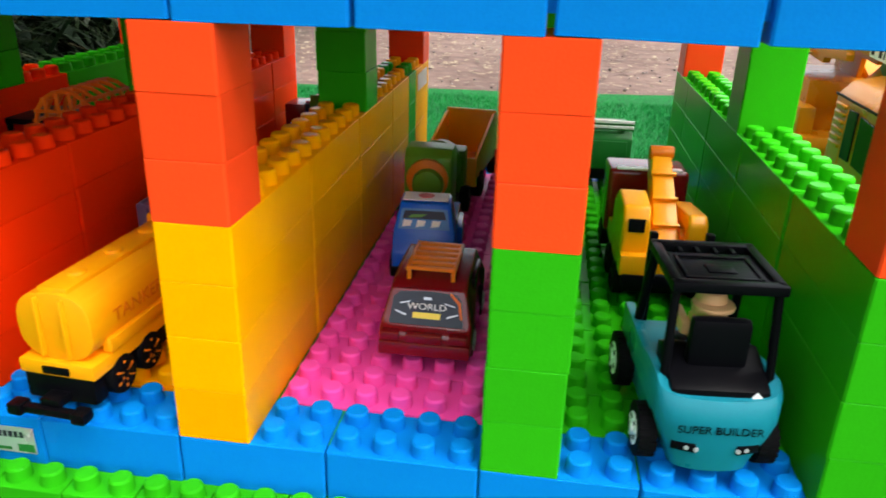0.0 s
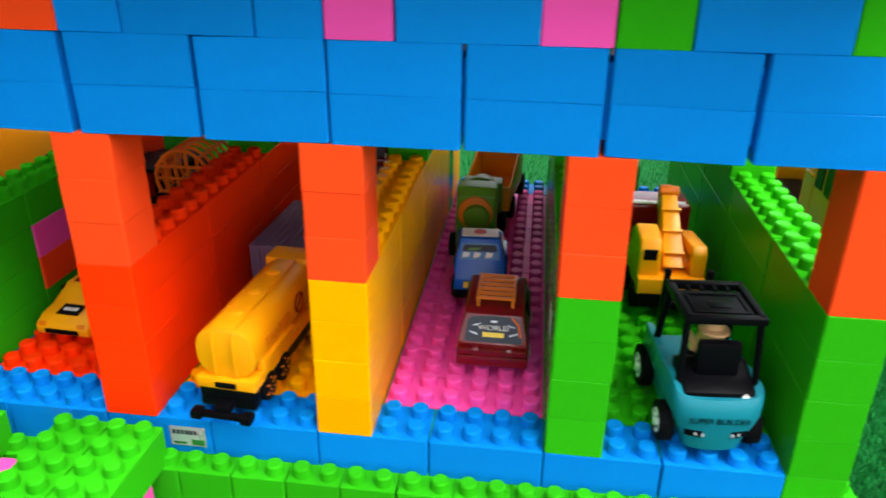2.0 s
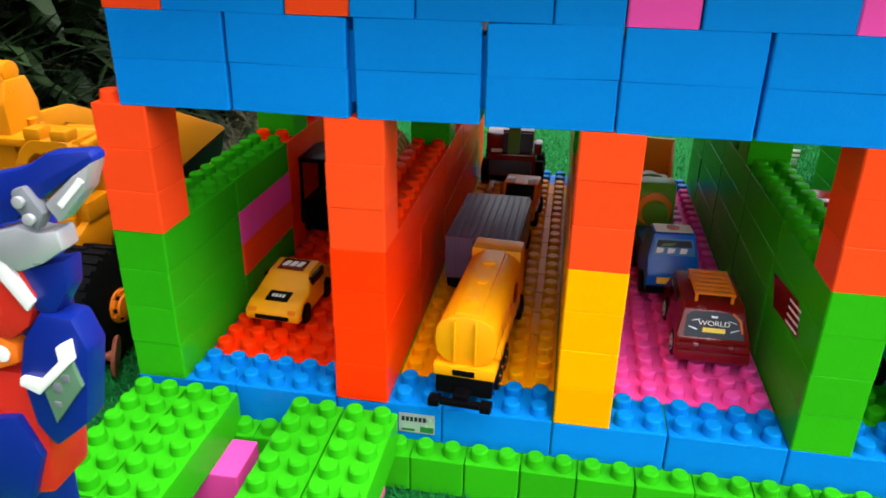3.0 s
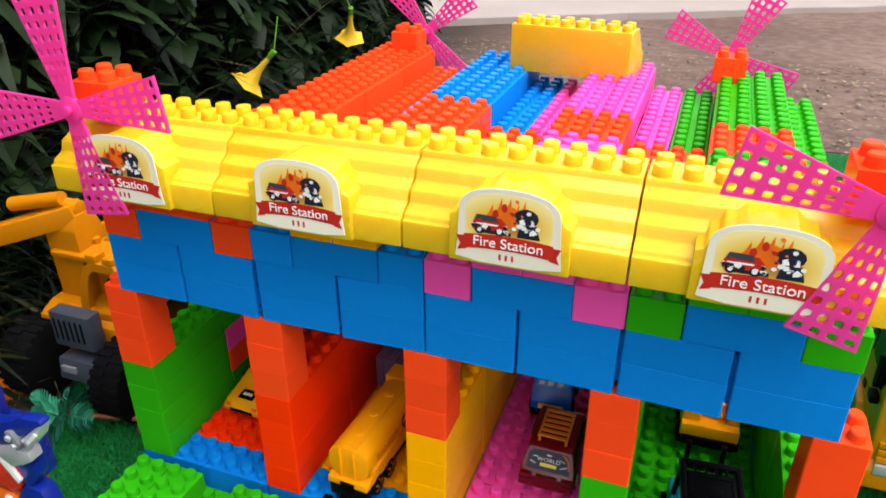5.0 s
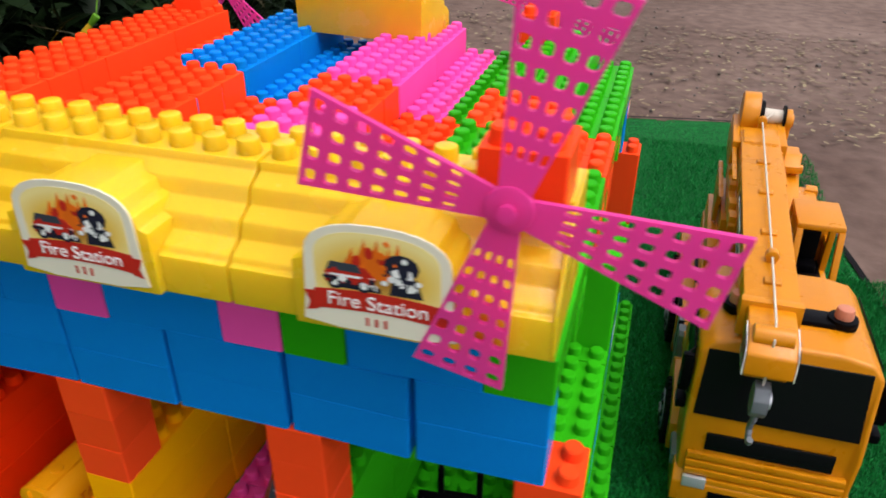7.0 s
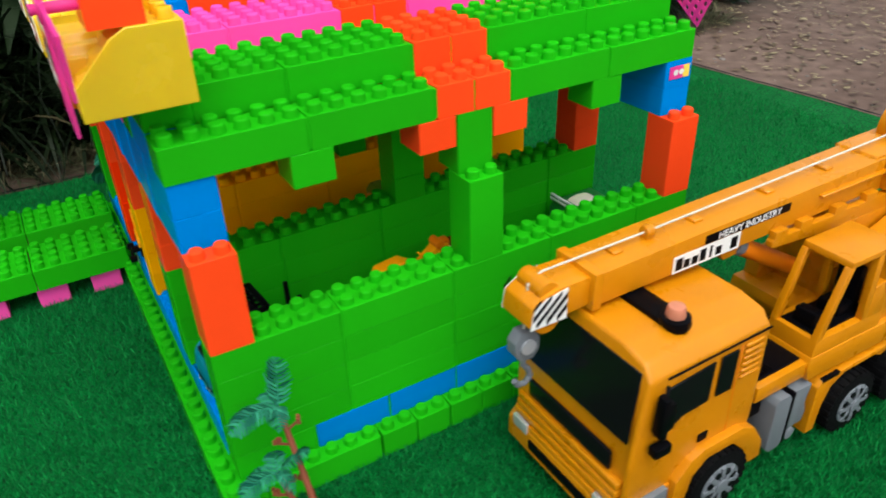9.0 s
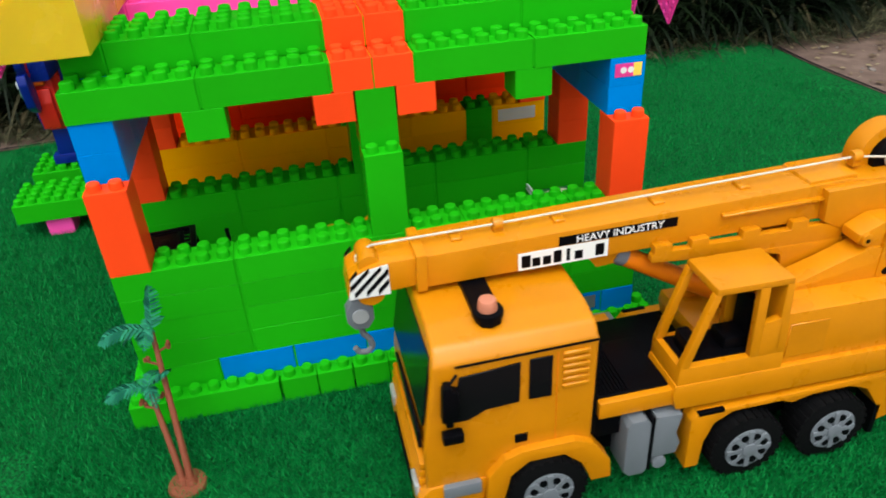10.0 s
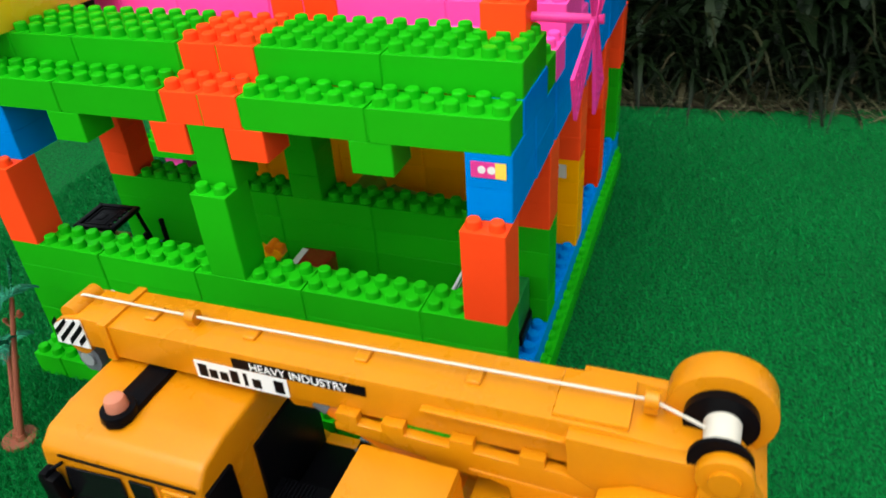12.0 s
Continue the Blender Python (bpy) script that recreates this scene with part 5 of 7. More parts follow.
def dump_truck():
    t = root_at("toy_dump_truck", 19.75, 22.3, -6, "orange yellow toy dump truck with open tray", "toy truck")
    w = 1.35
    tray = [prism([(-2.4, 1.2), (2.2, 1.2), (2.2, 1.35), (-2.4, 1.35)], -w, w, "x", 0.03), prism([(-2.4, 1.2), (2.2, 1.2), (2.6, 3.6), (1.7, 3.5), (-2.4, 2.3)], -w, -w + 0.14, "x", 0.03), prism([(-2.4, 1.2), (2.2, 1.2), (2.6, 3.6), (1.7, 3.5), (-2.4, 2.3)], w - 0.14, w, "x", 0.03), box(-w, w, 2.1, 2.3, 1.2, 3.7, 0.05)]
    part("tray", join(*tray), M_TANK, t, "orange open tray")
    part("cab", box(-1.2, 1.2, 2.5, 3.9, 0.7, 3.2, 0.15), M_TANK, t)
    part("chassis", box(-1.0, 1.0, -2.2, 3.8, 0.5, 1.1, 0.06), M_BLACK, t)
    part("tailgate", box(-w, w, -2.5, -2.36, 0.8, 2.25, 0.04), M_TANK, t)
    four_wheels(t, 1.2, (-1.4, 2.9), 0.7, 0.5, M_BLACK)
    return t


def tanker():
    t = root_at("toy_tanker", 12.0, 3.85, -4, "yellow toy tanker truck with black chassis", "toy truck")
    tank = [(1.12 * math.copysign(abs(math.cos(a)) ** 0.75, math.cos(a)), 2.35 + 0.98 * math.copysign(abs(math.sin(a)) ** 0.75, math.sin(a))) for a in [2 * math.pi * i / 28 for i in range(28)]]
    tk = part("tank", prism(tank, -3.55, 2.3, "y", 0.1, 2), M_TANK, t, "yellow rounded tank")
    part("tank_top", join(box(-0.45, 0.45, -3.4, 2.2, 3.2, 3.42, 0.06), *[cyl((0, y, 3.44), 0.27, 0.14, "z", 18, None, 0.03) for y in (-2.4, -0.8, 0.9)]), M_TANK, tk, "raised walkway with hatches")
    parts("tank_back_rib", [box(-0.42, -0.34, -3.7, -3.5, 1.5, 3.2, 0.03), box(0.34, 0.42, -3.7, -3.5, 1.5, 3.2, 0.03)], M_TANK, tk)
    for s in (-1, 1):
        part("side_box", box(s * 1.05 - 0.14, s * 1.05 + 0.14, -3.0, -0.2, 1.45, 1.85, 0.05), M_TANK, tk)
    letters("lettering", "TANKER", 0.55, M_TOYDARK, tk, pose(1.14, -1.5, 2.35, 90, 0, 90), "orange word TANKER", 1.1)
    ringm = join(*[rod((1.14, 0.55 + 0.4 * math.cos(a), 2.4 + 0.4 * math.sin(a)), (1.14, 0.55 + 0.4 * math.cos(a + 0.42), 2.4 + 0.4 * math.sin(a + 0.42)), 0.035, 6) for a in [0.42 * i for i in range(15)]], rod((1.14, 0.3, 2.15), (1.14, 0.8, 2.65), 0.035, 6))
    part("round_mark", ringm, M_MAROON, tk)
    part("deck", box(-1.12, 1.12, -3.75, 2.4, 0.98, 1.4, 0.06), M_TANK, t, "yellow deck")
    part("rear_plate", box(-0.4, 0.4, -3.8, -3.72, 1.06, 1.28, 0.02), M_BLACK, t)
    part("chassis", join(box(-0.95, 0.95, -3.6, 3.6, 0.3, 1.0, 0.06), box(-1.05, 1.05, -3.72, -3.2, 0.2, 1.02, 0.1)), M_BLACK, t, "black chassis")
    part("tow_bar", join(box(-0.3, 0.3, -4.2, -3.6, 0.3, 0.55, 0.06), box(-0.9, 0.9, -4.35, -4.1, 0.12, 0.34, 0.06), box(-1.15, -0.72, -4.45, -4.0, 0.06, 0.4, 0.08), box(0.72, 1.15, -4.45, -4.0, 0.06, 0.4, 0.08)), M_BLACK, t, "black tow bar")
    part("cab", prism([(2.4, 0.7), (3.9, 0.7), (3.9, 1.9), (3.6, 3.35), (2.4, 3.35)], -1.05, 1.05, "x", 0.12), M_TANK, t, "yellow cab")
    four_wheels(t, 0.98, (-2.6, -1.3, 2.8), 0.58, 0.4, M_BLACK)
    for s in (-1, 1):
        for y in (-2.6, -1.3):
            parts("hub_cap", [*[turned(box(s * 1.19 - 0.02, s * 1.19 + 0.02, y - 0.03, y + 0.03, 0.64, 0.98, 0), 60 * i, "X", (s * 1.19, y, 0.58)) for i in range(6)]], M_TOYDARK, t)
    return t


def container_truck():
    t = root_at("toy_container_truck", 11.45, 11.5, -2, "grey purple toy container truck", "toy truck")
    b = part("container", box(-1.65, 1.65, -3.4, 2.4, 0.9, 2.96, 0.06), M_PURPLE, t, "grey purple ribbed container")
    parts("roof_rib", [*[box(-1.55 + 0.33 * i, -1.42 + 0.33 * i, -3.3, 2.3, 2.94, 3.03, 0.02, 1) for i in range(10)]], M_PURPLE, b)
    parts("door_bar", [*[box(x - 0.05, x + 0.05, -3.47, -3.39, 1.0, 2.85, 0.02, 1) for x in (-1.2, -0.4, 0.4, 1.2)]], M_PURPLE, b)
    part("chassis", box(-1.35, 1.35, -3.4, 3.6, 0.4, 0.95, 0.05), M_BLACK, t)
    part("cab", box(-1.5, 1.5, 2.5, 3.7, 0.6, 2.6, 0.15), M_PURPLE, t)
    four_wheels(t, 1.42, (-2.4, 2.8), 0.6, 0.45, M_BLACK)
    return t


def yellow_car():
    t = root_at("toy_car", 3.2, 5.7, -3, "small yellow toy race car with printed stickers", "toy car")
    prof = [(-2.0, 0.3), (-2.05, 0.75), (-1.5, 1.05), (-0.7, 1.15), (0.0, 1.75), (1.2, 1.8), (2.0, 1.25), (2.05, 0.3)]
    bm = prism(prof, -1.22, 1.22, "x", 0.16, 3)
    for v in bm.verts:
        if v.co.z > 1.25:
            v.co.x *= 0.8
    b = part("body", bm, M_TANK, t, "yellow body")
    part("hood_sticker", prism([(-1.55, 1.06), (-0.85, 1.15), (-0.85, 1.18), (-1.55, 1.09)], -0.5, 0.5, "x", 0), M_BLACK, b, "dark sticker")
    part("roof_sticker", prism([(0.05, 1.78), (1.0, 1.83), (1.0, 1.86), (0.05, 1.81)], -0.6, 0.6, "x", 0), M_MAROON, b, "dark red roof sticker")
    parts("roof_mark", [prism([(x, 0.3), (x + 0.22, 0.3), (x + 0.3, 0.75), (x + 0.08, 0.75)], 1.84, 1.88, "z", 0) for x in (-0.45, -0.12, 0.2)], M_WHITE, b)
    parts("hood_mark", [box(-0.3 + 0.16 * i, -0.2 + 0.16 * i, -1.3, -1.1, 1.12, 1.17, 0) for i in range(4)], M_WHITE, b)
    part("grille", box(-0.75, 0.75, -2.08, -2.0, 0.42, 0.62, 0.03), M_BLACK, b)
    parts("headlight", [box(-1.05, -0.7, -2.02, -1.9, 0.66, 0.9, 0.05), box(0.7, 1.05, -2.02, -1.9, 0.66, 0.9, 0.05)], M_TOYDARK, b)
    parts("side_window", [box(-1.12, -0.95, -0.2, 1.2, 1.2, 1.6, 0.04), box(0.95, 1.12, -0.2, 1.2, 1.2, 1.6, 0.04)], M_GLASS, b)
    four_wheels(t, 1.1, (-1.25, 1.25), 0.48, 0.35, M_BLACK)
    return t


def black_truck():
    t = cab_truck("toy_truck", 2.3, 15.6, 0, "black toy off-road truck with open rear", M_BLACK, 3.0, 4.6, 4.3, face=1)
    part("tail", join(box(-1.5, 1.5, -2.3, 0.6, 0.8, 1.9, 0.1), box(-1.45, -1.2, -2.2, -1.9, 1.8, 4.4, 0.06), box(1.2, 1.45, -2.2, -1.9, 1.8, 4.4, 0.06), box(-1.45, 1.45, -2.25, 0.7, 4.2, 4.45, 0.06)), M_BLACK, t, "black open cargo frame")
    return t


def small_crane():
    t = root_at("toy_crane", 28.4, 12.2, 2, "orange yellow toy crane truck with red cab", "toy truck")
    part("chassis", box(-1.3, 1.3, -2.4, 4.4, 0.4, 1.0, 0.06), M_BLACK, t)
    part("platform", box(-1.5, 1.5, -2.4, 1.8, 1.0, 1.8, 0.1), M_TANK, t, "yellow platform")
    cabin = part("turret", prism([(-2.0, 1.7), (0.8, 1.7), (0.7, 3.0), (-0.2, 3.6), (-1.7, 3.45), (-2.0, 3.0)], -1.5, -0.5, "x", 0.14, 3), M_TANK, t, "yellow cabin")
    part("cabin_window", box(-1.3, -0.7, -2.04, -1.9, 2.55, 3.05, 0.04), M_GLASS, cabin, "dark window")
    part("counterweight", prism([(-1.9, 1.7), (1.2, 1.7), (1.2, 2.8), (-1.6, 3.2), (-1.9, 2.9)], 0.8, 1.5, "x", 0.14, 3), M_TANK, t)
    boom = prism([(-1.7, 2.1), (-0.9, 1.75), (2.2, 4.15), (2.1, 4.5), (1.5, 4.7)], -0.28, 0.62, "x", 0.1, 2)
    for v in boom.verts:
        v.co.x = 0.17 + (v.co.x - 0.17) * (1.15 - 0.12 * (v.co.z - 1.7))
    bm_ = part("boom", boom, M_TANK, t, "yellow boom")
    parts("boom_rib", [turned(box(-0.3, 0.64, -1.32 + 0.9 * k, -1.2 + 0.9 * k, 2.55 + 0.71 * k, 2.71 + 0.71 * k, 0.03), 38, "X", (0, -1.26 + 0.9 * k, 2.63 + 0.71 * k)) for k in range(3)], M_TANK, bm_)
    part("boom_head", join(box(-0.12, 0.46, 1.3, 2.2, 4.2, 4.75, 0.12), cyl((0.17, 1.5, 4.62), 0.26, 0.9, "x", 18, None, 0.05)), M_TOYDARK, t)
    parts("pivot", [cyl((s * 0.62 + 0.1, -1.35, 2.3), 0.28, 0.2, "x", 18, None, 0.04) for s in (-1, 1)], M_TOYDARK, t)
    part("rear_bumper", box(-1.4, 1.4, -2.56, -2.38, 0.6, 1.1, 0.06), M_BLACK, t)
    part("cab", box(-1.6, 1.6, 2.4, 4.4, 0.9, 3.6, 0.2, 3), M_MAROON, t, "dark red cab")
    # Narrow white strip along one edge of the red cab's top.
    part("roof_panel", box(-1.3, 1.3, 2.44, 2.8, 3.58, 3.66, 0.03), M_WHITE, t, "narrow white strip on the cab roof")
    four_wheels(t, 1.4, (-1.6, 0.2, 3.3), 0.62, 0.45, M_BLACK)
    return t


def garbage_truck():
    t = root_at("toy_garbage_truck", 27.1, 25.7, 1, "green toy garbage truck with rounded white roof", "toy truck")
    part("body", prism([(-1.8, 0.9), (1.7, 0.9), (1.7, 3.0), (-1.5, 3.0), (-1.8, 2.6)], -1.45, 1.45, "x", 0.12), M_DKGREEN, t, "dark green hopper")
    part("roof", prism([(-1.0, 2.8), (-0.95, 2.95), (-0.5, 3.12), (0.05, 3.2), (0.6, 3.14), (1.1, 2.95), (1.15, 2.8)], -0.9, 0.9, "x", 0.08, 3), M_CREAM, t, "rounded white roof")
    for z in (3.05, 3.32):
        part("rail", box(-1.5, 1.5, -1.72, -1.6, z, z + 0.1, 0.03), M_DKGREEN, t)
        part("pale_rail", box(-1.45, 1.45, -1.75, -1.62, z + 0.11, z + 0.26, 0.03), M_WHITE, t)
    for x in (-0.9, 0.9):
        part("hinge", box(x - 0.12, x + 0.12, -1.7, -1.3, 3.0, 3.3, 0.04), M_BLACK, t)
    part("tail_panel", box(-1.2, 1.2, -1.86, -1.76, 1.2, 2.5, 0.04), M_DKGREEN, t)
    part("chassis", box(-1.2, 1.2, -1.8, 1.9, 0.4, 1.0, 0.05), M_BLACK, t)
    four_wheels(t, 1.3, (-1.0, 1.2), 0.62, 0.45, M_BLACK)
    return t


def far_trucks():
    t = root_at("toy_truck", 12.4, 18.7, -4, "small orange brown toy truck with white lamps", "toy truck")
    part("body", prism([(-1.9, 0.5), (-1.95, 1.1), (-1.2, 1.45), (-0.6, 2.3), (0.9, 2.3), (1.6, 1.5), (1.6, 0.5)], -1.0, 1.0, "x", 0.14), M_TOYDARK, t, "orange brown body")
    part("windscreen", prism([(-1.18, 1.5), (-1.1, 1.45), (-0.6, 2.18), (-0.68, 2.24)], -0.8, 0.8, "x", 0), M_GLASS, t)
    parts("roof_lamp", [box(x - 0.22, x + 0.22, -0.5, -0.1, 2.25, 2.5, 0.06) for x in (-0.6, 0.6)], M_WHITE, t, "white lamp")
    parts("side_lamp", [box(0.92, 1.1, y, y + 0.3, 1.0, 1.25, 0.04) for y in (-1.5, -0.3)], M_WHITE, t)
    four_wheels(t, 0.95, (-1.2, 1.0), 0.52, 0.35, M_BLACK)
    u = root_at("toy_fire_engine", 11.4, 25.2, 0, "dark red toy fire engine with slate front panel", "toy truck")
    part("body", box(-1.5, 1.5, -1.6, 2.0, 0.8, 2.3, 0.12), M_MAROON, u, "dark red body")
    part("front_panel", prism([(-1.85, 0.95), (-1.55, 0.95), (-1.3, 2.2), (-1.5, 2.25)], -1.45, 1.25, "x", 0.06), M_SLATE, u, "slate blue sloped front")
    part("windscreen", prism([(-1.2, 2.2), (-0.9, 2.2), (-0.7, 3.5), (-0.9, 3.5)], -0.7, 1.2, "x", 0.05), M_SLATE, u)
    part("cab", prism([(-1.2, 2.2), (1.6, 2.2), (1.6, 3.6), (-0.6, 3.6)], -0.75, 1.25, "x", 0.08), M_MAROON, u)
    part("hood_box", box(-1.75, -0.65, -1.2, 0.8, 2.2, 3.5, 0.12), M_MAROON, u, "red side box")
    parts("white_trim", [box(-1.4, -0.7, -1.35, -1.15, 2.2, 2.5, 0.04), box(1.2, 1.32, -1.3, -1.1, 2.2, 2.6, 0.03)], M_WHITE, u)
    part("ladder_foot", prism([(-1.5, 2.2), (-0.9, 2.1), (-0.5, 3.9), (-0.9, 4.0)], -0.35, 0.4, "x", 0.06), M_OLIVE, u, "olive ladder foot")
    part("side_box", box(1.3, 1.8, -1.0, 0.2, 2.2, 2.9, 0.08), M_MAROON, u)
    part("chassis", box(-1.4, 1.4, -1.5, 1.9, 0.4, 0.85, 0.05), M_BLACK, u)
    four_wheels(u, 1.72, (-1.0, 1.2), 0.9, 0.5, M_BLACK)


def cage_toy():
    """The orange cage-like frame behind the red wall."""
    t = root_at("toy_cage_truck", 5.45, 12.7, 0, "orange barred cage on a toy truck", "toy truck")
    hoop = [(1.35 * math.cos(radians(k)), 4.75 + 1.45 * math.sin(radians(k))) for k in range(-30, 211, 20)]
    for i in range(6):
        y = -1.5 + 0.6 * i
        part("hoop", tube([(a, y, c) for a, c in hoop], 0.09), M_CAGE, t, "orange curved hoop")
    bars = [rod((a, -1.6, c), (a, 1.6, c), 0.09, 8) for a, c in hoop[::2]]
    bars += [rod((x, -1.55, 4.0), (x, -1.55, 4.75 + 1.45 * math.sqrt(1 - (x / 1.36) ** 2)), 0.08, 8) for x in (-0.8, -0.27, 0.27, 0.8)]
    bars += [rod((-1.3, -1.55, z), (1.3, -1.55, z), 0.08, 8) for z in (4.1, 4.8, 5.4)]
    parts("cage_bar", bars, M_CAGE, t, "orange bar")
    part("bed", box(-1.25, 1.25, -1.8, 2.0, 0.7, 4.08, 0.1), M_BLACK, t)
    part("cab", box(-1.2, 1.2, 2.1, 3.2, 0.7, 3.6, 0.15), M_TOYDARK, t)
    four_wheels(t, 1.05, (-1.0, 2.4), 0.6, 0.4, M_BLACK)


forklift()
red_car()
blue_truck()
mixer_truck()
dump_truck()
tanker()
container_truck()
yellow_car()
black_truck()
small_crane()
garbage_truck()
far_trucks()
cage_toy()


# ---- stickers on the bricks ----
def sticker_plate(name, bm, mat, label):
    ob = new(name, mesh_from(name, bm, mat))
    ob.parent = station
    tagged(ob, label)
    return ob


s1 = sticker_plate("label_sticker", box(9.4, 10.75, -0.012, -0.002, H + 0.35, H + 1.2, 0), M_SILVER, "small silver printed sticker on blue brick")
parts("green_print", [box(10.2, 10.7, -0.018, -0.012, H + 0.4, H + 0.65, 0), box(9.5, 10.0, -0.018, -0.012, H + 0.42, H + 0.52, 0)], M_DKGREEN, s1)
parts("dark_print", [*[box(9.5 + 0.16 * i, 9.62 + 0.16 * i, -0.018, -0.012, H + 0.85, H + 1.05, 0) for i in range(6)]], M_NAVY, s1)
s2 = sticker_plate("label_sticker", box(33.0, 33.012, 22.1 * YS, 25.6 * YS, H + 0.4, H + 1.3, 0), M_GREY, "grey blue printed sticker on blue brick")
part("pale_print", box(33.012, 33.02, 22.4, 25.2, H + 0.8, H + 1.1, 0), M_WHITE, s2)
s3 = sticker_plate("label_sticker", box(32.0, 32.014, 26.3 * YS, 27.75 * YS, 10 * H + 0.5, 10 * H + 1.2, 0), M_PINKFAN, "pink and yellow printed sticker on blue brick")
part("yellow_print", box(32.014, 32.02, 27.3 * YS, 27.75 * YS, 10 * H + 0.5, 10 * H + 1.2, 0), M_GLOW, s3)
parts("pale_print", [*[cyl((32.02, (26.75 + 0.4 * i) * YS, 10 * H + 0.85), 0.17, 0.012, "x", 14) for i in range(2)]], M_WHITE, s3)
s4 = sticker_plate("label_sticker", prism([(4.9, 6.0), (5.6, 7.1), (2.4, 7.5), (1.7, 6.4)], 22.985, 22.998, "x", 0), M_MAROON, "dark red striped sticker on green wall")
parts("pale_print", [*[prism([(1.9, 6.45 + 0.28 * i), (3.2, 6.28 + 0.28 * i), (3.24, 6.36 + 0.28 * i), (1.94, 6.53 + 0.28 * i)], 22.975, 22.985, "x", 0) for i in range(4)]], M_WHITE, s4)
sticker_plate("label_sticker", box(17.0, 17.012, 24.4 * YS, 27.2 * YS, 5 * H + 0.3, 5 * H + 1.2, 0), M_STRING, "worn pale sticker on yellow wall")


# ---- big yellow construction truck beside the station ----
def backhoe():
    ox, oy = -9.2, 10.0
    t = thing("toy_loader_truck", ox, oy, 0, 0, "large yellow toy loader truck with black tyres and bucket arm", "toy loader")

    def add(name, bm, mat, label="", parent=None):
        bmesh.ops.translate(bm, vec=(-ox + 0.5 + shift[0], -oy + shift[1], shift[2]), verts=bm.verts)
        bmesh.ops.scale(bm, vec=(1, 1, 0.93), verts=bm.verts)
        return part(name, bm, mat, parent or t, label)

    def parts_at(name, bms, mat, parent):
        for bm in bms:
            add(name, bm, mat, "", parent)
    shift = (-4.4, 4.0, -1.4)
    body = add("body", join(prism([(1.8, 6.0), (1.8, 7.6), (3.0, 8.2), (9.0, 8.4), (9.0, 6.0), (8.2, 6.0), (7.6, 7.0), (5.6, 7.0), (4.4, 6.6), (3.6, 5.4)], -9.6, -3.0, "x", 0.12), box(-8.6, -4.2, 2.4, 19.0, 3.0, 6.2, 0.15)), M_LOADER, "yellow bonnet and frame")
    shift = (-4.6, 3.5, -2.2)
    add("grille", box(-6.9, -3.8, 0.9, 2.0, 7.4, 10.1, 0.15), M_SLATE, "dark grey radiator grille", body)
    parts_at("grille_bar", [box(-6.6 + 0.42 * i, -6.48 + 0.42 * i, 0.84, 0.95, 8.0, 9.6, 0.03) for i in range(6)], M_BLACK, body)
    add("front_bumper", prism([(0.4, 5.0), (2.2, 5.0), (2.2, 6.6), (0.6, 6.6)], -6.7, -3.6, "x", 0.1), M_SLATE, "", body)
    add("plate", box(-6.3, -5.2, 0.3, 0.5, 5.7, 6.2, 0.03), M_GREY, "pale grey plate", body)
    shift = (-4.9, 2.4, -1.9)
    cabf = []
    for y in (4.3, 6.6):
        # a bowed arch facing forwards, its outer leg curved
        outer = [(-6.1, 7.8), (-5.9, 9.6), (-5.5, 11.2), (-5.0, 12.3), (-4.4, 12.8), (-2.6, 12.8), (-2.4, 12.3), (-2.5, 10.4), (-3.0, 7.8)]
        inner = [(-3.6, 7.8), (-3.15, 10.3), (-3.05, 12.1), (-4.3, 12.1), (-4.7, 11.7), (-5.0, 10.9), (-5.3, 9.4), (-5.5, 7.8)]
        cabf.append(prism(outer + inner, y - 0.3, y + 0.3, "y", 0.05, 1))
    cabf += [box(-4.9, -2.5, 4.3, 6.6, 12.3, 12.75, 0.08), box(-5.9, -2.9, 3.9, 6.9, 8.0, 8.9, 0.08), box(-3.1, -2.4, 4.3, 6.6, 8.6, 9.6, 0.08)]
    cab = add("cab_frame", join(*cabf), M_LOADER, "yellow open cab frame")
    add("cab_lamp", join(box(-4.7, -3.85, 4.0, 4.9, 12.7, 13.35, 0.16), box(-3.4, -2.55, 4.0, 4.9, 12.7, 13.3, 0.16)), M_LOADER, "", cab)
    add("cab_seat", join(box(-4.9, -3.6, 5.4, 6.3, 9.8, 10.6, 0.15), box(-4.9, -3.6, 6.0, 6.4, 10.4, 12.0, 0.12)), M_BLACK, "black seat", cab)
    shift = (-4.0, 0.3, -3.8)
    side = [(8.6, 9.9), (20.3, 11.4), (20.1, 11.7), (14.4, 14.2), (8.2, 14.6)]
    low = [(8.6, 9.7), (19.5, 9.9), (20.4, 11.3), (8.6, 9.86)]
    tray = add("dump_tray", join(prism(side, -9.4, -9.0, "x", 0.08), prism(side, -3.4, -3.0, "x", 0.08), box(-9.2, -3.2, 8.2, 8.7, 9.8, 14.5, 0.08), prism([(6.9, 14.0), (9.0, 14.1), (9.0, 14.6), (6.9, 14.4)], -9.3, -3.1, "x", 0.08)), M_LOADER, "yellow dump tray")
    add("tray_floor", box(-9.2, -3.2, 8.6, 19.5, 9.7, 10.2, 0.08), M_BLACK, "", tray)
    parts_at("tray_side", [prism(low, -9.36, -9.04, "x", 0.05), prism(low, -3.36, -3.04, "x", 0.05)], M_BLACK, tray)
    hump = grid_bm(-8.95, -3.45, 8.8, 21.0, 12, 18, lambda x, y: 11.0 + 1.7 * math.sin(math.pi * (x + 8.95) / 5.5) * math.sin(math.pi * min(0.8, (y - 8.0) / 14.5)) + 0.35 * noise.noise(Vector((x, y, 0))))
    add("cover_sheet", hump, M_BLACK, "black sheet over the load")
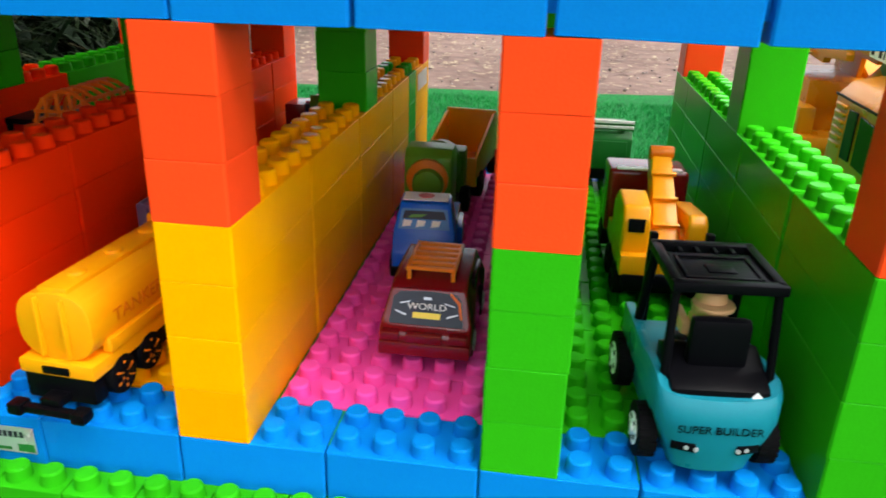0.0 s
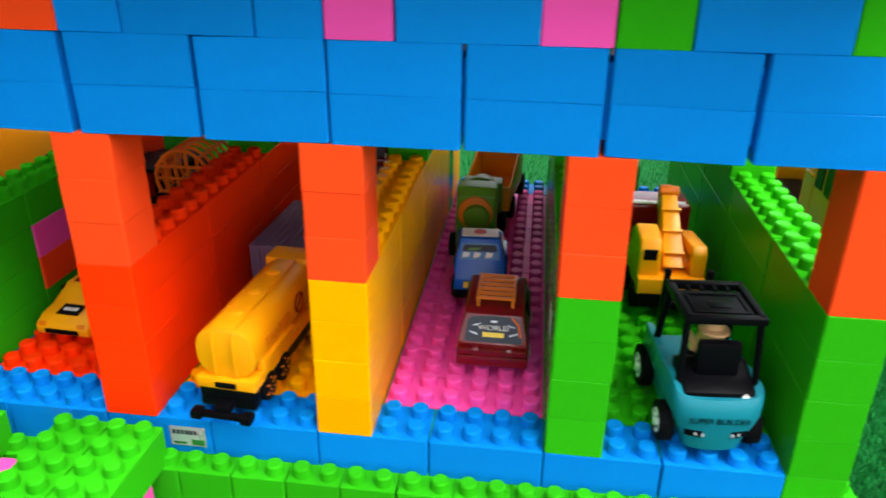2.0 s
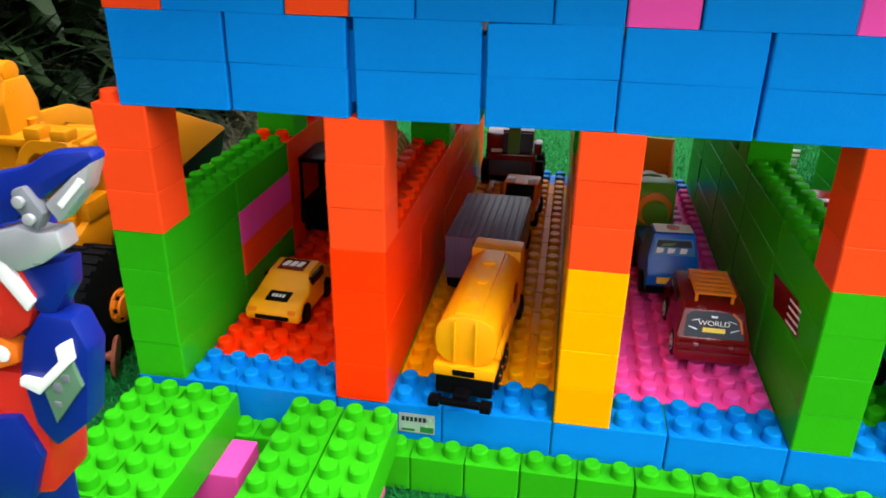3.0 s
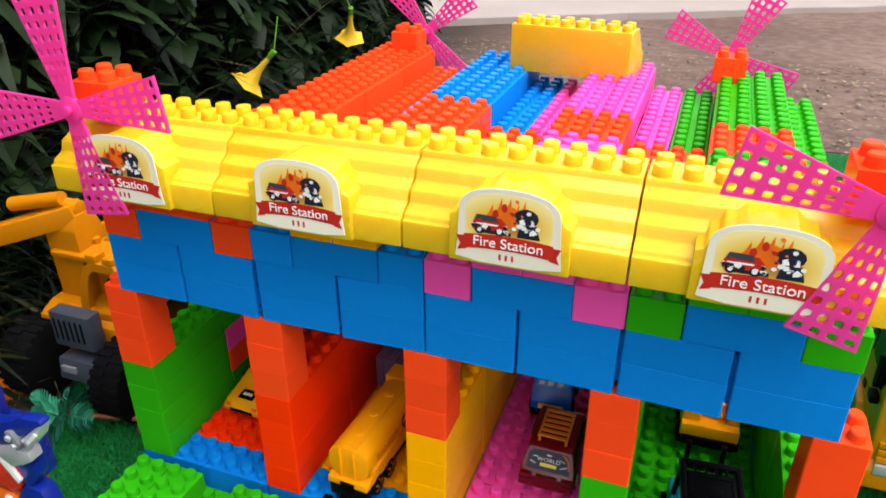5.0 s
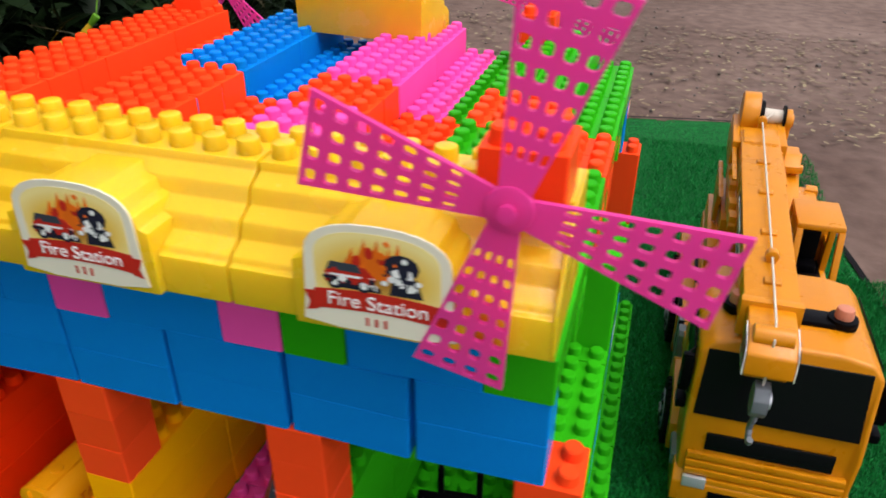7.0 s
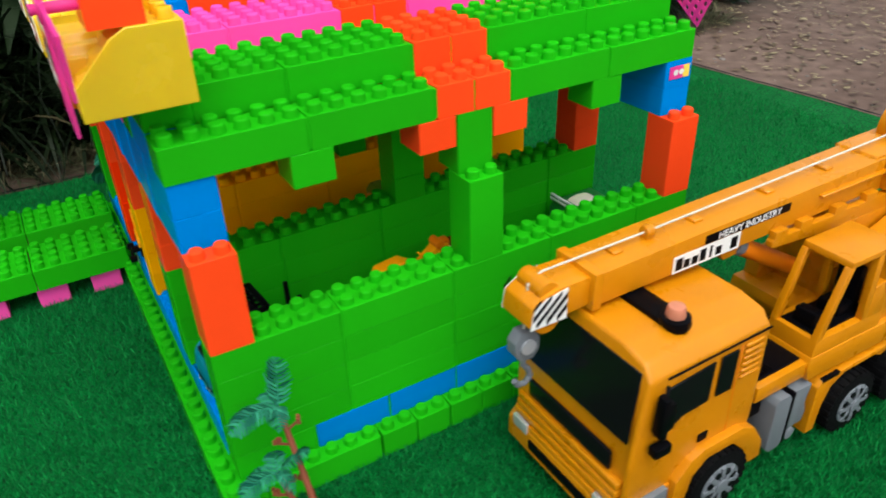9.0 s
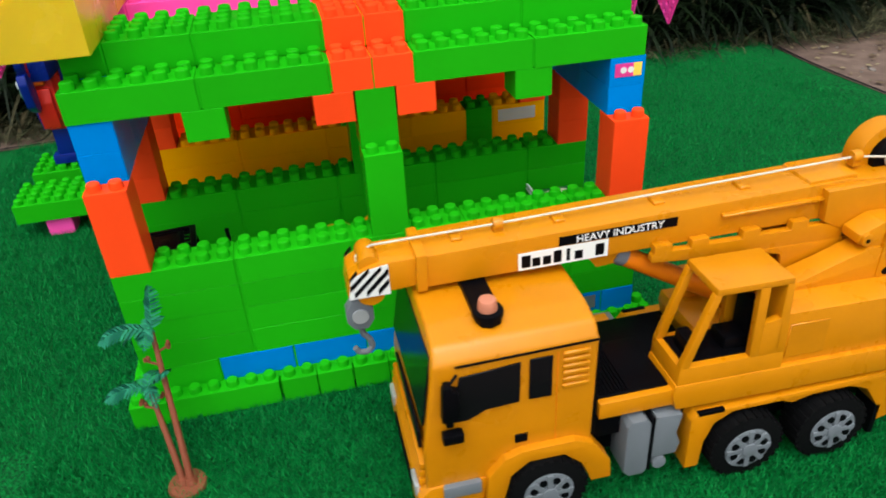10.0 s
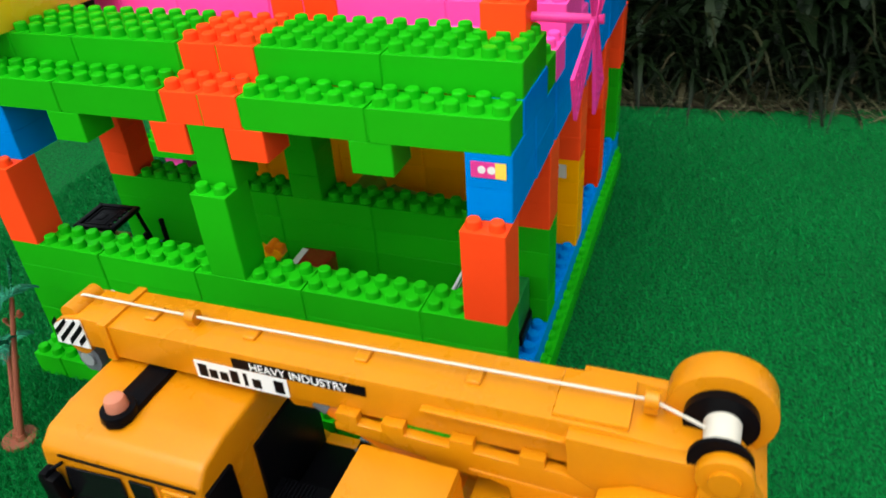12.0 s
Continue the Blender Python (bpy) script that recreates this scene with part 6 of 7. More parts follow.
    for y in (5.4, 15.8):
        for s, x in ((1, -6.3), (-1, -13.6)):
            w = wheel(t, x - ox, y - oy, 2.75, 2.75, 2.4, M_TOYDARK, 6, True, s, 0.30)
            tagged(w, "large black treaded tyre with an orange hub")
    # arm standing at the front corner, reaching outwards
    shift = (-5.1, 5.3, -3.0)
    col = add("arm_column", prism([(2.4, 8.6), (4.6, 8.6), (4.5, 15.0), (4.0, 16.3), (2.6, 16.3), (2.2, 15.2)], -8.6, -6.0, "x", 0.15), M_LOADER, "yellow arm column")
    add("column_top", cyl((-7.3, 3.2, 16.6), 0.55, 2.4, "x", 24, None, 0.08), M_LOADER, "", col)
    add("pivot_pin", cyl((-7.3, 4.3, 13.4), 0.4, 3.0, "x", 20, None, 0.06), M_LOADER, "", col)
    add("hydraulic_ram", rod((-5.85, 4.2, 9.2), (-5.85, 3.6, 14.2), 0.24, 16), M_LOADER, "", col)
    shift = (0, 0, 0)

    def limb(a, c, w, h0, h1):
        """A flat-sided limb from a to c, deeper at its first end."""
        a, c = Vector(a), Vector(c)
        bm = prism([(-h0, 0), (h0, 0), (h1, (c - a).length), (-h1, (c - a).length)], -w, w, "x", 0.12)
        bmesh.ops.transform(bm, matrix=Matrix.Translation(a) @ (c - a).to_track_quat("Z", "X").to_matrix().to_4x4(), verts=bm.verts)
        return bm
    add("boom", limb((-11.5, 8.6, 13.3), (-18.4, 5.75, 11.0), 0.7, 0.8, 0.5), M_LOADER, "yellow digger boom", col)
    add("stick", limb((-18.6, 5.7, 11.2), (-18.6, 4.4, 3.0), 0.6, 0.8, 0.5), M_LOADER, "yellow digger arm", col)
    add("elbow", cyl((-18.5, 5.75, 11.1), 0.7, 1.8, "x", 24, None, 0.06), M_LOADER, "", col)
    add("ram", rod((-12.2, 8.2, 14.3), (-15.8, 7.5, 13.6), 0.5, 16), M_LOADER, "", col)
    add("bucket", prism([(2.7, 3.4), (2.3, 1.7), (2.7, 0.5), (3.6, 0.05), (6.2, 0.4), (5.4, 1.3), (4.8, 2.7), (3.8, 3.5)], -19.2, -15.3, "x", 0.12), M_TOYDARK, "yellow orange bucket", col)
    return t


backhoe()


# ---- toy robot figure, one plain mesh ----
def robot():
    leg = [(-0.75, 0.7), (0.75, 0.7), (0.85, 3.4), (-0.7, 3.4)]
    pieces = [
        (box(-2.2, -1.1, -1.3, 1.0, 0.0, 0.9, 0.15), 0), (box(-0.6, 0.5, -1.3, 1.0, 0.0, 0.9, 0.15), 0),
        (prism(leg, -2.1, -1.2, "x", 0.15), 0), (prism(leg, -0.5, 0.4, "x", 0.15), 0),
        (box(-1.9, 0.5, -0.8, 0.7, 3.2, 4.6, 0.2), 1), (box(-1.9, 0.9, -0.75, 0.8, 4.3, 8.2, 0.2), 1), (box(-2.4, 1.5, -0.7, 0.9, 7.8, 10.5, 0.25), 0),
        # chest, stripe, belly, hip and thigh
        (prism([(-1.6, 10.4), (1.7, 10.4), (2.2, 9.3), (1.8, 8.5), (1.3, 8.1), (-1.2, 8.3)], -1.15, -0.5, "y", 0.16), 1),
        (prism([(1.35, 10.45), (1.6, 10.35), (2.15, 9.2), (1.95, 8.95), (1.25, 10.0)], -1.25, -1.1, "y", 0.04), 5),
        (prism([(-0.6, 8.2), (0.9, 8.25), (1.3, 7.9), (1.3, 7.5), (0.6, 7.2), (-0.6, 7.2)], -1.1, 0.2, "y", 0.1), 4),
        (cyl((0.95, -1.12, 7.75), 0.22, 0.12, "y", 14, 0.16, 0.03), 5),
        (prism([(-0.8, 7.2), (1.2, 7.1), (1.5, 5.9), (1.4, 4.9), (1.2, 3.6), (-0.5, 3.3)], -0.95, 0.5, "y", 0.14), 1),
        (prism([(-0.6, 5.7), (0.9, 6.0), (1.3, 4.9), (0.7, 3.4), (-0.5, 3.3)], -1.15, -0.5, "y", 0.12), 0),
        # shoulder, raised horn-shaped fist with a silver edge, two lamps and a jaw
        (prism([(0.2, 11.7), (1.9, 12.0), (2.6, 12.2), (3.1, 12.5), (4.05, 12.62), (4.15, 12.4), (3.7, 12.15), (2.9, 11.6), (2.1, 11.0), (0.3, 10.5)], -1.2, -0.72, "y", 0.12), 0),
        (prism([(4.12, 12.42), (3.85, 11.8), (3.2, 11.1), (2.95, 11.5), (3.65, 12.1)], -1.3, -0.75, "y", 0.07), 2),
        (prism([(3.28, 11.55), (3.82, 12.1), (3.92, 12.02), (3.36, 11.45)], -1.34, -1.28, "y", 0.0), 5),
        (prism([(2.3, 11.75), (2.6, 11.85), (2.95, 11.3), (2.7, 10.9), (2.3, 11.4)], -1.36, -1.0, "y", 0.08), 3),
        (cyl((2.5, -1.38, 11.55), 0.13, 0.18, "y", 14, 0.1, 0.03), 2), (cyl((2.65, -1.38, 11.2), 0.13, 0.18, "y", 14, 0.1, 0.03), 2),
        (prism([(1.4, 10.7), (2.2, 10.95), (2.7, 10.85), (3.1, 10.95), (3.15, 10.5), (2.6, 10.15), (2.0, 9.9), (1.5, 10.2)], -1.3, -0.7, "y", 0.1), 2),
        # forearm with a white angle frame and a grey green plate
        (prism([(1.9, 9.9), (3.0, 10.2), (2.9, 9.5), (2.5, 8.9), (2.2, 8.8), (1.9, 9.0)], -1.1, -0.5, "y", 0.12), 0),
        (prism([(1.6, 8.2), (2.1, 8.9), (2.9, 8.85), (3.15, 8.1), (2.75, 6.1), (1.8, 5.3), (1.4, 5.9), (1.3, 7.3)], -1.2, -0.45, "y", 0.16), 0),
        (prism([(1.9, 7.2), (2.75, 8.0), (2.9, 7.2), (2.05, 6.1)], -1.3, -1.15, "y", 0.04), 6),
        (prism([(1.45, 7.3), (1.9, 7.25), (2.5, 7.85), (2.5, 8.2), (2.85, 8.4), (2.85, 7.9), (1.85, 6.9), (1.4, 7.1)], -1.36, -1.15, "y", 0.03), 5),
        (box(2.2, 2.4, -1.33, -1.27, 7.0, 7.25, 0.02), 3), (box(2.45, 2.65, -1.33, -1.27, 7.3, 7.5, 0.02), 3), (box(2.15, 2.3, -1.33, -1.27, 6.6, 6.75, 0.02), 3),
        (prism([(-2.9, 8.9), (-2.0, 9.3), (-2.0, 6.2), (-2.6, 5.0), (-3.3, 5.3), (-3.4, 7.6)], -0.85, 0.75, "y", 0.18), 0),
        (box(-1.3, 0.2, -0.8, 0.6, 10.3, 12.1, 0.25), 0),
    ]
    out = bmesh.new()
    for b, slot in pieces:
        for f in b.faces:
            f.material_index = slot
        me = bpy.data.meshes.new("tmp")
        b.to_mesh(me)
        b.free()
        out.from_mesh(me)
        bpy.data.meshes.remove(me)
    me = mesh_from("toy_robot", out, M_ROBOTBLUE, True)
    for m in (M_ROBOTRED, M_SILVER, M_GREY, M_FLAME, M_WHITE, M_PLATE):
        me.materials.append(m)
    ob = new("toy_robot", me)
    ob.matrix_world = pose(2.35 * P, -9.2 * P, (2 * H + 0.44) * P, 0, 0, 0) @ Matrix.Scale(0.95, 4)
    tagged(ob, "plain blue and red plastic toy robot figure on a bridge", "toy robot")


robot()


# ---- toy palms ----
def leaf_material():
    m = material("palm_leaf_plastic", (0.02, 0.16, 0.06), 0.55, bump=0.2, spec=0.08)
    n, l = m.node_tree.nodes, m.node_tree.links
    g = n.new("ShaderNodeNewGeometry")
    r = n.new("ShaderNodeValToRGB")
    r.color_ramp.elements[0].color, r.color_ramp.elements[1].color = (0.005, 0.08, 0.05, 1), (0.04, 0.28, 0.16, 1)
    l.new(g.outputs["Random Per Island"], r.inputs["Fac"])
    l.new(r.outputs[0], n["Principled BSDF"].inputs["Base Color"])
    return m


M_LEAF = leaf_material()


def frond(origin, yaw, rise, length, droop, rnd, reach=1.0):
    """A feather leaf: a curved midrib with two rows of narrow leaflets, seen apart."""
    bm = bmesh.new()
    o = Vector(origin)
    d = Vector((math.cos(radians(yaw)), math.sin(radians(yaw)), 0))
    s = Vector((-d.y, d.x, 0))
    n = 13
    pts = []
    for i in range(n + 1):
        u = i / n
        pts.append(o + d * length * reach * (u - 0.12 * u * u) + Vector((0, 0, rise * length * u - droop * length * u * u)))
    for i in range(n):
        a, b = pts[i], pts[i + 1]
        u = (i + 0.5) / n
        w = 0.06 * (1.2 - u)
        q = [bm.verts.new(a + s * w), bm.verts.new(a - s * w), bm.verts.new(b - s * w), bm.verts.new(b + s * w)]
        bm.faces.new(q)
        if i < 1:
            continue
        ll = length * 0.31 * math.sin(math.pi * min(1, 0.16 + 0.84 * u)) ** 0.6 * rnd.uniform(0.9, 1.08)
        along = (b - a).normalized()
        up = s.cross(along) * (1 if s.cross(along).z > 0 else -1)
        for sg in (-1, 1):
            mid = a + s * sg * ll * 0.5 + along * ll * 0.24 + up * ll * 0.06
            tip = a + s * sg * ll * 0.9 + along * ll * 0.55 - up * ll * (0.1 + 0.2 * u)
            hw = along * (length / n * 0.55)
            edge = [a - hw * 0.5, a + hw * 0.5, mid + hw * 0.95, tip + hw * 0.25, tip - hw * 0.25, mid - hw * 0.6]
            bm.faces.new([bm.verts.new(p) for p in edge])
    return bm


def palm(x, y, z, stems, label, fallen=None):
    """Stems: foot offset, crown place, then the fronds as yaw, rise, length, droop, reach."""
    t = thing("toy_palm", x, y, z, 0, label, "toy palm")
    if fallen:
        t.matrix_world = pose(x * P, y * P, z * P, *fallen)
    r = random.Random(int(x * 7) + 3)
    part("foot", cyl((0, 0, 0.1), 0.98, 0.2, "z", 28, 0.9, 0.05), M_BARK, t, "brown round foot")
    for (fx, fy), (tx, ty, tz), leaves in stems:
        n = 9
        segs = []
        prev = None
        for i in range(n + 1):
            u = i / n
            p = Vector((fx + (tx - fx) * u ** 1.1, fy + (ty - fy) * u ** 1.2, 0.15 + (tz - 0.15) * u))
            if prev is not None:
                segs.append(rod(prev, p, 0.20 - 0.06 * u, 10, 0.175 - 0.06 * u))
            prev = p
        segs.append(cyl((fx, fy, 0.3), 0.34, 0.3, "z", 14, 0.2))
        trunk = part("trunk", join(*segs), M_BARK, t, "brown ringed trunk")
        for u, a in ((0.86, 95), (0.78, -100)):
            p = Vector((fx + (tx - fx) * u, fy + (ty - fy) * u, 0.1 + (tz - 0.1) * u))
            e = p + Vector((0.55 * math.cos(radians(a)), 0.55 * math.sin(radians(a)), 0.25))
            berries = [cyl(e + Vector((r.uniform(-0.12, 0.12), r.uniform(-0.16, 0.16), r.uniform(-0.05, 0.28))), 0.1, 0.18, "z", 8, 0.08) for _ in range(4)]
            part("fruit", join(rod(p, e, 0.06, 6), *berries), M_BARK, trunk, "small brown fruit twig")
        for yaw, rise, length, droop, reach in leaves:
            part("leaf", frond((tx, ty, tz), yaw, rise, length, droop, r, reach), M_LEAF, trunk)
    return t


TALL = ((-72, 0.7, 2.75, 0.62, 1.0), (-112, 0.4, 2.15, 0.95, 0.95), (135, 1.1, 2.3, 0.1, 0.28), (-20, 0.8, 1.7, 1.1, 0.7), (182, 0.45, 2.0, 0.7, 0.95))
SHORT = ((-68, 0.65, 2.3, 0.55, 1.0), (-115, 0.35, 2.0, 0.7, 0.95), (62, 1.1, 1.9, 0.45, 0.9), (170, 0.5, 1.8, 0.6, 0.95), (20, 0.6, 1.4, 1.1, 0.8))
palm(38.7, 2.1, 0, (((0.05, 0.2), (-3.2, -0.28, 7.35), TALL), ((-0.1, -0.2), (-2.33, -1.0, 4.65), SHORT)), "brown and green plastic toy palm with two trunks")
ROSETTE = ((0, 0.3, 3.5, 0.25, 0.9), (35, -0.5, 3.3, 0.2, 0.8), (75, 0.3, 3.2, 0.5, 1.0), (100, 0.9, 3.1, 0.2, 0.45), (140, -0.4, 3.3, 0.2, 0.9), (175, 0.4, 3.4, 0.3, 1.0), (30, 0.85, 3.1, 0.3, 0.5))
palm(-4.6, 3.9, 0.97, (((0.0, 0.0), (0.0, 0.0, 4.6), ROSETTE),), "plastic toy palm lying on the turf", (82, 0, -66))


# ---- backing and edge shadow of the mat, weeds, flowers, stones and far paving ----
# Black strip drawn for the mat's backing and the shadow at its edge.
def hem():
    bm = bmesh.new()
    ys = [-75 + 145 * j / 60 for j in range(61)]
    pts_l, pts_r = [], []
    for y in ys:
        a, b = mat_edge(y)
        pts_l.append((a, y))
        pts_r.append((b, y))
    back = [(mat_edge(70)[0] + (mat_edge(70)[1] - mat_edge(70)[0]) * i / 40, 0) for i in range(41)]
    back = [(x, 70 + mat_back(x)) for x, _ in back]
    for line, off in ((pts_l, (-0.45, 0)), (pts_r, (0.45, 0)), (back, (0, 0.45))):
        prev = None
        for x, y in line:
            q = (bm.verts.new((x - off[0] * 0.3, y - off[1] * 0.3, -0.12)), bm.verts.new((x + off[0], y + off[1], -0.2)))
            if prev:
                bm.faces.new((prev[0], prev[1], q[1], q[0]))
            prev = q
    ob = new("mat_hem", mesh_from("mat_hem", bm, M_TYRE))
    tagged(ob, "black strip along the turf edge for its backing and shadow", "hem", kind="structure")


hem()


def strip_mesh(name, roots, heads, lengths, widths, rises, droops, segs, ramp, label, category, rough=0.5):
    """Many arching strap leaves, one mesh."""
    n = len(roots)
    u = np.linspace(0, 1, segs + 1)
    d = np.stack([np.cos(heads), np.sin(heads), np.zeros(n)], 1)
    s = np.stack([-np.sin(heads), np.cos(heads), np.zeros(n)], 1)
    mid = roots[:, None, :] + d[:, None, :] * (lengths[:, None] * (u[None] ** 1.3) * 0.75)[:, :, None]
    mid[:, :, 2] += lengths[:, None] * (rises[:, None] * u[None] - droops[:, None] * u[None] ** 2.2)
    mid[:, :, 2] = np.maximum(mid[:, :, 2], -0.2)
    w = widths[:, None] * (np.sin(np.pi * (0.12 + 0.87 * u[None])) ** 0.7)
    a, b = mid + s[:, None, :] * w[:, :, None], mid - s[:, None, :] * w[:, :, None]
    v = np.stack([a, b], 2).reshape(-1, 3)
    k = (segs + 1) * 2
    base_i = (np.arange(n) * k)[:, None, None]
    j = (np.arange(segs) * 2)[None, :, None]
    q = (base_i + j + np.array([0, 1, 3, 2])[None, None, :]).reshape(-1, 4)
    me = bpy.data.meshes.new(name)
    me.vertices.add(len(v))
    me.vertices.foreach_set("co", (v * P).ravel())
    me.loops.add(q.size)
    me.loops.foreach_set("vertex_index", q.ravel())
    me.polygons.add(len(q))
    me.polygons.foreach_set("loop_start", np.arange(0, q.size, 4))
    me.update(calc_edges=True)
    m = bpy.data.materials.new(name)
    m.use_nodes = True
    nn, l = m.node_tree.nodes, m.node_tree.links
    g = nn.new("ShaderNodeNewGeometry")
    r = nn.new("ShaderNodeValToRGB")
    for i, (p, c) in enumerate(ramp):
        e = r.color_ramp.elements[i] if i < 2 else r.color_ramp.elements.new(p)
        e.position, e.color = p, (*c, 1)
    l.new(g.outputs["Random Per Island"], r.inputs["Fac"])
    l.new(r.outputs[0], nn["Principled BSDF"].inputs["Base Color"])
    nn["Principled BSDF"].inputs["Roughness"].default_value = rough
    nn["Principled BSDF"].inputs["Specular IOR Level"].default_value = 0.12
    me.materials.append(m)
    return tagged(new(name, me), label, category, kind="stuff")


def weeds():
    r = np.random.RandomState(11)
    # Near-black blade colours: the shade of the thicket is put into them.
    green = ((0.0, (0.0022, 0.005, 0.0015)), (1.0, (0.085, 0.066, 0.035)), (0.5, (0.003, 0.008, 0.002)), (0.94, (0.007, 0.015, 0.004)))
    # tall clumps along the left side
    cl = np.stack([r.uniform(-52, -19, 330), r.uniform(-45, 84, 330)], 1)
    cl = cl[cl[:, 0] < -18 - np.maximum(0, cl[:, 1] - 60) * 0.25]
    pick = r.randint(0, len(cl), 15000)
    roots = np.zeros((15000, 3))
    roots[:, :2] = cl[pick] + r.normal(0, 1.3, (15000, 2))
    roots[:, 2] = -0.4
    keep = roots[:, 0] < -15.5
    roots = roots[keep]
    n = len(roots)
    size = np.clip(0.65 + (-roots[:, 0] - 17) * 0.045, 0.5, 1.8)
    strip_mesh("weeds", roots, r.uniform(0, 2 * np.pi, n), r.uniform(7, 19, n) * size, r.uniform(0.10, 0.34, n), r.uniform(0.7, 1.35, n), r.uniform(0.35, 1.15, n), 6, green, "long-bladed green weeds along the yard edge, coloured as in shade", "weeds")
    # low dry grass at the mat's edge
    n = 5200
    roots = np.zeros((n, 3))
    roots[:, 0] = r.uniform(-24, -14.4, n)
    roots[:, 1] = r.uniform(-30, 92, n)
    roots[:, 2] = -0.4
    dry = ((0.0, (0.03, 0.028, 0.014)), (1.0, (0.16, 0.14, 0.08)), (0.6, (0.05, 0.055, 0.025)))
    strip_mesh("dry_grass", roots, r.uniform(0, 2 * np.pi, n), r.uniform(2, 7, n), r.uniform(0.04, 0.1, n), r.uniform(0.2, 0.8, n), r.uniform(0.2, 0.7, n), 4, dry, "straw-coloured dry grass at the turf edge", "dry grass")
    # broad leaves deep behind, closing the hedge; its shaded side is in their colour
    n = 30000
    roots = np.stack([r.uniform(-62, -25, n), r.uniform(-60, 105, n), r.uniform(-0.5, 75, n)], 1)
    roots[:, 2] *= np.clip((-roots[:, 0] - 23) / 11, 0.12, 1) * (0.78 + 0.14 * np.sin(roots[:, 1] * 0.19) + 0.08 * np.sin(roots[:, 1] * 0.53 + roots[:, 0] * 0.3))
    strip_mesh("bush_leaves", roots, r.uniform(0, 2 * np.pi, n), r.uniform(4, 9, n), r.uniform(0.6, 1.5, n), r.uniform(-0.3, 0.8, n), r.uniform(0.2, 0.9, n), 3, ((0.0, (0.003, 0.009, 0.003)), (1.0, (0.014, 0.03, 0.008))), "leaves of dense bushes, coloured near black for their shaded side", "bushes")
    # litter on the dirt
    n = 2600
    roots = np.stack([r.uniform(-40, 75, n), r.uniform(71.5, 125, n), np.full(n, -0.3)], 1)
    strip_mesh("leaf_litter", roots, r.uniform(0, 2 * np.pi, n), r.uniform(0.5, 1.8, n), r.uniform(0.08, 0.35, n), r.uniform(0.0, 0.25, n), r.uniform(0.0, 0.2, n), 2, ((0.0, (0.08, 0.06, 0.035)), (1.0, (0.30, 0.25, 0.13)), (0.5, (0.14, 0.09, 0.05))), "dry leaf litter on the dirt", "leaf litter")


weeds()


def stones():
    r = random.Random(5)
    bms_v, bms_f = [], []
    ico = bmesh.new()
    bmesh.ops.create_icosphere(ico, subdivisions=1, radius=1)
    base_v = [v.co.copy() for v in ico.verts]
    base_f = [[v.index for v in f.verts] for f in ico.faces]
    ico.free()
    for i in range(520):
        if r.random() < 0.85:
            x, y = r.uniform(-15, 80), r.uniform(73, 150)
        else:
            x, y = r.uniform(54, 85), r.uniform(5, 110)
            if x < mat_edge(min(y, 70))[1] + 0.8:
                continue
        s = r.uniform(0.07, 0.26) * (1.9 if r.random() < 0.07 else 1)
        k = len(bms_v)
        sx, sy, sz = r.uniform(0.7, 1.3), r.uniform(0.7, 1.3), r.uniform(0.4, 0.8)
        for v in base_v:
            j = 1 + 0.25 * noise.noise(v * 1.7 + Vector((i, 0, 0)))
            bms_v.append(((x + v.x * s * sx * j) * P, (y + v.y * s * sy * j) * P, (-0.55 + (v.z * sz * j + 0.3) * s) * P))
        bms_f += [[k + q for q in f] for f in base_f]
    me = bpy.data.meshes.new("pebbles")
    me.from_pydata(bms_v, [], bms_f)
    m = material("pebble", (0.26, 0.22, 0.2), 0.85, bump=0.4)
    n, l = m.node_tree.nodes, m.node_tree.links
    g = n.new("ShaderNodeNewGeometry")
    rp = n.new("ShaderNodeValToRGB")
    rp.color_ramp.elements[0].color, rp.color_ramp.elements[1].color = (0.075, 0.06, 0.052, 1), (0.22, 0.185, 0.165, 1)
    l.new(g.outputs["Random Per Island"], rp.inputs["Fac"])
    l.new(rp.outputs[0], n["Principled BSDF"].inputs["Base Color"])
    me.materials.append(m)
    tagged(new("pebbles", me), "grey and brown pebbles on the dirt", "pebbles", kind="stuff")


stones()


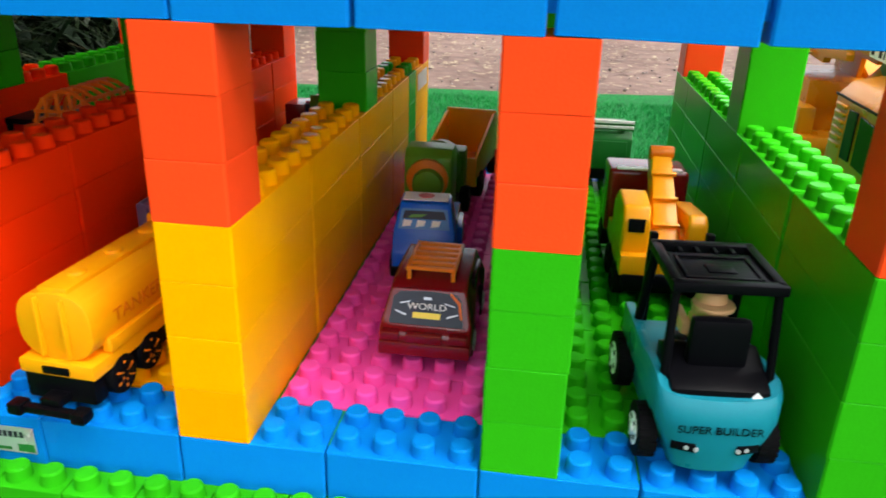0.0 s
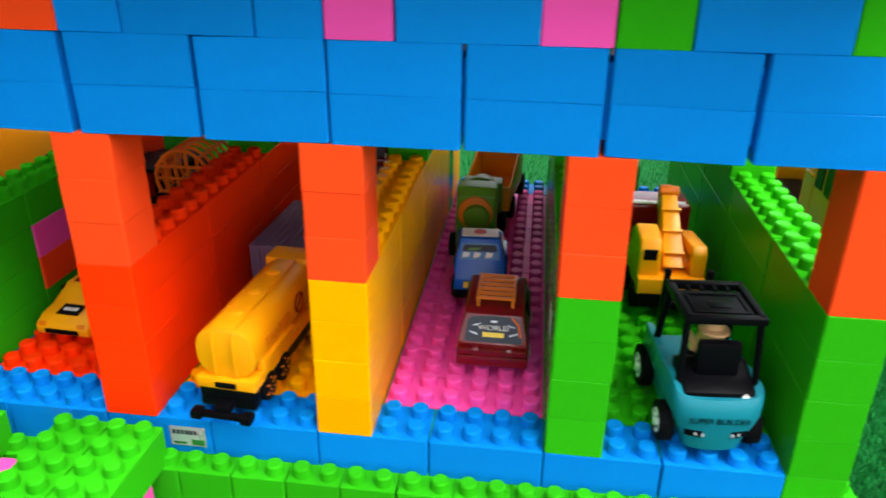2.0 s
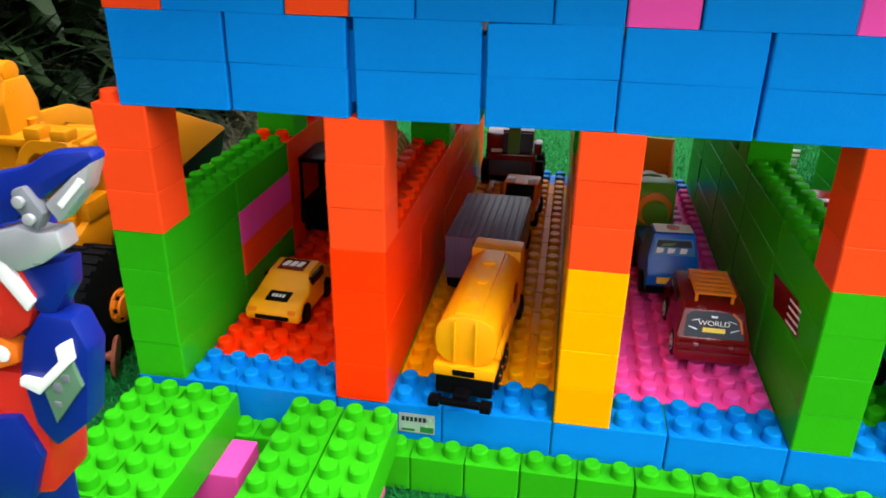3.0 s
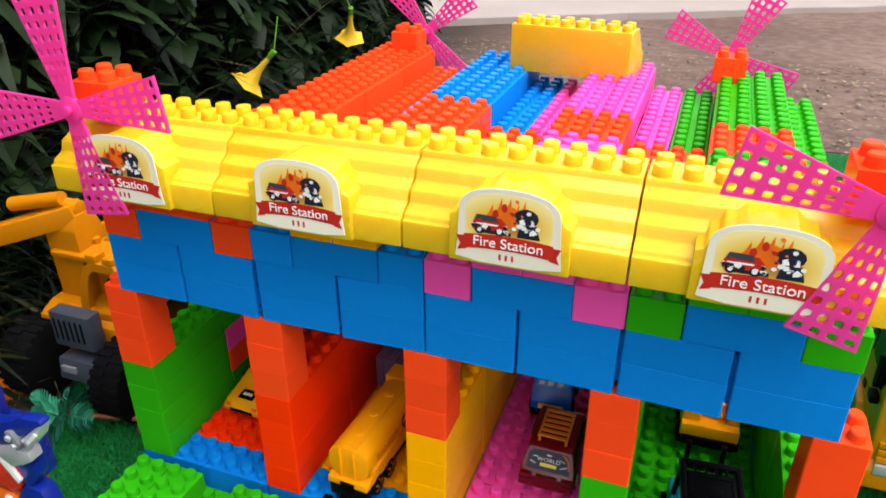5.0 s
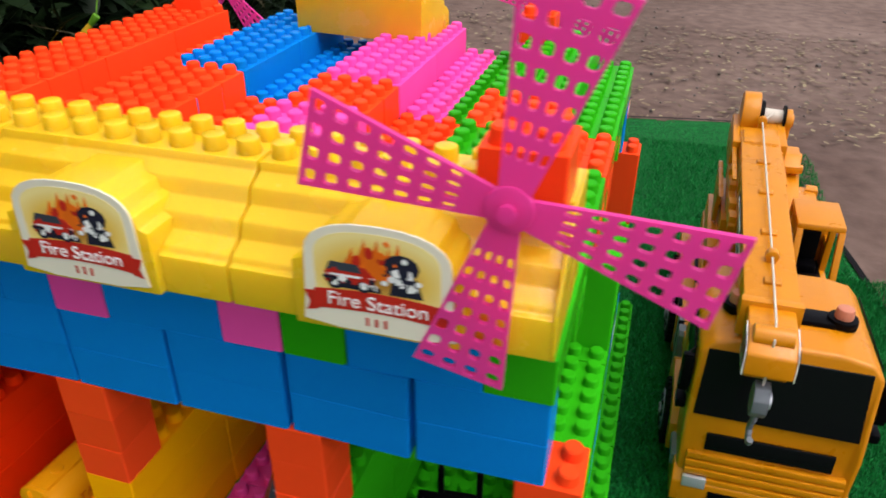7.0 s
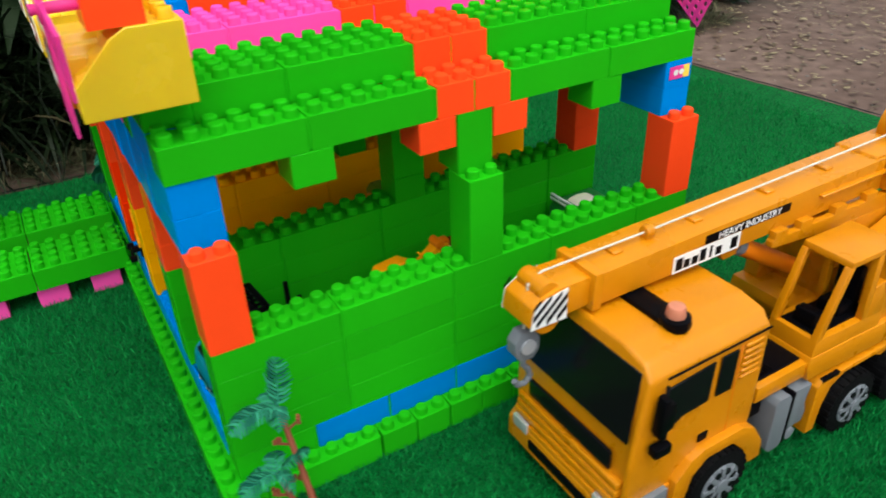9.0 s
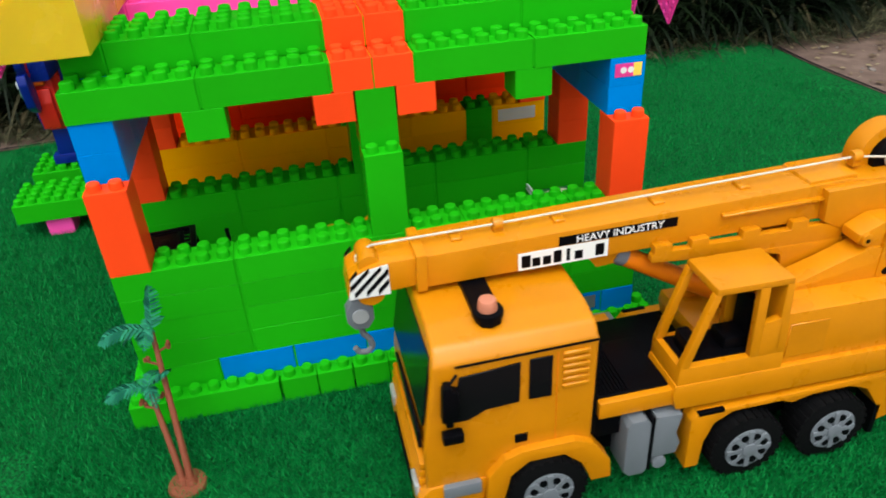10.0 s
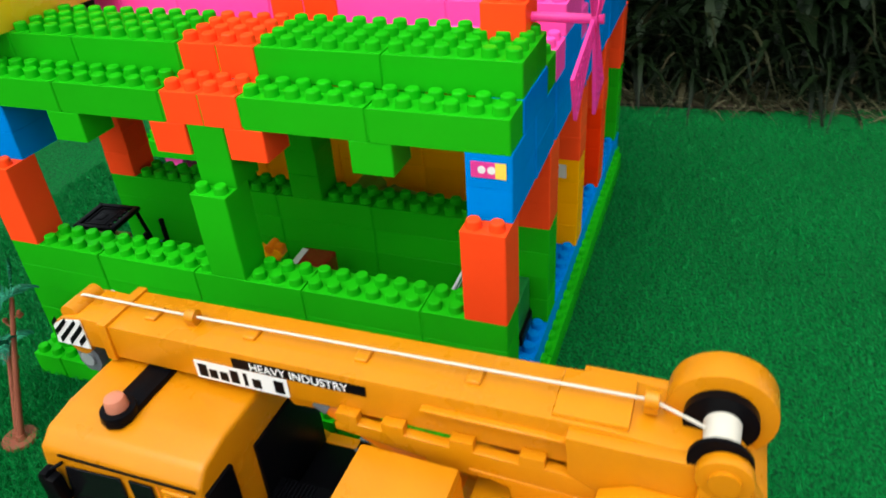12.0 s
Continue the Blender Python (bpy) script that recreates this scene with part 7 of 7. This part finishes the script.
def paving():
    bm = bmesh.new()
    n = 40
    lo = []
    for i in range(n + 1):
        x = -60 + 260 * i / n
        y = 150 + (x + 10) * 0.55 + 2.0 * noise.noise(Vector((x * 0.08, 0, 3)))
        lo.append((x, y))
    prof = ((0.0, -1.2), (0.25, 0.9), (0.8, 1.15), (300, 1.4))
    rows = [[bm.verts.new((x, y + dy, z)) for x, y in lo] for dy, z in prof]
    for a, b in zip(rows, rows[1:]):
        for i in range(n):
            bm.faces.new((a[i], a[i + 1], b[i + 1], b[i]))
    m = material("old_concrete", (0.30, 0.26, 0.235), 0.9, bump=0.6, grain=120, stain=3, vary=0.2)
    tagged(new("pavement", mesh_from("pavement", bm, m)), "old pale concrete paving beyond the dirt", "pavement", kind="structure")


paving()


def trumpet_flower(x, y, z, rx, ry, s):
    t = thing("trumpet_flower", x, y, z, 0, "yellow hanging trumpet flower among the weeds", "flower", "trumpet flowers in the weeds", rx, ry)
    bm = bmesh.new()
    prof = [(0.16, 0.0), (0.22, -0.6), (0.3, -1.5), (0.55, -2.3), (1.0, -2.8), (1.35, -2.9)]
    seg = 15
    rows = []
    for k, (r, zz) in enumerate(prof):
        row = []
        for i in range(seg):
            a = 2 * math.pi * i / seg
            rr = r * (1 + (0.16 * math.cos(5 * a) if k > 3 else 0))
            row.append(bm.verts.new((rr * math.cos(a) * s, rr * math.sin(a) * s, zz * s)))
        rows.append(row)
    for a, b in zip(rows, rows[1:]):
        for i in range(seg):
            bm.faces.new((a[i], a[(i + 1) % seg], b[(i + 1) % seg], b[i]))
    part("petals", bm, M_FLOWER, t, "yellow petals")
    part("calyx", cyl((0, 0, 0.15 * s), 0.2 * s, 0.8 * s, "z", 12, 0.26 * s, 0.04), M_OLIVE, t)
    part("stalk", rod((0, 0, 0.5 * s), (-1.5 * s, 0.3 * s, 2.6 * s), 0.07, 8), M_OLIVE, t)


M_FLOWER = material("yellow_petal", (0.58, 0.36, 0.014), 0.6, bump=0.3)
for args in ((-18, 62, 15.5, 20, 15, 1.3), (-18, 43, 14.2, -15, 40, 1.35)):
    trumpet_flower(*args)
